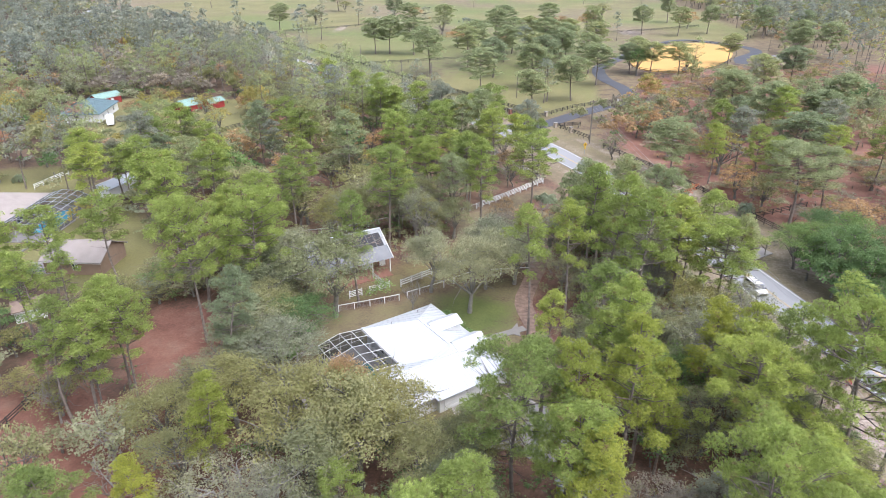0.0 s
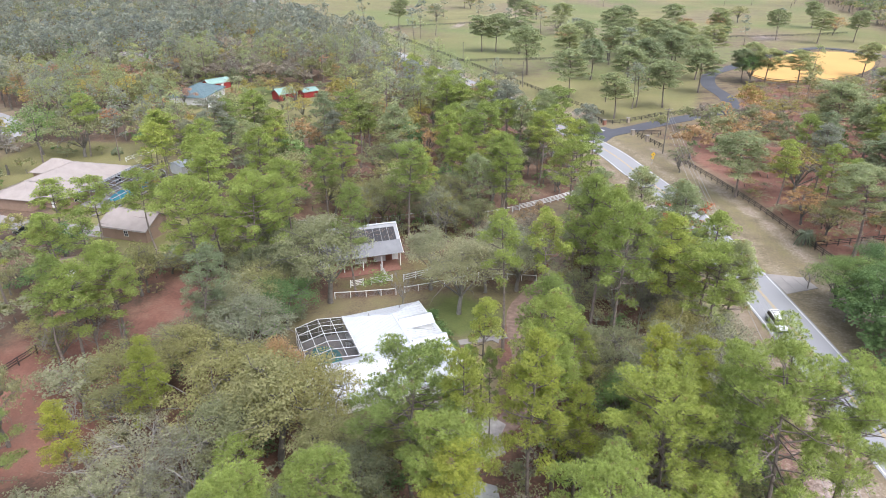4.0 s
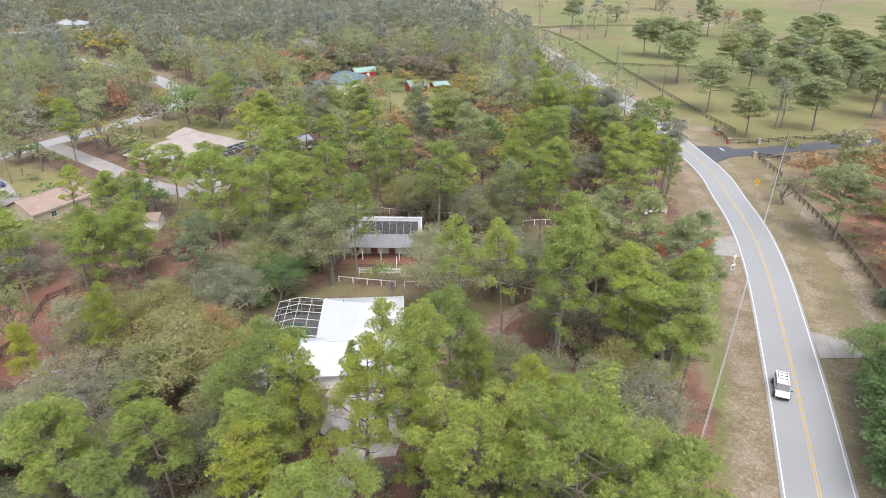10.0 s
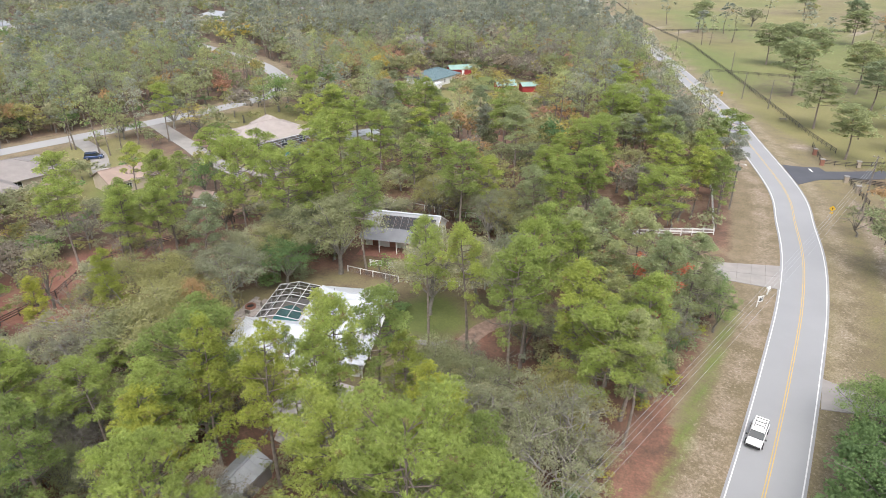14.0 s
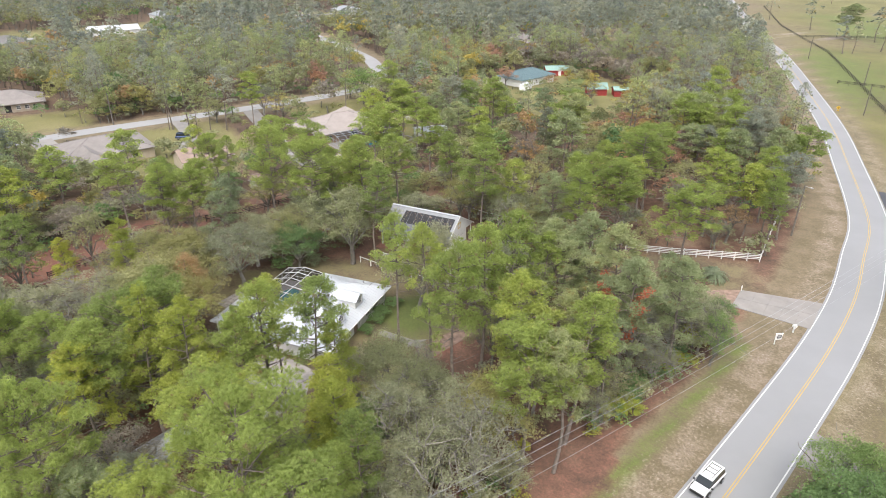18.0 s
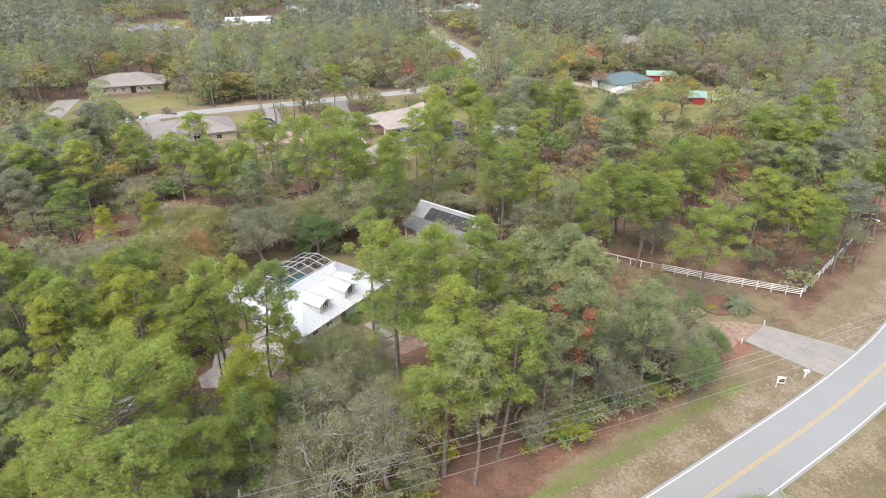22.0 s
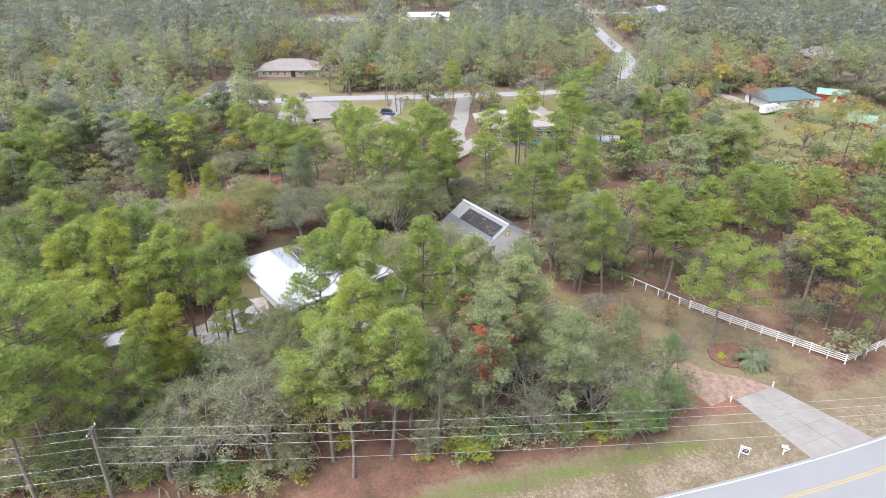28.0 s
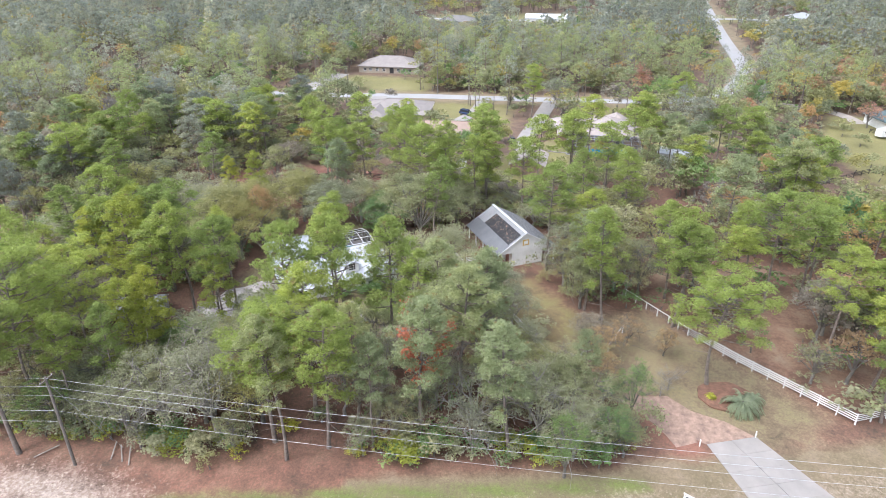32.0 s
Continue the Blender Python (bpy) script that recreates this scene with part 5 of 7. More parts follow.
def ribbing(x0, x1, y0, y1, eave, top, along="x", ends=(1, 1), step=0.6, w=0.05):
    """Raised seams that run down every slope."""
    v, f = roof_faces(x0, x1, y0, y1, eave, top, along, ends)
    s = Solid()
    for q in f:
        p = [Vector(v[i]) for i in q]
        e = (p[1] - p[0]).normalized()
        up = (p[2] - p[1]).cross(p[1] - p[0]).normalized()
        up = up if up.z > 0 else -up
        down = up.cross(e)
        down = down if down.z > 0 else -down
        span = (p[1] - p[0]).length
        k = step / 2
        while k < span:
            best = 0
            a = p[0] + e * k
            for i in range(1, len(p)):
                c, d = p[i], p[(i + 1) % len(p)]
                sc, sd = (c - p[0]).dot(e), (d - p[0]).dot(e)
                if abs(sd - sc) > 1e-6 and min(sc, sd) <= k <= max(sc, sd):
                    t = (k - sc) / (sd - sc)
                    best = max(best, ((c + (d - c) * t) - a).dot(down))
            if best > 0.3:
                s.beam(a + up * 0.015, a + down * (best - 0.05) + up * 0.015, w, 0.05)
            k += step
    return s


def ridge_caps(x0, x1, y0, y1, eave, top, along="x", ends=(1, 1)):
    v, f = roof_faces(x0, x1, y0, y1, eave, top, along, ends)
    s = Solid()
    s.beam(Vector(v[4]) + Vector((0, 0, 0.03)), Vector(v[5]) + Vector((0, 0, 0.03)), 0.3, 0.06)
    for i, j, k in ((0, 4, 0), (3 if along == "x" else 1, 4, 0), (1 if along == "x" else 2, 5, 1), (2 if along == "x" else 3, 5, 1)):
        if ends[k]:
            s.beam(Vector(v[i]) + Vector((0, 0, 0.03)), Vector(v[j]) + Vector((0, 0, 0.03)), 0.22, 0.06)
    return s


def walls(parent, x0, x1, y0, y1, top, mat, thick=0.2, label=""):
    """Four walls that butt end to end."""
    for a, b, c, d in ((x0, x1, y0, y0 + thick), (x0, x1, y1 - thick, y1), (x0, x0 + thick, y0 + thick, y1 - thick), (x1 - thick, x1, y0 + thick, y1 - thick)):
        part("wall", Solid().box(a, b, c, d, -0.3, top), mat, parent, label)


def gable(parent, x, y0, y1, eave, top, mat, axis_x=True, thick=0.2):
    m = (y0 + y1) / 2
    if axis_x:
        v = [(x - thick / 2, y0, eave), (x - thick / 2, y1, eave), (x - thick / 2, m, top), (x + thick / 2, y0, eave), (x + thick / 2, y1, eave), (x + thick / 2, m, top)]
    else:
        v = [(y0, x - thick / 2, eave), (y1, x - thick / 2, eave), (m, x - thick / 2, top), (y0, x + thick / 2, eave), (y1, x + thick / 2, eave), (m, x + thick / 2, top)]
    part("gable_wall", Solid().add(v, [(0, 1, 2), (5, 4, 3), (0, 3, 4, 1), (1, 4, 5, 2), (2, 5, 3, 0)]), mat, parent)


def window(parent, x, y, z, w, h, face, frame_mat=None, cols=2, rows=2):
    """A framed window with dark panes on a wall that faces '+x', '-x', '+y' or '-y'."""
    turn = {"+x": 90, "-x": -90, "+y": 180, "-y": 0}[face]
    m = pose(x, y, z, 0, 0, turn)
    t = 0.07
    ring = [(sx * (w / 2 - k), yy, sz * (h / 2 - k)) for yy in (-0.05, 0.02) for k in (0, t) for sx, sz in ((-1, -1), (1, -1), (1, 1), (-1, 1))]
    f = Solid().add(ring, [q for i in range(4) for q in ((i, (i + 1) % 4, 4 + (i + 1) % 4, 4 + i), (8 + (i + 1) % 4, 8 + i, 12 + i, 12 + (i + 1) % 4), (i, 8 + i, 8 + (i + 1) % 4, (i + 1) % 4), (4 + (i + 1) % 4, 12 + (i + 1) % 4, 12 + i, 4 + i))])
    win = part("window", f, frame_mat or WHITE_PAINT, parent, "", m)
    part("pane", Solid().box(-w / 2 + t, w / 2 - t, -0.015, 0.01, -h / 2 + t, h / 2 - t), DARK_GLASS, win)
    for i in range(1, cols):
        part("muntin", Solid().box(-w / 2 + w * i / cols - 0.025, -w / 2 + w * i / cols + 0.025, -0.04, 0.012, -h / 2 + t, h / 2 - t), frame_mat or WHITE_PAINT, win)
    for i in range(1, rows):
        part("muntin", Solid().box(-w / 2 + t, w / 2 - t, -0.036, 0.011, -h / 2 + h * i / rows - 0.025, -h / 2 + h * i / rows + 0.025), frame_mat or WHITE_PAINT, win)
    return win


def door(parent, x, y, w, h, face, mat, panels=0):
    turn = {"+x": 90, "-x": -90, "+y": 180, "-y": 0}[face]
    s = Solid().box(-w / 2, w / 2, -0.06, 0.02, 0, h)
    for i in range(panels):
        s.box(-w / 2 + 0.08, w / 2 - 0.08, -0.085, -0.06, h * i / panels + 0.05, h * (i + 1) / panels - 0.05)
    d = part("door", s, mat, parent, "", pose(x, y, 0.02, 0, 0, turn))
    part("door_handle", Solid().box(w / 2 - 0.16, w / 2 - 0.1, -0.14, -0.085, h * 0.45, h * 0.47), BLACK, d)
    return d


def dwelling(name, x, y, turn, w, d, eave, top, wall, roof, label, category="house", along="x", ends=(1, 1), over=0.6, rows=(), doors=(), seams=False):
    """A house of four walls under one roof. rows: windows as (face, offset, width, height); doors likewise."""
    b = thing(name, pose(x, y, 0, 0, 0, turn), label, category)
    walls(b, -w / 2, w / 2, -d / 2, d / 2, eave, wall)
    k = (-w / 2 - over, w / 2 + over, -d / 2 - over, d / 2 + over, eave, top, along, ends)
    part("roof", hip(*k), roof, b)
    part("ridge_cap", ridge_caps(*k), roof, b)
    if seams:
        part("seam", ribbing(*k, 0.9, 0.07), roof, b)
    if not ends[0] or not ends[1]:
        rise = (top - eave)
        if along == "x":
            for s, e in ((-1, ends[0]), (1, ends[1])):
                if not e:
                    gable(b, s * (w / 2 - 0.1), -d / 2, d / 2, eave, eave + rise * (d / 2) / (d / 2 + over), wall)
        else:
            for s, e in ((-1, ends[0]), (1, ends[1])):
                if not e:
                    gable(b, s * (d / 2 - 0.1), -w / 2, w / 2, eave, eave + rise * (w / 2) / (w / 2 + over), wall, False)
    for ya, yb in ((k[2], k[2] + 0.04), (k[3] - 0.04, k[3])):
        part("fascia", Solid().box(k[0], k[1], ya, yb, eave - 0.24, eave - 0.165), WHITE_PAINT, b)
    for face, off, ww, hh in rows:
        px, py = {"+x": (w / 2, off), "-x": (-w / 2, off), "+y": (off, d / 2), "-y": (off, -d / 2)}[face]
        window(b, px, py, 1.45, ww, hh, face)
    for face, off, ww, hh, mat in doors:
        px, py = {"+x": (w / 2, off), "-x": (-w / 2, off), "+y": (off, d / 2), "-y": (off, -d / 2)}[face]
        door(b, px, py, ww, hh, face, mat, 4 if ww > 2 else 0)
    return b


# the white-roofed house; its local x runs along the back eave, its local y back to front is negative
home = thing("house", pose(-12.1, 79, 0, 0, 0, 34.5), "white single-storey ranch house with a white metal roof and dormers", "house")
walls(home, 0.6, 11.4, -19.4, -0.6, 2.45, WHITE_PAINT, 0.2)
walls(home, -7.7, 0.58, -18.7, -11.8, 2.45, WHITE_PAINT, 0.2)
main = (0, 12.2, -20.1, 0, 2.5, 5.0, "y", (1, 1))
wing = (-8.3, 6.1, -19.35, -11.1, 2.55, 4.65, "x", (1, 0))
part("main_roof", hip(*main), WHITE_METAL, home)
part("wing_roof", hip(*wing), WHITE_METAL, home)
part("seam", ribbing(*main, 0.61), WHITE_METAL, home)
part("seam", ribbing(*wing, 0.61), WHITE_METAL, home)
part("ridge_cap", ridge_caps(*main), WHITE_METAL, home)
part("ridge_cap", ridge_caps(*wing), WHITE_METAL, home)
for yy in (-8.3, -13.9):
    d = part("dormer", Solid().box(7.6, 10.8, yy - 1.15, yy + 1.15, 3.2, 4.55).add([(10.8, yy - 1.15, 4.55), (10.8, yy + 1.15, 4.55), (10.8, yy, 5.15), (7.6, yy - 1.15, 4.55), (7.6, yy + 1.15, 4.55), (7.6, yy, 5.15)], [(0, 1, 2), (5, 4, 3), (1, 4, 5, 2), (2, 5, 3, 0)]), WHITE_PAINT, home)
    part("dormer_roof", hip(6.3, 11.15, yy - 1.5, yy + 1.5, 4.5, 5.28, "x", (0, 0), 0.1), WHITE_METAL, d)
    window(home, 10.82, yy, 4.15, 1.2, 1.25, "+x", None, 3, 3)
part("skylight", Solid().box(3.15, 4.45, -12.85, -12.15, 0, 0.14, Matrix.Translation((0, 0, 3.86)) @ pose(3.8, -12.5, 0, 0, -22, 0) @ pose(-3.8, 12.5, 0)), WATER, home, "teal-tinted roof skylight")
for vx, vy, vz in ((3.2, -3.4, 3.85), (8.4, -2.2, 3.45), (7.0, -17.2, 3.9), (-3.5, -13.5, 3.9)):
    part("roof_vent", Solid().tube([(vx, vy, vz - 0.4), (vx, vy, vz + 0.35)], [0.07, 0.07], 8), GREY_METAL, home)
for off in (2.6, 6.6):
    door(home, off, -19.4, 2.7, 2.15, "-y", WHITE_PAINT, 4)
for xx, yy, face in ((11.4, -4, "+x"), (11.4, -7, "+x"), (11.4, -14, "+x"), (11.4, -17, "+x"), (3, -0.6, "+y"), (8, -0.6, "+y"), (0.6, -5, "-x"), (-4, -18.7, "-y"), (-7.7, -15, "-x")):
    window(home, xx, yy, 1.4, 1.3, 1.2, face)
door(home, 11.4, -10.8, 1.0, 2.1, "+x", TAN_WALL)
for yy in (-2.0, -6.2, -10.2, -15.2, -19.6):
    part("porch_post", Solid().box(11.75, 11.89, yy - 0.07, yy + 0.07, -0.1, 2.36), WHITE_PAINT, home)
part("garage_lamp", Solid().tube([(4.6, -19.6, 1.85), (4.6, -19.6, 2.2)], [0.12, 0.09], 8), BLACK, home)
part("gutter", Solid().box(12.2, 12.32, -20.1, 0, 2.34, 2.46).box(-0.12, 0, -11.0, 0, 2.34, 2.46), WHITE_PAINT, home)

# pool enclosure behind the house
cage = thing("pool_enclosure", pose(-12.1, 79, 0, 0, 0, 34.5), "white-framed insect screen enclosure over the pool", "screen enclosure")
PROFILE = [(-7.0, 0.0), (-7.0, 2.45), (-3.7, 3.25), (-0.1, 2.75)]
RIBS = [-0.6, -2.6, -4.7, -6.8, -8.9, -11.0]
for yy in RIBS:
    s = Solid()
    for (a, za), (b, zb) in zip(PROFILE[:-1], PROFILE[1:]):
        s.beam((a, yy, za), (b, yy, zb), 0.055, 0.1)
    part("rib", s, ALUMINIUM, cage)
for x, z in PROFILE[1:] + [(-5.35, 2.85), (-1.9, 3.0), (-7.0, 1.1)]:
    part("purlin", Solid().beam((x, -0.6, z), (x, -11.0, z), 0.05, 0.08), ALUMINIUM, cage)
for yy in (-0.6,):
    for x in (-5.35, -3.7, -1.9):
        part("mullion", Solid().beam((x, yy, 0), (x, yy, 3.2 if x == -3.7 else 2.85), 0.05), ALUMINIUM, cage)
    part("rail", Solid().beam((-7, yy, 1.1), (0, yy, 1.1), 0.06), ALUMINIUM, cage)
    part("rail", Solid().beam((-7, yy, 2.5), (0, yy, 2.5), 0.06), ALUMINIUM, cage)
s = Solid()
for (a, za), (b, zb) in zip(PROFILE[:-1], PROFILE[1:]):
    s.add([(a, -0.62, za), (a, -10.98, za), (b, -10.98, zb), (b, -0.62, zb)], [(0, 1, 2, 3)])
s.add([(-7, -0.61, 0), (-7, -0.61, 2.45), (-3.7, -0.61, 3.25), (-0.1, -0.61, 2.75), (-0.1, -0.61, 0)], [(0, 1, 2, 3, 4)])
part("screen", s, SCREEN, cage)
pool = thing("swimming_pool", pose(-12.1, 79, 0, 0, 0, 34.5), "kidney-shaped pool with teal water in a pale deck", "swimming pool")
shape = [(-3.9 + 2.1 * math.cos(a) * (1 + 0.12 * math.sin(2 * a)) - 0.5 * math.sin(a), -6.3 + 3.3 * math.sin(a)) for a in np.linspace(0, 2 * math.pi, 28, endpoint=False)]
part("deck", Solid().box(-7.1, 0.5, -11.2, -0.5, -0.2, 0.1), CONCRETE, pool)
part("coping", Solid().slab([(x + (x + 3.9) * 0.1, y + (y + 6.3) * 0.07) for x, y in shape], 0.0, 0.14), STONE_WALL, pool)
part("water", Solid().slab(shape, 0.0, 0.148), WATER, pool)


def seat(x, y, turn, mat, label):
    c = thing("patio_chair", pose(x, y, 0.1, 0, 0, turn), label, "chair", "patio chairs")
    part("seat", Solid().box(-0.28, 0.28, -0.28, 0.28, 0.36, 0.42), mat, c)
    part("backrest", Solid().box(-0.28, 0.28, 0.24, 0.3, 0.42, 0.95, pose(0, 0, 0, -10, 0, 0)), mat, c)
    for a in (-0.24, 0.24):
        for b in (-0.24, 0.24):
            part("leg", Solid().box(a - 0.03, a + 0.03, b - 0.03, b + 0.03, 0, 0.36), mat, c)
    return c


table = thing("patio_table", pose(-9.6, 76.2, 0.1), "white round patio table on the pool deck", "table")
part("tabletop", Solid().tube([(0, 0, 0.7), (0, 0, 0.74)], [0.6, 0.6], 16), WHITE_PAINT, table)
part("pedestal", Solid().tube([(0, 0, 0), (0, 0, 0.7)], [0.06, 0.05], 8), WHITE_PAINT, table)
for a in (20, 140, 260):
    seat(-9.6 + math.cos(radians(a)), 76.2 + math.sin(radians(a)), a - 90, WHITE_PAINT, "white metal patio chair on the pool deck")
# paved patio with a fire pit beyond the enclosure
patio = setting("patio", Solid(), CONCRETE, "rough pale paver patio beside the pool enclosure", "patio")
k = 0
for i in range(11):
    for j in range(15):
        px, py = -20.6 + i * 0.82 + j * 0.28, 72.2 - j * 0.72 + i * 0.3
        if math.hypot((px + 16.9) / 4.3, (py - 67.2) / 6.0) < 1 + 0.1 * math.sin(i * 3 + j):
            stone = PAVER if k else Solid().box(-0.38, 0.38, -0.34, 0.34, -0.1, 0.06).mesh("paver", BARE_SAND)
            PAVER = stone
            part("paver", stone, None, patio, "", pose(px, py, 0.01 + 0.02 * ((i * 7 + j * 5) % 3), 0, 0, 20 + (i * j * 37) % 9 - 4))
            k += 1
pit = thing("fire_pit", pose(-18.4, 69.2, 0.05), "round brick fire pit with a blackened bowl", "fire pit")
for i in range(16):
    a = i * math.pi / 8
    part("brick", Solid().box(0.62, 0.86, -0.16, 0.16, 0, 0.42, pose(0, 0, 0, 0, 0, math.degrees(a))), BRICK, pit)
part("bowl", Solid().tube([(0, 0, 0), (0, 0, 0.2)], [0.6, 0.6], 14), BLACK, pit)
for x, y, a in ((-16.8, 70.6, 120), (-19.6, 67.4, 300), (-17.0, 67.8, 220)):
    seat(x, y, a, GREY_WOOD, "weathered wooden patio chair beside the fire pit")
grill = thing("covered_grill", pose(-13.2, 63.2, 0.0), "grill under a sagging black cover", "grill")
part("cover", Solid().tube([(0, 0, 0), (0, 0, 0.7), (0, 0.05, 1.15)], [0.62, 0.6, 0.36], 10), BLACK, grill)
walkway = setting("walkway", ribbon(spline([(5.6, 79.6), (8, 80.8), (10.4, 82), (12.2, 82.9)], 1.0), 0.65, -0.65, -0.1, 0.03), CONCRETE, "narrow concrete path from the front door to the drive", "path")
part("flare", Solid().slab([(10.3, 81.2), (11.3, 80.6), (11.2, 84.4), (10.1, 82.5)], -0.1, 0.035), CONCRETE, walkway)
apron = setting("garage_apron", Solid().slab([(0.8, 64.4), (1.6, 61.6), (4.0, 59.6), (5.2, 57.2), (8.4, 56.6), (10.2, 54.6), (12.6, 55.0), (13.4, 57.2), (15.2, 58.6), (14.2, 61.2), (14.6, 63.4), (11.6, 65.2), (9.4, 67.6)], -0.1, 0.03), WORN_SLAB, "pale worn concrete apron in front of the garage", "driveway")
drive_dirt = setting("dirt_drive", ribbon(DRIVE[3:], 1.45, -1.45, -0.1, 0.0), LITTER, "dirt driveway strewn with dry leaves", "driveway")


part("leaf_patch", Solid().slab([(23.2, 123.6), (26.7, 124.0), (29.4, 127.2), (31.0, 130.2), (28.8, 136.3), (26.6, 133.4), (25.2, 129.6), (22.6, 127.0)], -0.1, 0.006), LITTER, drive_dirt)


def slabs(name, corners, label, nu, nv, z=0.02):
    """A concrete drive of separate slabs between four corners, with open joints."""
    ob = setting(name, Solid(), CONCRETE, label, "driveway")
    a, b, c, d = [Vector((x, y, 0)) for x, y in corners]
    for i in range(nu):
        for j in range(nv):
            q = []
            for u, v in ((i + 0.006, j + 0.006), (i + 0.994, j + 0.006), (i + 0.994, j + 0.994), (i + 0.006, j + 0.994)):
                u, v = u / nu, v / nv
                p = (a * (1 - u) + b * u) * (1 - v) + (d * (1 - u) + c * u) * v
                q.append((p.x, p.y))
            part("slab", Solid().slab(q, -0.15, z + 0.004 * ((i + j) % 2)), CONCRETE, ob)
    return ob


slabs("driveway_apron", [(31.0, 130.3), (41.9, 134.2), (38.9, 143.4), (28.8, 136.4)], "pale concrete driveway apron of several slabs at the road", 5, 2)
slabs("driveway_opposite", [(56.1, 105.2), (61.8, 108.6), (60.4, 112.2), (54.4, 112.3)], "stained concrete driveway apron across the road", 3, 1)
setting("pool_house_drive", ribbon(spline([(-139, 110), (-125, 108), (-109, 106), (-98, 104), (-88, 103.2), (-68.5, 104)], 3), 2.5, -2.5, -0.15, 0.03), CONCRETE, "long pale concrete driveway to a garage", "driveway")
setting("cream_house_drive", ribbon(spline([(-139, 86), (-128, 85.5), (-118, 84), (-106, 80), (-97, 78)], 3), 2.2, -2.2, -0.15, 0.03), CONCRETE, "curved concrete driveway", "driveway")
setting("cream_house_side_drive", ribbon(spline([(-139, 47), (-128, 48.5), (-118, 49)], 3), 3, -3, -0.15, 0.03), CONCRETE, "concrete driveway beside the cream house", "driveway")
setting("far_house_drive", ribbon(spline([(-142, 16), (-160, 18), (-178, 20)], 3), 4, -4, -0.15, 0.03), CONCRETE, "wide pale driveway", "driveway")
setting("teal_house_drive", ribbon(spline([(-150, 186), (-143, 200), (-134, 206), (-124, 207)], 3), 2.2, -2.2, -0.15, 0.03), BARE_SAND, "sandy drive to the teal-roofed house", "driveway")
setting("riding_arena", Solid().slab([(126 + 30 * math.cos(a) + 17 * math.sin(a), 348 + 10 * math.cos(a) + 47 * math.sin(a)) for a in np.linspace(0, 2 * math.pi, 40, endpoint=False)], -0.3, 0.05), ARENA, "oval riding arena of bright orange sand", "arena")

# barn with solar collectors
barn = thing("barn", pose(-18.1, 103.25, 0, 0, 0, 29.5), "white barn with a grey metal roof and black solar collectors", "barn")
for pts, name in (([(-7.3, 0, 6.3), (-7.3, -5.6, 2.75), (7.3, -5.6, 2.75), (7.3, 0, 6.3)], "south_roof"), ([(7.3, 0, 6.3), (7.3, 6.6, 2.6), (-7.3, 6.6, 2.6), (-7.3, 0, 6.3)], "north_roof")):
    p = pts + [(x, y, z - 0.12) for x, y, z in pts]
    part(name, Solid().add(p, [(0, 1, 2, 3), (7, 6, 5, 4), (0, 4, 5, 1), (1, 5, 6, 2), (2, 6, 7, 3), (3, 7, 4, 0)]), GREY_METAL, barn)
s = Solid()
for i in range(24):
    x = -7.2 + i * 0.626
    s.beam((x, -0.1, 6.27), (x, -5.55, 2.81), 0.05, 0.05).beam((x, 0.1, 6.27), (x, 6.55, 2.66), 0.05, 0.05)
part("roof_rib", s, GREY_METAL, barn)
part("ridge_cap", Solid().beam((-7.35, 0, 6.33), (7.35, 0, 6.33), 0.5, 0.08), WHITE_METAL, barn)
part("verge_trim", Solid().beam((7.32, 0, 6.25), (7.32, -5.6, 2.7), 0.08, 0.24).beam((7.32, 0, 6.25), (7.32, 6.6, 2.55), 0.08, 0.24), WHITE_PAINT, barn)
for i in range(8):
    x = -3.9 + i * 1.33
    a, b = Vector((x, -0.85, 5.8)), Vector((x, -3.3, 4.25))
    part("solar_collector", Solid().add([a, a + Vector((1.26, 0, 0)), b + Vector((1.26, 0, 0)), b, a + Vector((0, 0.04, 0.07)), a + Vector((1.26, 0.04, 0.07)), b + Vector((1.26, 0.04, 0.07)), b + Vector((0, 0.04, 0.07))], [(4, 7, 6, 5), (0, 4, 5, 1), (1, 5, 6, 2), (2, 6, 7, 3), (3, 7, 4, 0)]), SOLAR, barn)
lf = np.random.default_rng(5)
s = Solid()
for _ in range(260):
    u, v = lf.uniform(0, 10.4) ** 1.0, lf.uniform(0, 1)
    c = Vector((-3.8 + u, -0.95 - 2.2 * v, 5.86 - 1.4 * v))
    r3 = lf.normal(size=(3, 3)) * 0.11
    s.add([c + Vector(q) * Vector((1, 1, 0.3)) for q in r3], [(0, 1, 2)])
tagged(part("fallen_leaf_layer", s, LITTER, barn, "dry leaves caught on the collectors"), kind="stuff")
part("lower_sheet", Solid().add([(-7.2, -3.3, 4.34), (7.2, -3.3, 4.34), (7.2, -5.75, 2.72), (-7.2, -5.75, 2.72)], [(0, 3, 2, 1)]), SHADED_SHEET, barn)
for x in (-7.0, 7.0):
    v = [(x - 0.09, -5.2, 2.75), (x - 0.09, 6.2, 2.6), (x - 0.09, 0, 6.15), (x + 0.09, -5.2, 2.75), (x + 0.09, 6.2, 2.6), (x + 0.09, 0, 6.15)]
    part("gable_wall", Solid().add(v, [(0, 1, 2), (5, 4, 3), (0, 3, 4, 1), (1, 4, 5, 2), (2, 5, 3, 0)]), WHITE_PAINT, barn)
for a, b, c, d in ((-7.0, 7.0, -2.6, -2.4), (-7.0, 7.0, 3.4, 3.6), (-7.0, -6.8, -2.4, 3.4), (6.8, 7.0, -2.4, 3.4)):
    part("wall", Solid().box(a, b, c, d, -0.3, 3.4), WHITE_PAINT, barn)
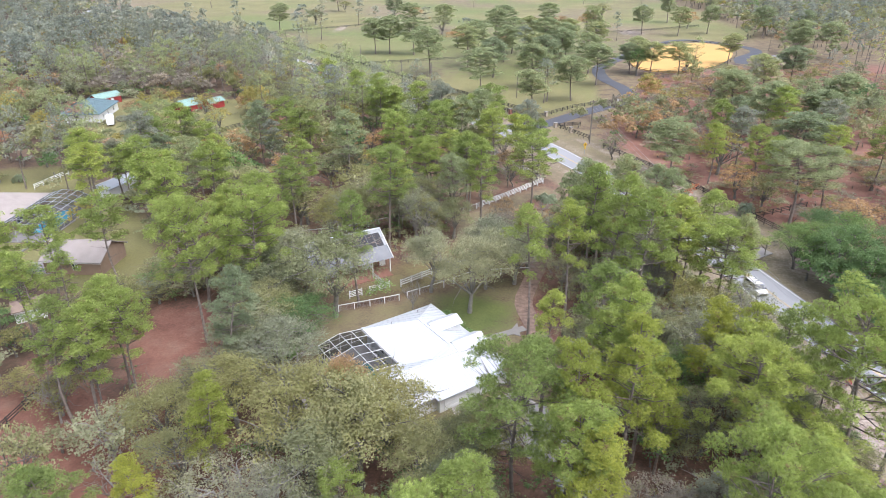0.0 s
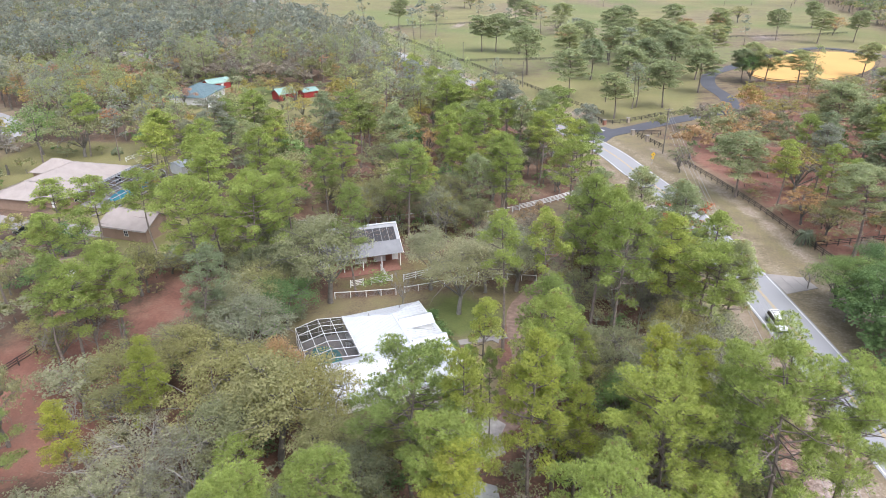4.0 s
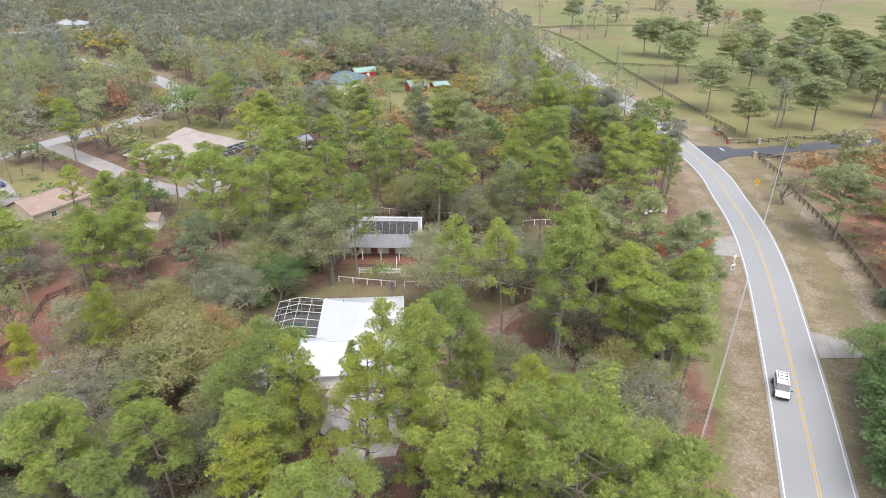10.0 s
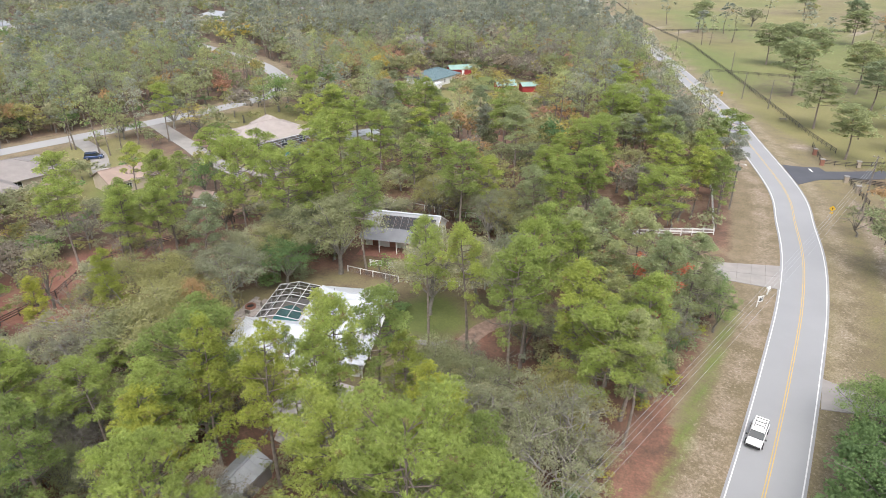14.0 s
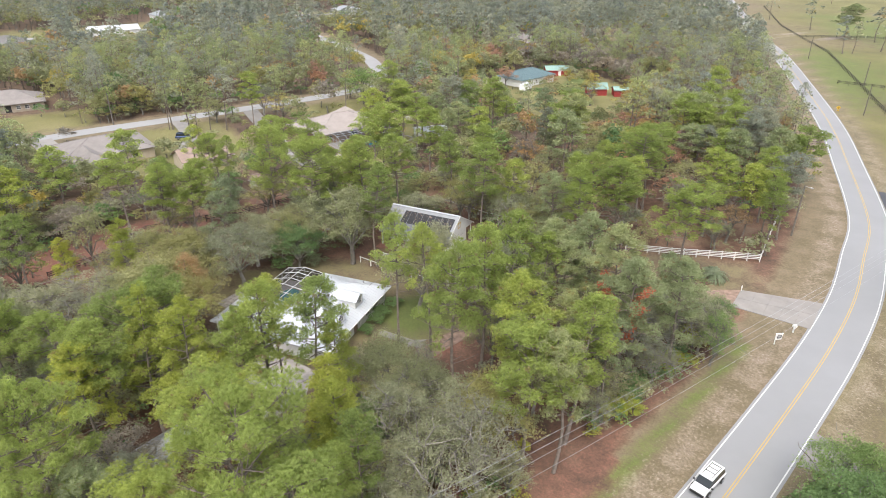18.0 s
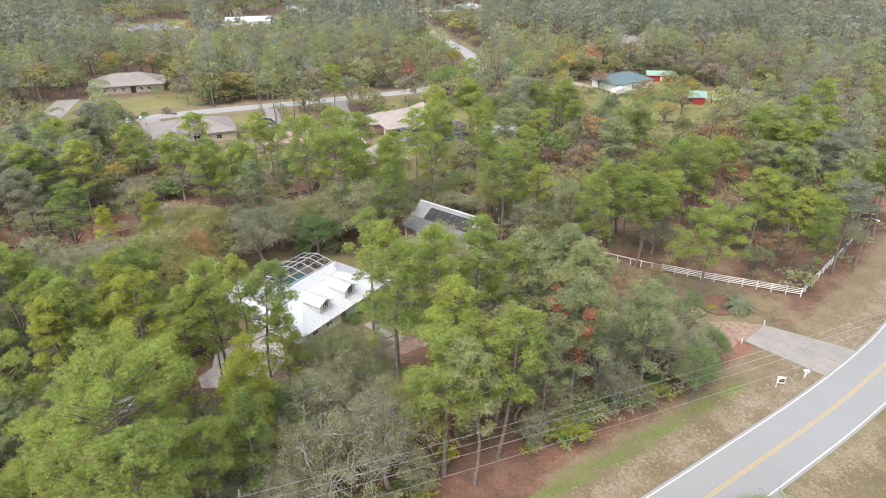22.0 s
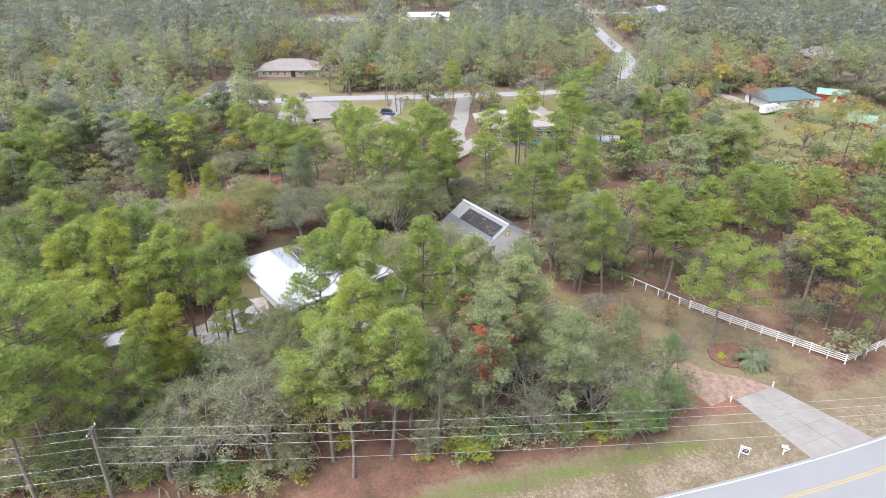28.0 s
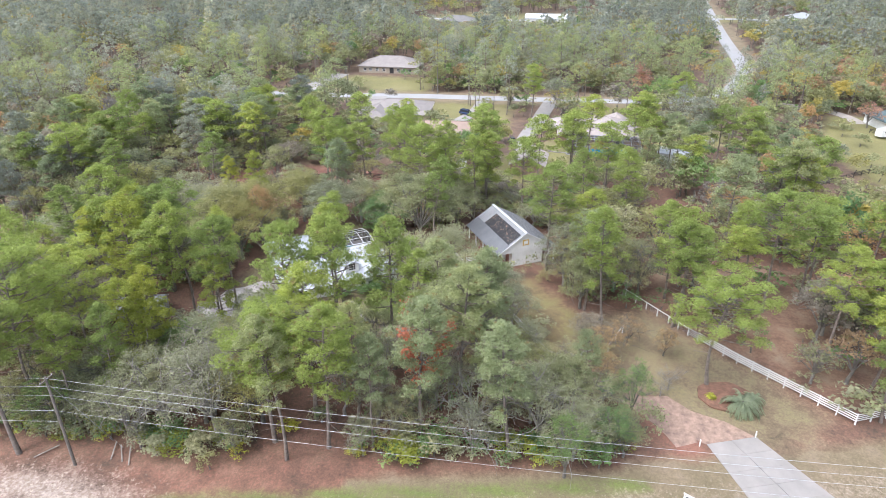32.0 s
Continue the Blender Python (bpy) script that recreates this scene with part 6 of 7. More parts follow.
for x in (-6.8, -3.4, 0, 3.4, 6.8):
    part("post", Solid().box(x - 0.09, x + 0.09, -5.3, -5.12, -0.2, 2.75), WHITE_PAINT, barn)
    part("post", Solid().box(x - 0.09, x + 0.09, 6.0, 6.18, -0.2, 2.7), WHITE_PAINT, barn)
for x in (-5, -1.6, 1.8, 5.2):
    door(barn, x, -2.62, 1.2, 2.1, "-y", BRICK)
part("barn_quilt", Solid().box(7.1, 7.14, -0.6, 0.6, 3.9, 5.0), SIGN_YELLOW, barn, "yellow and white painted square on the gable")
part("barn_quilt_inset", Solid().box(7.14, 7.16, -0.42, 0.42, 4.08, 4.82), WHITE_PAINT, barn)
setting("barn_floor", Solid().slab([(-24, 98.5), (-21, 93.5), (-9, 100.5), (-12, 106)], -0.2, 0.0), BRICK, "reddish dirt floor of the barn", "floor")

# the neighbours
dwelling("garage", -65.5, 105.3, -4, 10.5, 8.2, 2.6, 4.9, TAN_WALL, SHINGLE_PINK, "tan stucco garage with a pinkish shingle gable roof", "garage", "x", (0, 0), 0.5, (("-y", 0.5, 1.0, 1.2), ("+y", 0, 1.0, 1.2)))
dwelling("shed", -65, 87, 30, 4.2, 3.2, 2.1, 3.1, WHITE_PAINT, TILE_ORANGE, "small cream garden shed with a faded red roof", "shed", "x", (0, 0), 0.3, (), (("-y", 0, 1.1, 1.9, WHITE_PAINT),))
ph = dwelling("villa", -97.3, 124, 0, 17, 22, 2.7, 6.2, TAN_WALL, SHINGLE_PINK, "tan stucco villa with a big pinkish shingle hip roof", "house", "y", (1, 1), 0.7, (("-y", -5, 1.4, 1.3), ("-y", 0, 1.4, 1.3), ("+x", -8, 1.6, 1.4), ("+x", 0, 2.2, 2.0), ("+x", 6, 2.2, 2.0)), (("-y", 5, 1.0, 2.1, WHITE_PAINT),))
for x0, x1, y0, y1, top, al in ((-8.5, 2.5, -14.5, -4, 5.2, "y"), (-13, -2, 2, 10, 5.4, "x")):
    walls(ph, x0 + 0.6, x1 - 0.6, y0 + 0.6, y1 - 0.6, 2.66, TAN_WALL)
    part("wing_roof", hip(x0, x1, y0, y1, 2.72, top, al), SHINGLE_PINK, ph)
vc = thing("villa_pool_cage", pose(-88.2, 124.6, 0), "grey-framed screen enclosure with a blue pool", "screen enclosure")
prof = [(0, 2.9), (3.2, 3.9), (6.6, 3.7), (9.4, 2.4), (9.4, 0)]
for y in np.linspace(-9.5, 10, 9):
    s = Solid()
    for (a, za), (b, zb) in zip(prof[:-1], prof[1:]):
        s.beam((a, y, za), (b, y, zb), 0.06, 0.12)
    part("rib", s, CAGE_GREY, vc)
for a, za in prof + [(9.4, 1.1), (1.6, 3.4), (5.0, 3.8), (8, 3.05)]:
    part("purlin", Solid().beam((a, -9.5, max(za, 0.08)), (a, 10, max(za, 0.08)), 0.06, 0.09), CAGE_GREY, vc)
for y in (-9.5, 10):
    for a in (2, 4, 6, 8):
        part("mullion", Solid().beam((a, y, 0), (a, y, 3.05 if a in (2, 8) else 3.7), 0.06), CAGE_GREY, vc)
    part("rail", Solid().beam((0, y, 1.1), (9.4, y, 1.1), 0.06).beam((0, y, 2.4), (9.4, y, 2.4), 0.06), CAGE_GREY, vc)
s = Solid()
for (a, za), (b, zb) in zip(prof[:-1], prof[1:]):
    s.add([(a, -9.48, za), (b, -9.48, zb), (b, 9.98, zb), (a, 9.98, za)], [(0, 1, 2, 3)])
part("screen", s, SCREEN, vc)
part("deck", Solid().box(0.1, 9.6, -9.7, 10.2, -0.2, 0.08), CONCRETE, vc)


def blue_water():
    m, n, l, b = nodes_of("bright_pool_water")
    c = n.new("ShaderNodeTexCoord").outputs["Object"]
    l.new(ramp(n, l, noise_node(n, l, 0.5, 3, 0.5, c), [(0.3, (0.06, 0.38, 0.52)), (0.7, (0.1, 0.5, 0.62))]), b.inputs["Base Color"])
    b.inputs["Roughness"].default_value = 0.05
    bump(n, l, b, noise_node(n, l, 3.0, 3, 0.5, c), 0.15, 0.02)
    return m


part("pool_water", Solid().slab([(5.4 + 2.4 * math.cos(a), 1 + 6.5 * math.sin(a)) for a in np.linspace(0, 2 * math.pi, 24, endpoint=False)], 0, 0.1), blue_water(), vc)
setting("villa_bed_edge", ribbon(spline([(-81, 110), (-79.5, 118), (-78.5, 128), (-78, 136), (-80, 138.5), (-83, 138)], 1.5), 0.25, -0.25, -0.1, 0.15), CONCRETE, "pale curved concrete edging of a planted bed", "edging")
dwelling("cream_garage", -90, 80.5, 93, 12.5, 9, 2.8, 5.0, CREAM, TILE_ORANGE, "cream stucco garage with a faded terracotta roof", "garage", "x", (0, 0), 0.5, (("+x", -2, 1.0, 1.2), ("-y", -2, 1.2, 1.2), ("-y", 3, 1.2, 1.2)))
ch = dwelling("cream_villa", -112, 60, 4, 17, 22, 2.8, 5.8, CREAM, SHINGLE_BROWN, "cream stucco villa with a brown shingle hip roof", "house", "y", (1, 1), 0.7, (("+x", -7, 1.6, 1.3), ("+x", 0, 2.0, 2.0), ("+x", 6, 1.6, 1.3), ("-y", 0, 1.6, 1.3)))
walls(ch, 4, 14.4, -8.4, -1.6, 2.7, CREAM)
part("wing_roof", hip(3.4, 15, -9, -1, 2.76, 4.9, "x", (0, 1)), SHINGLE_BROWN, ch)
dwelling("stone_villa", -189.5, 40, -2, 15.5, 25.5, 2.8, 6.2, STONE_WALL, SHINGLE_BROWN, "beige stucco villa with a wide brown shingle hip roof", "house", "y", (1, 1), 0.7, tuple(("+x", o, 1.3, 1.3) for o in (-10, -7.5, -4.5, -1.5, 5, 7.5, 10)), (("+x", 2, 1.8, 2.3, BLACK),))
dwelling("teal_villa", -122, 219.5, 8, 13, 19.5, 2.9, 5.7, WHITE_PAINT, TEAL_METAL, "white house with a teal metal hip roof", "house", "y", (1, 1), 0.6, (("+x", -6, 0.9, 1.3), ("+x", -1, 0.9, 1.3), ("+x", 5, 1.4, 1.3)), (), True)
dwelling("red_shed", -126, 240, 60, 9.5, 5, 2.6, 4.0, RED_WOOD, GREEN_METAL, "barn-red shed with a pale green metal roof", "shed", "x", (0, 0), 0.4, (), (("-y", 1, 1.2, 2.0, WHITE_PAINT),), True)
dwelling("red_stable", -90.5, 227, 55, 7, 5.5, 2.6, 4.2, RED_WOOD, GREEN_METAL, "barn-red stable with a pale green roof", "stable", "x", (0, 0), 0.5, (), (("-y", -1.5, 1.2, 2.0, BLACK), ("+x", 0, 1.4, 2.0, BLACK)), True)
dwelling("red_lean_to", -83.5, 233, 55, 6, 4.5, 2.4, 3.4, RED_WOOD, GREEN_METAL, "barn-red lean-to under a pale green roof", "stable", "x", (0, 0), 0.4)
dwelling("old_villa", -197, 279, 20, 22, 13, 3, 6.6, STONE_WALL, SHINGLE_BROWN, "weathered villa with a brown roof among bare trees", "house", "x", (1, 1), 0.6, (("-y", -6, 1.4, 1.3), ("-y", 4, 1.4, 1.3)))
dwelling("brick_annex", -166, 255, 20, 8, 5, 2.6, 3.6, TAN_WALL, SHINGLE_PINK, "low tan annex with a pinkish roof", "annex")
dwelling("white_hall", -361, 105, -3, 14, 27, 4, 6.2, WHITE_PAINT, WHITE_METAL, "long white metal hall in a clearing", "hall", "y", (0, 0), 0.6, (("+x", -8, 2, 1.6), ("+x", 0, 2, 1.6), ("+x", 8, 2, 1.6)))
dwelling("grey_villa", -348, 47, -3, 15, 24, 2.8, 6, STONE_WALL, SHINGLE_GREY, "distant house with a grey shingle roof", "house", "y", (1, 1), 0.7)
dwelling("white_bungalow", -111, 5, 10, 12, 9, 2.8, 4.6, WHITE_PAINT, SHED_METAL, "small white bungalow with a pale metal roof", "house", "y", (1, 1), 0.5)
dwelling("grey_bungalow", -114, -38, 10, 12, 10, 2.8, 4.8, STONE_WALL, SHINGLE_GREY, "grey-roofed bungalow among the trees", "house", "y", (1, 1), 0.5)
dwelling("tin_shed", 14.4, 47.3, 108, 7.0, 3.5, 2.1, 3.0, SHED_METAL, SHED_METAL, "small corrugated tin shed under pines", "shed", "x", (0, 0), 0.2, (), (), True)
dwelling("white_canopy", -78, 143.8, 72, 9, 5, 2.3, 3.2, WHITE_PAINT, WHITE_METAL, "white canopy shelter among the trees", "canopy", "x", (0, 0), 0.3)
for x, y, w, d, t in ((-397, 277, 22, 14, 15), (-310, 398, 22, 12, 40), (-281, 362, 16, 10, 20), (-295, 572, 18, 12, 20), (-440, 150, 16, 12, 5)):
    dwelling("woodland_house", x, y, t, w, d, 2.8, 5.4, WHITE_PAINT, SHED_METAL, "pale-roofed house hidden in distant woods", "house")

dwelling("pavilion", 158, 316, 30, 12, 8, 3.0, 5.0, STONE_WALL, SHINGLE_GREY, "open-sided grey-roofed pavilion beside the arena", "pavilion")

# ---- fences ----
POST = {}


def fence(name, pts, gap, height, rails, size, mat, label, tops=False):
    """A board fence: single posts and rails from post to post."""
    ob = thing(name, pose(pts[0][0], pts[0][1], 0), label, "fence")
    key = (mat.name, height, size)
    if key not in POST:
        s = Solid().box(-size / 2, size / 2, -size / 2, size / 2, -0.4, height)
        if tops:
            s.add([(-size * 0.7, -size * 0.7, height), (size * 0.7, -size * 0.7, height), (size * 0.7, size * 0.7, height), (-size * 0.7, size * 0.7, height), (0, 0, height + size * 0.6)], [(0, 1, 4), (1, 2, 4), (2, 3, 4), (3, 0, 4), (3, 2, 1, 0)])
        POST[key] = s.mesh("post", mat), Solid().box(0, 1, -0.02, 0.02, -0.07, 0.07).mesh("rail", mat)
    post, rail = POST[key]
    for (ax, ay), (bx, by) in zip(pts[:-1], pts[1:]):
        L = math.hypot(bx - ax, by - ay)
        n = max(1, round(L / gap))
        turn = math.degrees(math.atan2(by - ay, bx - ax))
        for i in range(n + 1):
            x, y = ax + (bx - ax) * i / n - pts[0][0], ay + (by - ay) * i / n - pts[0][1]
            if i < n or (bx, by) == pts[-1]:
                part("post", post, None, ob, "", pose(x, y, 0, 0, 0, turn))
            if i < n:
                for z in rails:
                    r = part("rail", rail, None, ob, "", pose(x, y, z, 0, 0, turn))
                    r.scale = (L / n, 1, 1)
    return ob




def wire_netting(ob, pts, height):
    s = Solid()
    for (ax, ay), (bx, by) in zip(pts[:-1], pts[1:]):
        for z in np.linspace(0.1, height, 6):
            s.beam((ax - pts[0][0], ay - pts[0][1], z), (bx - pts[0][0], by - pts[0][1], z), 0.012)
    part("netting", s, WIRE, ob, "thin wire netting")


for pts in ([(-16.8, 88), (-12, 89.7), (-7.4, 91.5)], [(-6.1, 92.3), (-0.1, 96), (5.1, 99.9), (10, 100.6), (15, 101)], [(-39, 112.8), (-31.9, 116.7), (-20, 120), (-11.5, 124.6)], [(-3.3, 124), (4.2, 129.8), (7.2, 132.2)]):
    f = fence("rail_fence", pts, 2.4, 1.15, (1.08,), 0.13, WHITE_PAINT, "white post and rail fence with wire netting", True)
    wire_netting(f, pts, 1.0)
for pts in ([(-15.6, 92.2), (-13.7, 93.3)], [(-12.5, 93.9), (-9.3, 95.8)], [(-10.4, 96.2), (-12.4, 99.2)]):
    fence("gate_panel", pts, 2.4, 1.3, (0.25, 0.55, 0.85, 1.15), 0.13, WHITE_PAINT, "white painted board gate panel by the barn", True)
fence("board_fence", [(-7.4, 96.2), (-2.2, 100.6), (5, 104.5), (12.8, 109.3), (16.2, 111.2)], 2.4, 1.3, (0.35, 0.75, 1.15), 0.13, WHITE_PAINT, "white three-board fence along the paddock lane", True)
fence("board_fence", [(16.2, 111.2), (17.5, 114), (13.4, 120), (8, 122.5)], 2.4, 1.2, (1.1,), 0.13, WHITE_PAINT, "white single-rail paddock fence", True)
fence("board_fence", [(8.6, 133.4), (13.4, 137.8), (24.3, 149.2)], 2.4, 1.4, (0.3, 0.62, 0.94, 1.26), 0.14, WHITE_PAINT, "white four-board fence towards the road", True)
fence("board_fence", [(24.3, 149.2), (19.6, 160), (14.2, 172.7), (9, 183)], 2.4, 1.4, (0.3, 0.62, 0.94, 1.26), 0.14, WHITE_PAINT, "white four-board fence along the road verge", True)
fence("metal_gate", [(7.3, 132.3), (8.5, 133.3)], 3, 1.3, (0.2, 0.5, 0.8, 1.1), 0.1, SHED_METAL, "galvanised farm gate in the white fence")
for pts in ([(-90, 395), (-39, 322), (-8, 276.5), (16, 241), (27, 226.5)], [(35, 217.5), (46, 228.5), (60.4, 237)]):
    fence("paddock_fence", pts, 3.0, 1.35, (0.4, 0.8, 1.2), 0.15, BLACK_FENCE, "dark board fence round the park fields")
for pts in ([(20.5, 228.5), (23.3, 221.7), (27.5, 213)], [(27.5, 213), (34.6, 216.4)], [(36, 202), (39.2, 196.4), (43.5, 188)], [(36, 202.4), (44, 204)], [(45.8, 179), (53.7, 161), (60, 144), (65, 127), (68.5, 116)], [(66, 126), (80, 132)]):
    fence("paddock_fence", pts, 2.4, 1.3, (0.4, 0.8, 1.15), 0.14, BLACK_FENCE, "dark board fence beside the road")
for pts in ([(-42, 40), (-45, 49), (-53.5, 58.5), (-51.5, 76), (-51.8, 86), (-53.7, 93), (-50.4, 93)], [(-57, 20), (-53.3, 37.7)], [(-43.5, 23), (-36.8, 39.5)], [(-47.8, 93.6), (-45.7, 106.8), (-45.4, 111.2)], [(-114.2, 205.7), (-106.4, 211.3), (-98, 215.3), (-95.6, 218.1), (-89, 221.2)], [(-81.2, 204.9), (-84, 212), (-90, 220)], [(-168, 220), (-162.7, 241), (-153, 251.5), (-140, 270), (-112, 275)], [(-60, 170), (-75, 190), (-66, 205)], [(-98.7, 146), (-96.3, 157)]):
    fence("yard_fence", pts, 3.0, 1.25, (0.35, 0.75, 1.1), 0.13, WHITE_PAINT if pts[0][0] == -98.7 else BLACK_FENCE, "white board fence in a back yard" if pts[0][0] == -98.7 else "dark weathered board fence between the lots")
for pts in ([(-48.5, 322), (-17.6, 331.8), (8, 340)], [(-129, 438), (-107, 463), (-76, 483.5), (-38, 518)], [(-90, 395), (-129, 438), (-162, 476), (-244, 590)], [(98, 443.5), (138, 457.5), (182, 481.5)]):
    fence("paddock_fence", pts, 4.0, 1.3, (0.45, 0.85, 1.2), 0.14, BLACK_FENCE, "dark board fence across the park fields")
ring = [(126 + 32 * math.cos(a) + 17 * math.sin(a), 348 + 10 * math.cos(a) + 49 * math.sin(a)) for a in np.linspace(0, 2 * math.pi, 33)]
fence("arena_fence", ring, 8, 1.3, (0.6, 1.2), 0.12, BLACK_FENCE, "low dark fence round the riding arena")


def pillar(x, y):
    p = thing("gate_pillar", pose(x, y, 0, 0, 0, 30), "stone gate pillar with a pale cap", "pillar", "gate pillars")
    part("shaft", Solid().box(-0.45, 0.45, -0.45, 0.45, -0.3, 1.5), BRICK if x < 30 else STONE_WALL, p)
    part("cap", Solid().box(-0.56, 0.56, -0.56, 0.56, 1.5, 1.66), CONCRETE, p)


for x, y in ((27.3, 212.4), (34.8, 217), (23.1, 221.2), (35.6, 201.6), (39.5, 196)):
    pillar(x, y)


# ---- poles and wires ----
def pole(x, y, h, lean, label, arms=1):
    p = thing("utility_pole", pose(x, y, 0, lean[0], lean[1], 0), label, "utility pole", "utility poles")
    part("shaft", Solid().tube([(0, 0, -0.5), (0, 0, h)], [0.2, 0.14], 8), GREY_WOOD, p)
    for k in range(arms):
        part("crossarm", Solid().box(-0.95, 0.95, -0.06, 0.06, h - 0.45 - k * 0.9, h - 0.32 - k * 0.9), GREY_WOOD, p)
        for xx in (-0.85, 0, 0.85):
            part("insulator", Solid().tube([(xx, 0, h - 0.32 - k * 0.9), (xx, 0, h - 0.14 - k * 0.9)], [0.05, 0.03], 6), ALUMINIUM, p)
    return p


pole(45.6, 58, 12.3, (0, 0), "grey wooden utility pole with guy wires", 1)
pole(43.0, 184.5, 12.4, (0, 0), "dark wooden utility pole at the park entrance", 1)
pole(21.2, 165.4, 10.2, (-4, -1), "leaning pale pole with a street lamp", 0)
pole(49.5, -20, 12.3, (0, 0), "grey wooden utility pole by the road", 1)
pole(-146, 33, 9, (0, 0), "pale street light pole on the residential street", 0)
pole(-145.5, 68, 10, (0, 0), "wooden utility pole on the residential street", 1)
pole(-5, 268, 10, (0, 0), "thin wooden pole beside the road", 0)
pole(28, 247, 8, (0, 0), "park lamp post in the field", 0)
pole(-41, 328, 9, (0, 0), "slim park lamp post beside a fence", 0)
pole(-87, 371, 10, (0, 0), "slim park lamp post beside the road", 0)
pole(-17.7, 278, 9.5, (0, 0), "dark wooden pole beside the paddock fence", 0)
for a, b, dz, dx in ((0, 1, 12.2, 0.1), (0, 1, 11.1, 0.1), (0, 1, 9.9, 0.1), (0, 1, 7.8, 0.1), (2, 0, 12.2, 0.1), (2, 0, 11.1, 0.1), (2, 0, 9.9, 0.1), (2, 0, 7.8, 0.1), (2, 0, 6.3, 0.1)):
    ends = ((45.6, 58), (43, 184.5), (49.5, -20))
    A, B = Vector((ends[a][0] + dx, ends[a][1], dz)), Vector((ends[b][0] + dx, ends[b][1], dz))
    pts = [A + (B - A) * t - Vector((0, 0, 1.6 * 4 * t * (1 - t))) for t in np.linspace(0, 1, 17)]
    tagged(new("overhead_wire", Solid().tube(pts, [0.018] * 17, 4).mesh("overhead_wire", WIRE)), "thin grey overhead wire strung between poles", "wire")
for dx, dy in ((-3.2, 4.0), (-4.0, 2.2)):
    tagged(new("guy_wire", Solid().tube([(45.6, 58, 11.5), (45.6 + dx, 58 + dy, 0)], [0.012, 0.012], 4).mesh("guy_wire", WIRE)), "steel guy wire from the pole to the ground", "wire")
lamp = thing("street_lamp", pose(21.1, 166.1, 10.0, 0, 0, -20), "small lamp head on a short arm", "street lamp")
part("arm", Solid().beam((0, 0, 0), (1.4, 0, 0.25), 0.06), ALUMINIUM, lamp)
part("lamp_head", Solid().box(1.3, 1.9, -0.14, 0.14, 0.18, 0.32), ALUMINIUM, lamp)

# ---- road furniture ----
def warning_sign(x, y, turn):
    s = thing("warning_sign", pose(x, y, 0, 0, 0, turn), "yellow diamond road sign on a metal post", "road sign", "road signs")
    part("post", Solid().box(-0.04, 0.04, -0.04, 0.04, -0.3, 2.6), SHED_METAL, s)
    part("panel", Solid().box(-0.46, 0.46, -0.07, -0.045, -0.46, 0.46, pose(0, 0, 2.5, 0, 45, 0)), SIGN_YELLOW, s)
    part("symbol", Solid().box(-0.06, 0.06, -0.085, -0.075, 2.2, 2.75).box(0.06, 0.26, -0.085, -0.075, 2.55, 2.66), BLACK, s)
    part("plate", Solid().box(-0.3, 0.3, -0.07, -0.045, 1.35, 1.75), SIGN_YELLOW, s)


warning_sign(39.3, 173.5, 20)
warning_sign(-22.6, 270, 35)
board = thing("sale_sign", pose(41.2, 126.3, 0, 0, 0, 60), "white post sign with a dark hanging board on the verge", "sign")
part("post", Solid().box(-0.55, -0.45, -0.05, 0.05, -0.3, 1.85), WHITE_PAINT, board)
part("arm", Solid().box(-0.6, 0.55, -0.05, 0.05, 1.7, 1.8), WHITE_PAINT, board)
part("panel", Solid().box(-0.4, 0.45, -0.02, 0.02, 0.75, 1.6), WHITE_PAINT, board)
part("dark_panel", Solid().box(-0.3, 0.36, -0.035, 0.035, 0.95, 1.5), BLACK, board)
part("text_bar", Solid().box(-0.24, 0.3, -0.04, 0.04, 1.3, 1.36).box(-0.18, 0.22, -0.04, 0.04, 1.16, 1.2), WHITE_PAINT, board)
mail = thing("mailbox", pose(40.8, 131.2, 0, 0, 0, 70), "white mailbox on a sloping white post", "mailbox")
part("post", Solid().box(-0.08, 0.08, -0.08, 0.08, -0.3, 1.0), WHITE_PAINT, mail)
part("box", Solid().tube([(-0.32, 0, 1.16), (0.32, 0, 1.16)], [0.19, 0.19], 10), WHITE_PAINT, mail)
part("brace", Solid().beam((0, 0, 0.4), (0.6, 0, 1.0), 0.09), WHITE_PAINT, mail)
for x, y in ((28.9, 136.3), (31.4, 129.4)):
    st = thing("marker_post", pose(x, y, 0), "short white marker post beside the driveway", "marker post", "marker posts")
    part("stake", Solid().box(-0.06, 0.06, -0.06, 0.06, -0.2, 0.9), WHITE_PAINT, st)
for i, (x, y, a) in enumerate(((43.0, 61.2, 20), (43.3, 62.4, 35), (43.6, 63.6, 28), (44.4, 53.5, -40))):
    p = thing("lumber_plank", pose(x, y, 0.02, 0, 4, a), "pale loose plank lying on the verge", "plank", "loose planks")
    part("board", Solid().box(-1.4, 1.4, -0.07, 0.07, 0, 0.06), PALEBARK, p)
tent = thing("red_canopy", pose(52.9, 68, 0), "bright red yard sign on a wire frame on the verge", "yard sign")
part("panel", Solid().box(-0.5, 0.5, -0.02, 0.02, 0.4, 1.2, pose(0, 0, 0, -25, 0, 20)), RED_WOOD, tent)
part("stake", Solid().box(-0.4, -0.36, -0.02, 0.02, -0.2, 0.5).box(0.36, 0.4, -0.02, 0.02, -0.2, 0.5), WIRE, tent)
bench = thing("picnic_table", pose(4.4, 254.1, 0, 0, 0, 30), "weathered picnic table on bare sandy ground", "picnic table")
part("tabletop", Solid().box(-1.1, 1.1, -0.4, 0.4, 0.72, 0.78), GREY_WOOD, bench)
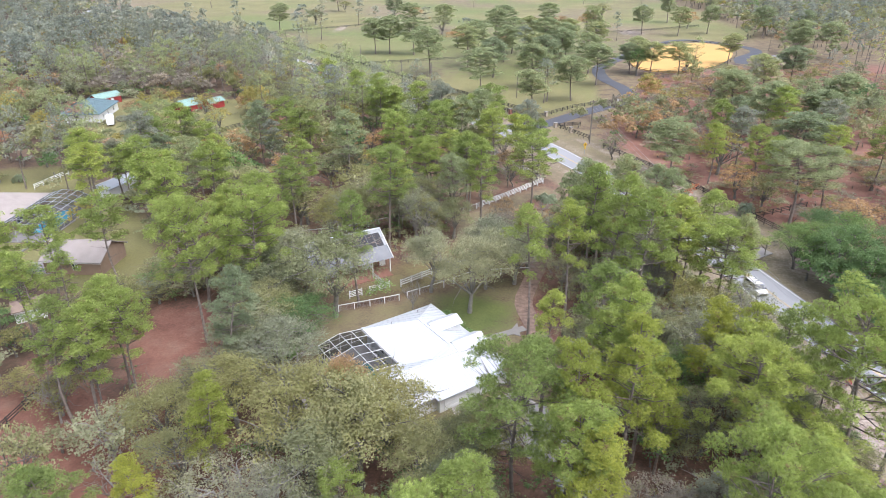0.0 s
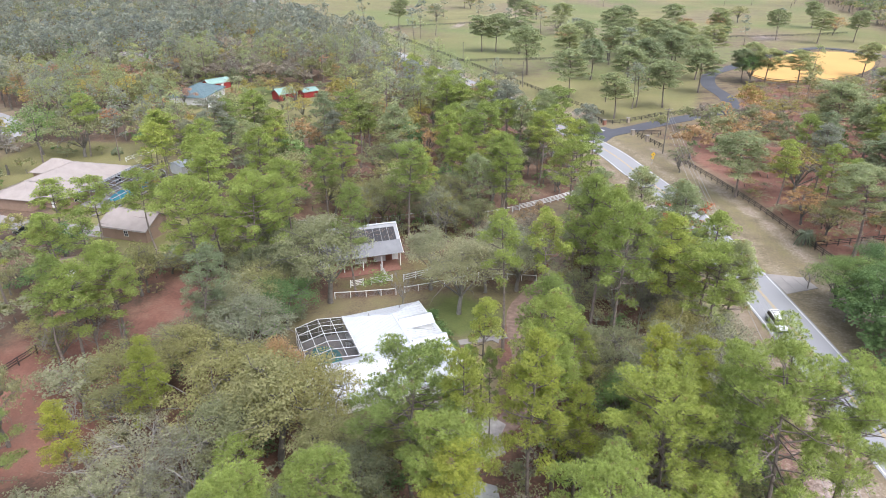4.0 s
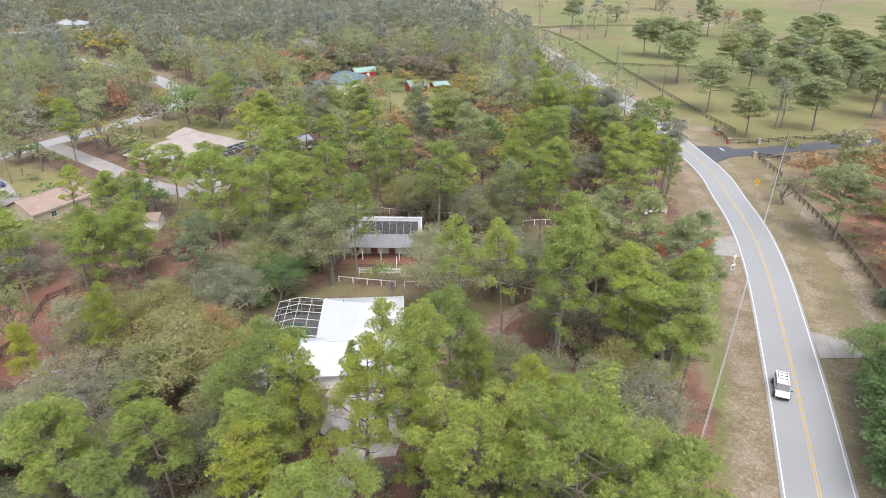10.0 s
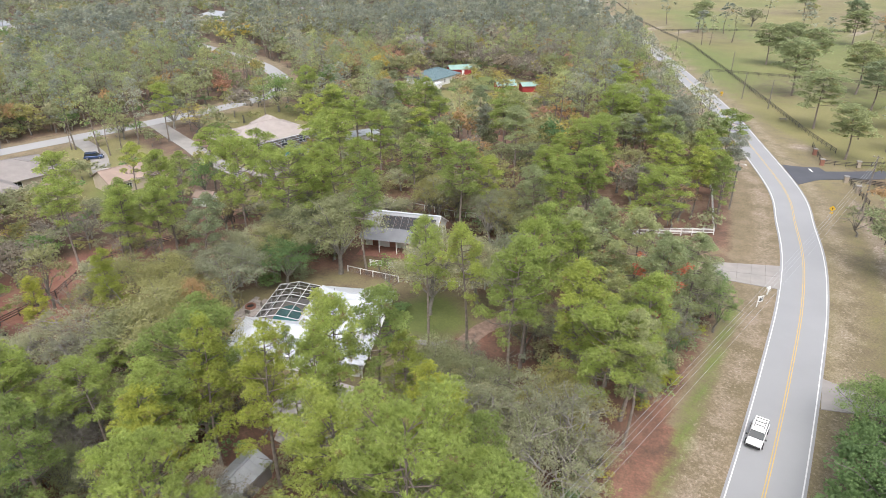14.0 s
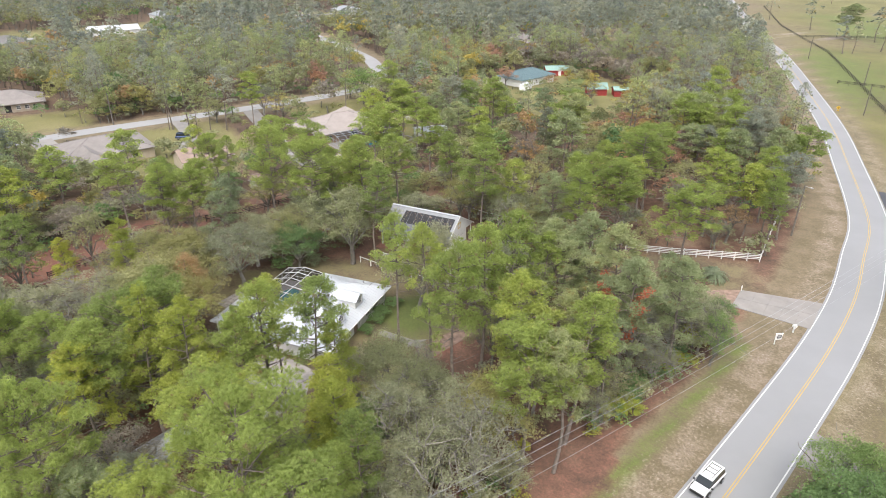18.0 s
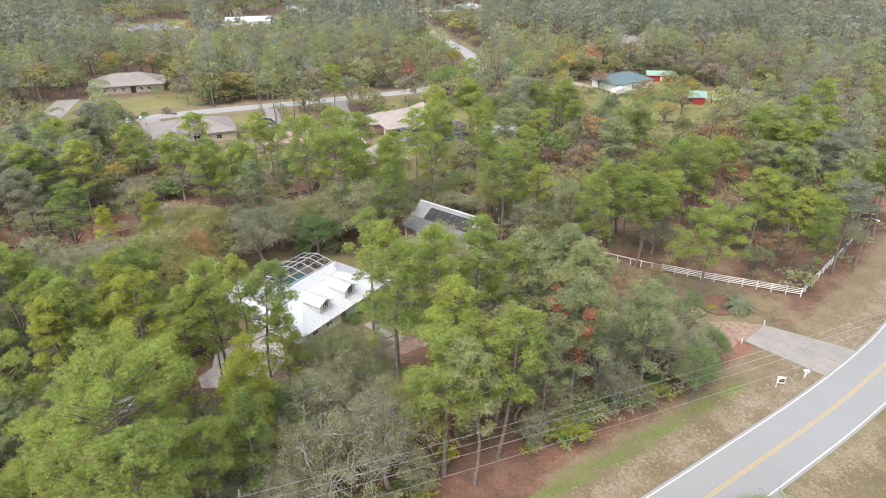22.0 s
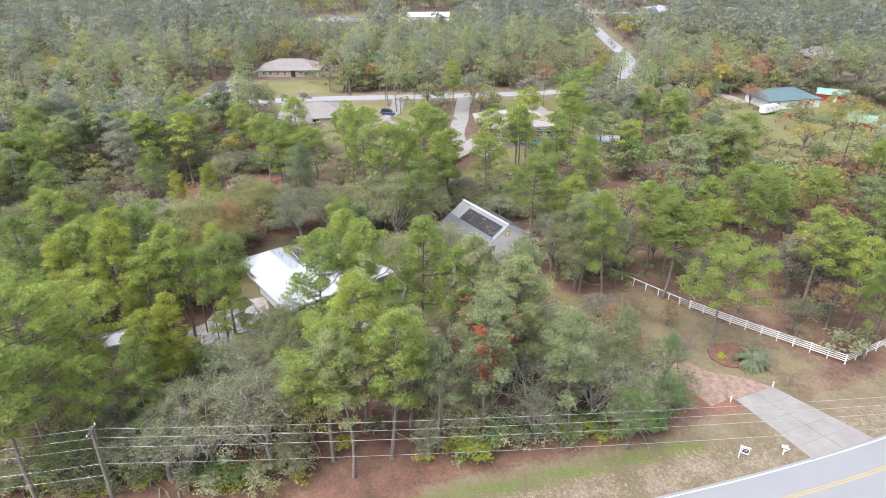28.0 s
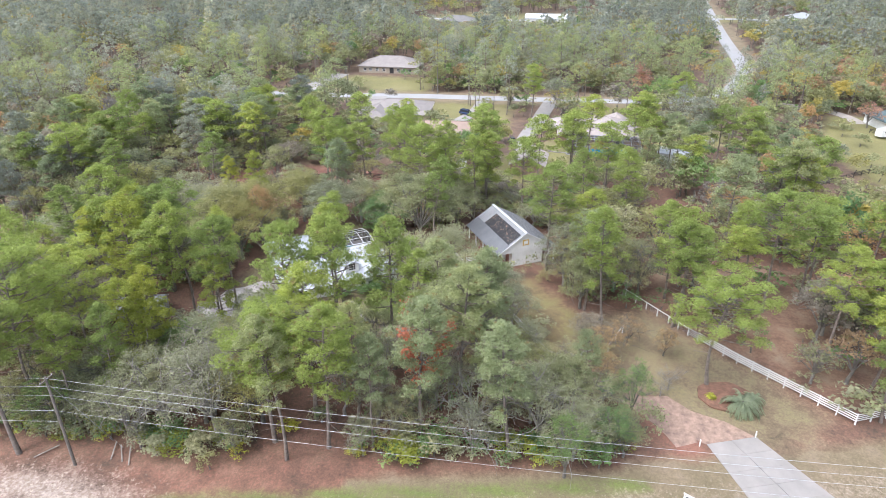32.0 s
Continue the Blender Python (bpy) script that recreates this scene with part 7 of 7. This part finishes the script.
for yy in (-0.85, 0.85):
    part("bench_board", Solid().box(-1.1, 1.1, yy - 0.15, yy + 0.15, 0.42, 0.47), GREY_WOOD, bench)
for xx in (-0.8, 0.8):
    part("trestle", Solid().beam((xx, -0.75, 0), (xx, -0.25, 0.72), 0.1).beam((xx, 0.75, 0), (xx, 0.25, 0.72), 0.1).beam((xx, -0.95, 0.4), (xx, 0.95, 0.4), 0.09), GREY_WOOD, bench)
kiosk = thing("entrance_sign", pose(62, 229, 0, 0, 0, 25), "white post with direction boards by the park road", "sign")
part("post", Solid().box(-0.08, 0.08, -0.08, 0.08, -0.3, 3.2), WHITE_PAINT, kiosk)
for z in (1.6, 2.2, 2.8):
    part("board", Solid().box(-0.7, 0.7, -0.12, -0.08, z, z + 0.35), WHITE_PAINT, kiosk)


# ---- vehicles ----
def car(name, x, y, turn, paint, label, L=4.7, W=1.9, H=1.75):
    c = thing(name, pose(x, y, 0, 0, 0, turn), label, "car")
    h0, h1 = 0.35, 0.98
    b = Solid().add([(-L / 2, -W / 2 + 0.1, h0), (L / 2, -W / 2 + 0.12, h0), (L / 2, W / 2 - 0.12, h0), (-L / 2, W / 2 - 0.1, h0), (-L / 2 + 0.05, -W / 2, h1 - 0.1), (L / 2 - 0.12, -W / 2 + 0.08, h1 - 0.14), (L / 2 - 0.12, W / 2 - 0.08, h1 - 0.14), (-L / 2 + 0.05, W / 2, h1 - 0.1), (-L / 2 + 0.1, -W / 2 + 0.06, h1), (L / 2 - 0.3, -W / 2 + 0.16, h1), (L / 2 - 0.3, W / 2 - 0.16, h1), (-L / 2 + 0.1, W / 2 - 0.06, h1)], [(3, 2, 1, 0), (8, 9, 10, 11)] + [(i, (i + 1) % 4, 4 + (i + 1) % 4, 4 + i) for i in range(4)] + [(4 + i, 4 + (i + 1) % 4, 8 + (i + 1) % 4, 8 + i) for i in range(4)])
    part("body", b, paint, c)
    x0, x1 = -L / 2 + 0.15, L / 2 - 1.35
    g = Solid().add([(x0, -W / 2 + 0.1, h1), (x1 + 0.35, -W / 2 + 0.14, h1), (x1 + 0.35, W / 2 - 0.14, h1), (x0, W / 2 - 0.1, h1), (x0 + 0.2, -W / 2 + 0.24, H - 0.08), (x1 - 0.25, -W / 2 + 0.24, H - 0.08), (x1 - 0.25, W / 2 - 0.24, H - 0.08), (x0 + 0.2, W / 2 - 0.24, H - 0.08)], [(i, (i + 1) % 4, 4 + (i + 1) % 4, 4 + i) for i in range(4)] + [(4, 5, 6, 7)])
    part("glasshouse", g, DARK_GLASS, c)
    r = part("roof", Solid().box(x0 + 0.16, x1 - 0.2, -W / 2 + 0.2, W / 2 - 0.2, H - 0.08, H), WHITE_PAINT if paint is CAR_WHITE else paint, c)
    for yy in (-0.55, 0.55):
        part("roof_rail", Solid().beam((x0 + 0.4, yy, H + 0.06), (x1 - 0.5, yy, H + 0.06), 0.05), BLACK, r)
    for k in range(3):
        part("rack_bar", Solid().beam((x0 + 0.6 + k * 0.7, -0.55, H + 0.08), (x0 + 0.6 + k * 0.7, 0.55, H + 0.08), 0.05), BLACK, r)
    for sx in (-L / 2 + 0.85, L / 2 - 0.85):
        for sy in (-W / 2 + 0.06, W / 2 - 0.06):
            w = part("wheel", Solid().tube([(sx, sy - 0.13, 0.37), (sx, sy + 0.13, 0.37)], [0.37, 0.37], 16), BLACK, c)
            part("rim", Solid().tube([(sx, sy - 0.14, 0.37), (sx, sy + 0.14, 0.37)], [0.2, 0.2], 12), GREY_METAL, w)
    for sy in (-0.6, 0.6):
        part("headlight", Solid().box(L / 2 - 0.08, L / 2 + 0.01, sy - 0.16, sy + 0.16, 0.66, 0.84), ALUMINIUM, c)
        part("tail_light", Solid().box(-L / 2 - 0.02, -L / 2 + 0.06, sy - 0.1, sy + 0.1, 0.6, 0.86), RED_WOOD, c)
        part("mirror", Solid().box(x1 + 0.1, x1 + 0.25, sy * 1.75 - 0.1, sy * 1.75 + 0.1, 1.0, 1.15), BLACK, c)
    part("bumper", Solid().box(L / 2 - 0.1, L / 2 + 0.08, -W / 2 + 0.15, W / 2 - 0.15, 0.38, 0.6), BLACK, c)
    part("bumper", Solid().box(-L / 2 - 0.08, -L / 2 + 0.1, -W / 2 + 0.15, W / 2 - 0.15, 0.38, 0.6), BLACK, c)
    return c


car("off_road_car", 52.0, 94.2, -82, CAR_WHITE, "white boxy off-road car with a roof rack on the road")
car("parked_car", -117, 82.5, 60, CAR_BLUE, "dark blue car parked by the cream villa")
car("parked_cart", -88, 99.5, 200, CAR_GREY, "small grey utility vehicle parked on the drive", 3.0, 1.5, 1.7)
trailer = thing("horse_trailer", pose(-109.5, 208.4, 0, 0, 0, 115), "white horse trailer with small windows beside a fence", "trailer")
part("body", Solid().box(-3.4, 3.4, -1.1, 1.1, 0.6, 2.7), WHITE_PAINT, trailer)
part("roof", Solid().box(-3.3, 3.3, -1.0, 1.0, 2.7, 2.82), WHITE_METAL, trailer)
for xx in (-2, 0, 2):
    window(trailer, xx, -1.1, 1.9, 0.9, 0.5, "-y", None, 1, 1)
for xx in (-0.6, 0.5):
    for yy in (-1.0, 1.0):
        part("wheel", Solid().tube([(xx, yy - 0.12, 0.4), (xx, yy + 0.12, 0.4)], [0.4, 0.4], 14), BLACK, trailer)

# ---- palms, shrubs and bare trees ----
def palm(x, y, h, size, label, leaf=None):
    r = np.random.default_rng(int(abs(x * 31 + y * 17)))
    p = thing("palm", pose(x, y, 0), label, "palm")
    part("trunk", Solid().tube([(0, 0, -0.3), (0.05, 0, h * 0.5), (0, 0, h)], [0.24, 0.2, 0.18], 8), OAKBARK, p)
    V, F = [], []
    for i in range(64):
        a, up = i * 2.4, r.uniform(-0.25, 1.0)
        d = np.array([math.cos(a), math.sin(a), 0])
        s = np.array([-math.sin(a), math.cos(a), 0])
        rib = [np.array([0, 0, h]) + d * size * t * (1 - 0.2 * t) + np.array([0, 0, size * (up * t - 0.95 * t * t)]) for t in np.linspace(0, 1, 20)]
        for j in range(2, 20):
            for sgn in (-1, 1):
                k = len(V)
                w = size * 0.2 * (1.05 - j / 20)
                V += [rib[j - 1], rib[j], rib[j] + s * sgn * w + d * 0.12 * size - np.array([0, 0, 0.1 * size])]
                F.append((k, k + 1, k + 2))
    part("crown", tri_mesh("crown", np.array(V), np.array(F), [leaf or PALM]), None, p)


palm(23.6, 136.0, 1.0, 3.1, "short pindo palm with arching grey-green fronds in a mulch bed")
palm(21.8, 137.8, 0.4, 1.8, "small low palm in the mulch bed")
palm(21.9, 132.6, 0.2, 0.95, "low yellow-green sago rosette in red mulch", BUSH_LIME)
palm(64.3, 127, 2.4, 2.2, "cabbage palm beside the dark fence")
palm(-106, 152, 1.2, 2.0, "small palm beside a villa")
bed = setting("mulch_bed", Solid().slab([(21.5 + (3.1 + 0.12 * math.sin(3 * a) + 0.1 * math.sin(7 * a)) * math.cos(a), 134.6 + (3.7 + 0.15 * math.sin(2 * a + 1) + 0.1 * math.cos(9 * a)) * math.sin(a)) for a in np.linspace(0, 2 * math.pi, 44, endpoint=False)], -0.2, 0.02), MULCH, "round bed of red mulch under a pine", "bed")


def shrub(x, y, h, wide, leaf, label):
    s = thing("shrub", pose(x, y, -0.1, 0, 0, float(rng.uniform(0, 360))), label, "shrub", "shrubs")
    key = ("shrub", leaf)
    if key not in kinds:
        (wv, wf), (lv, lf2, lc) = oak_shape(91 + len(kinds), spread=4.4, clumps=40, per=26, leaf=0.4, sides=3, clump=1.5)
        kinds[key] = tri_mesh("stem", wv, wf, [OAKBARK]), tri_mesh("foliage", lv, lf2, [leaf], core=lc)
    part("stem", kinds[key][0], None, s)
    part("foliage", kinds[key][1], None, s)
    s.scale = (wide, wide, h / 10)


for x, y, h, w, leaf in ((39.2, 96, 2.6, 0.42, BUSH_LIME), (38.2, 94.6, 2.2, 0.36, BUSH_LIME), (37.8, 98, 3.0, 0.4, OAK_DEEP), (35.6, 107, 2.2, 0.4, BUSH_LIME), (35.6, 109.6, 2.0, 0.36, BUSH_LIME), (36.8, 80.5, 1.6, 0.28, BUSH_LIME), (33.4, 83.5, 1.4, 0.22, OAK_DEEP), (42.3, 72, 3.0, 0.45, OAK_GREY), (42.8, 66.5, 2.6, 0.4, OAK_GREY), (36.8, 117.4, 3.2, 0.4, OAK_DEEP), (1.5, 82.2, 1.6, 0.34, OAK_DEEP), (2.9, 80.2, 1.5, 0.34, OAK_DEEP), (0.2, 85, 1.5, 0.34, OAK_DEEP), (4.6, 77.6, 1.4, 0.3, OAK_DEEP), (17, 119, 3.4, 0.45, OAK_GREY), (-22, 75.5, 2.2, 0.5, OAK_DEEP), (-21, 80.5, 2.0, 0.5, OAK), (24, 119.5, 2.4, 0.4, OAK_DEEP), (62.6, 98, 6, 0.8, OAK_DEEP), (63.5, 92, 6.5, 0.85, OAK_DEEP), (63.2, 86, 6, 0.8, OAK_DEEP), (63.8, 80, 5.5, 0.8, OAK_DEEP), (66, 103.5, 6, 0.8, OAK_DEEP), (67.5, 97.5, 7, 0.9, OAK_DEEP), (68, 89, 7, 0.9, OAK_DEEP)):
    shrub(x, y, h, w, leaf, {BUSH_LIME: "bright yellow-green palmetto shrub at the wood's edge"}.get(leaf, "dense green shrub at the wood's edge"))
bare = [tri_mesh("branching_crown", v, f, [PALEBARK]) for v, f in SNAGS]
for i, (x, y, h, w) in enumerate(((-47, 62, 7, 1.2), (-44, 66, 6, 1.0), (21, 127.3, 3.4, 0.8), (22.8, 126, 2.8, 0.7), (15.5, 147, 5.5, 1.2), (11, 160, 7, 1.3), (8, 158, 7, 1.2), (-5, 87.2, 6, 0.9), (74, 178, 8, 1.5), (98, 195, 8, 1.5), (60, 108, 4, 1.0), (31, 86, 13, 0.8), (29, 99, 12, 0.8), (-18, 30, 8, 1.3), (-24, 34, 8, 1.4), (-12, 38, 7, 1.2), (35, 70, 9, 1.2), (42, 64, 7, 1.0), (-60, 60, 8, 1.4), (-33, 48, 7, 1.2))):
    b = thing("bare_tree", pose(x, y, -0.1, 0, 0, i * 47), "leafless grey tree with forking twigs", "bare tree", "bare trees")
    part("branching_crown", bare[i % 3], None, b)
    b.scale = (w, w, h / 7)
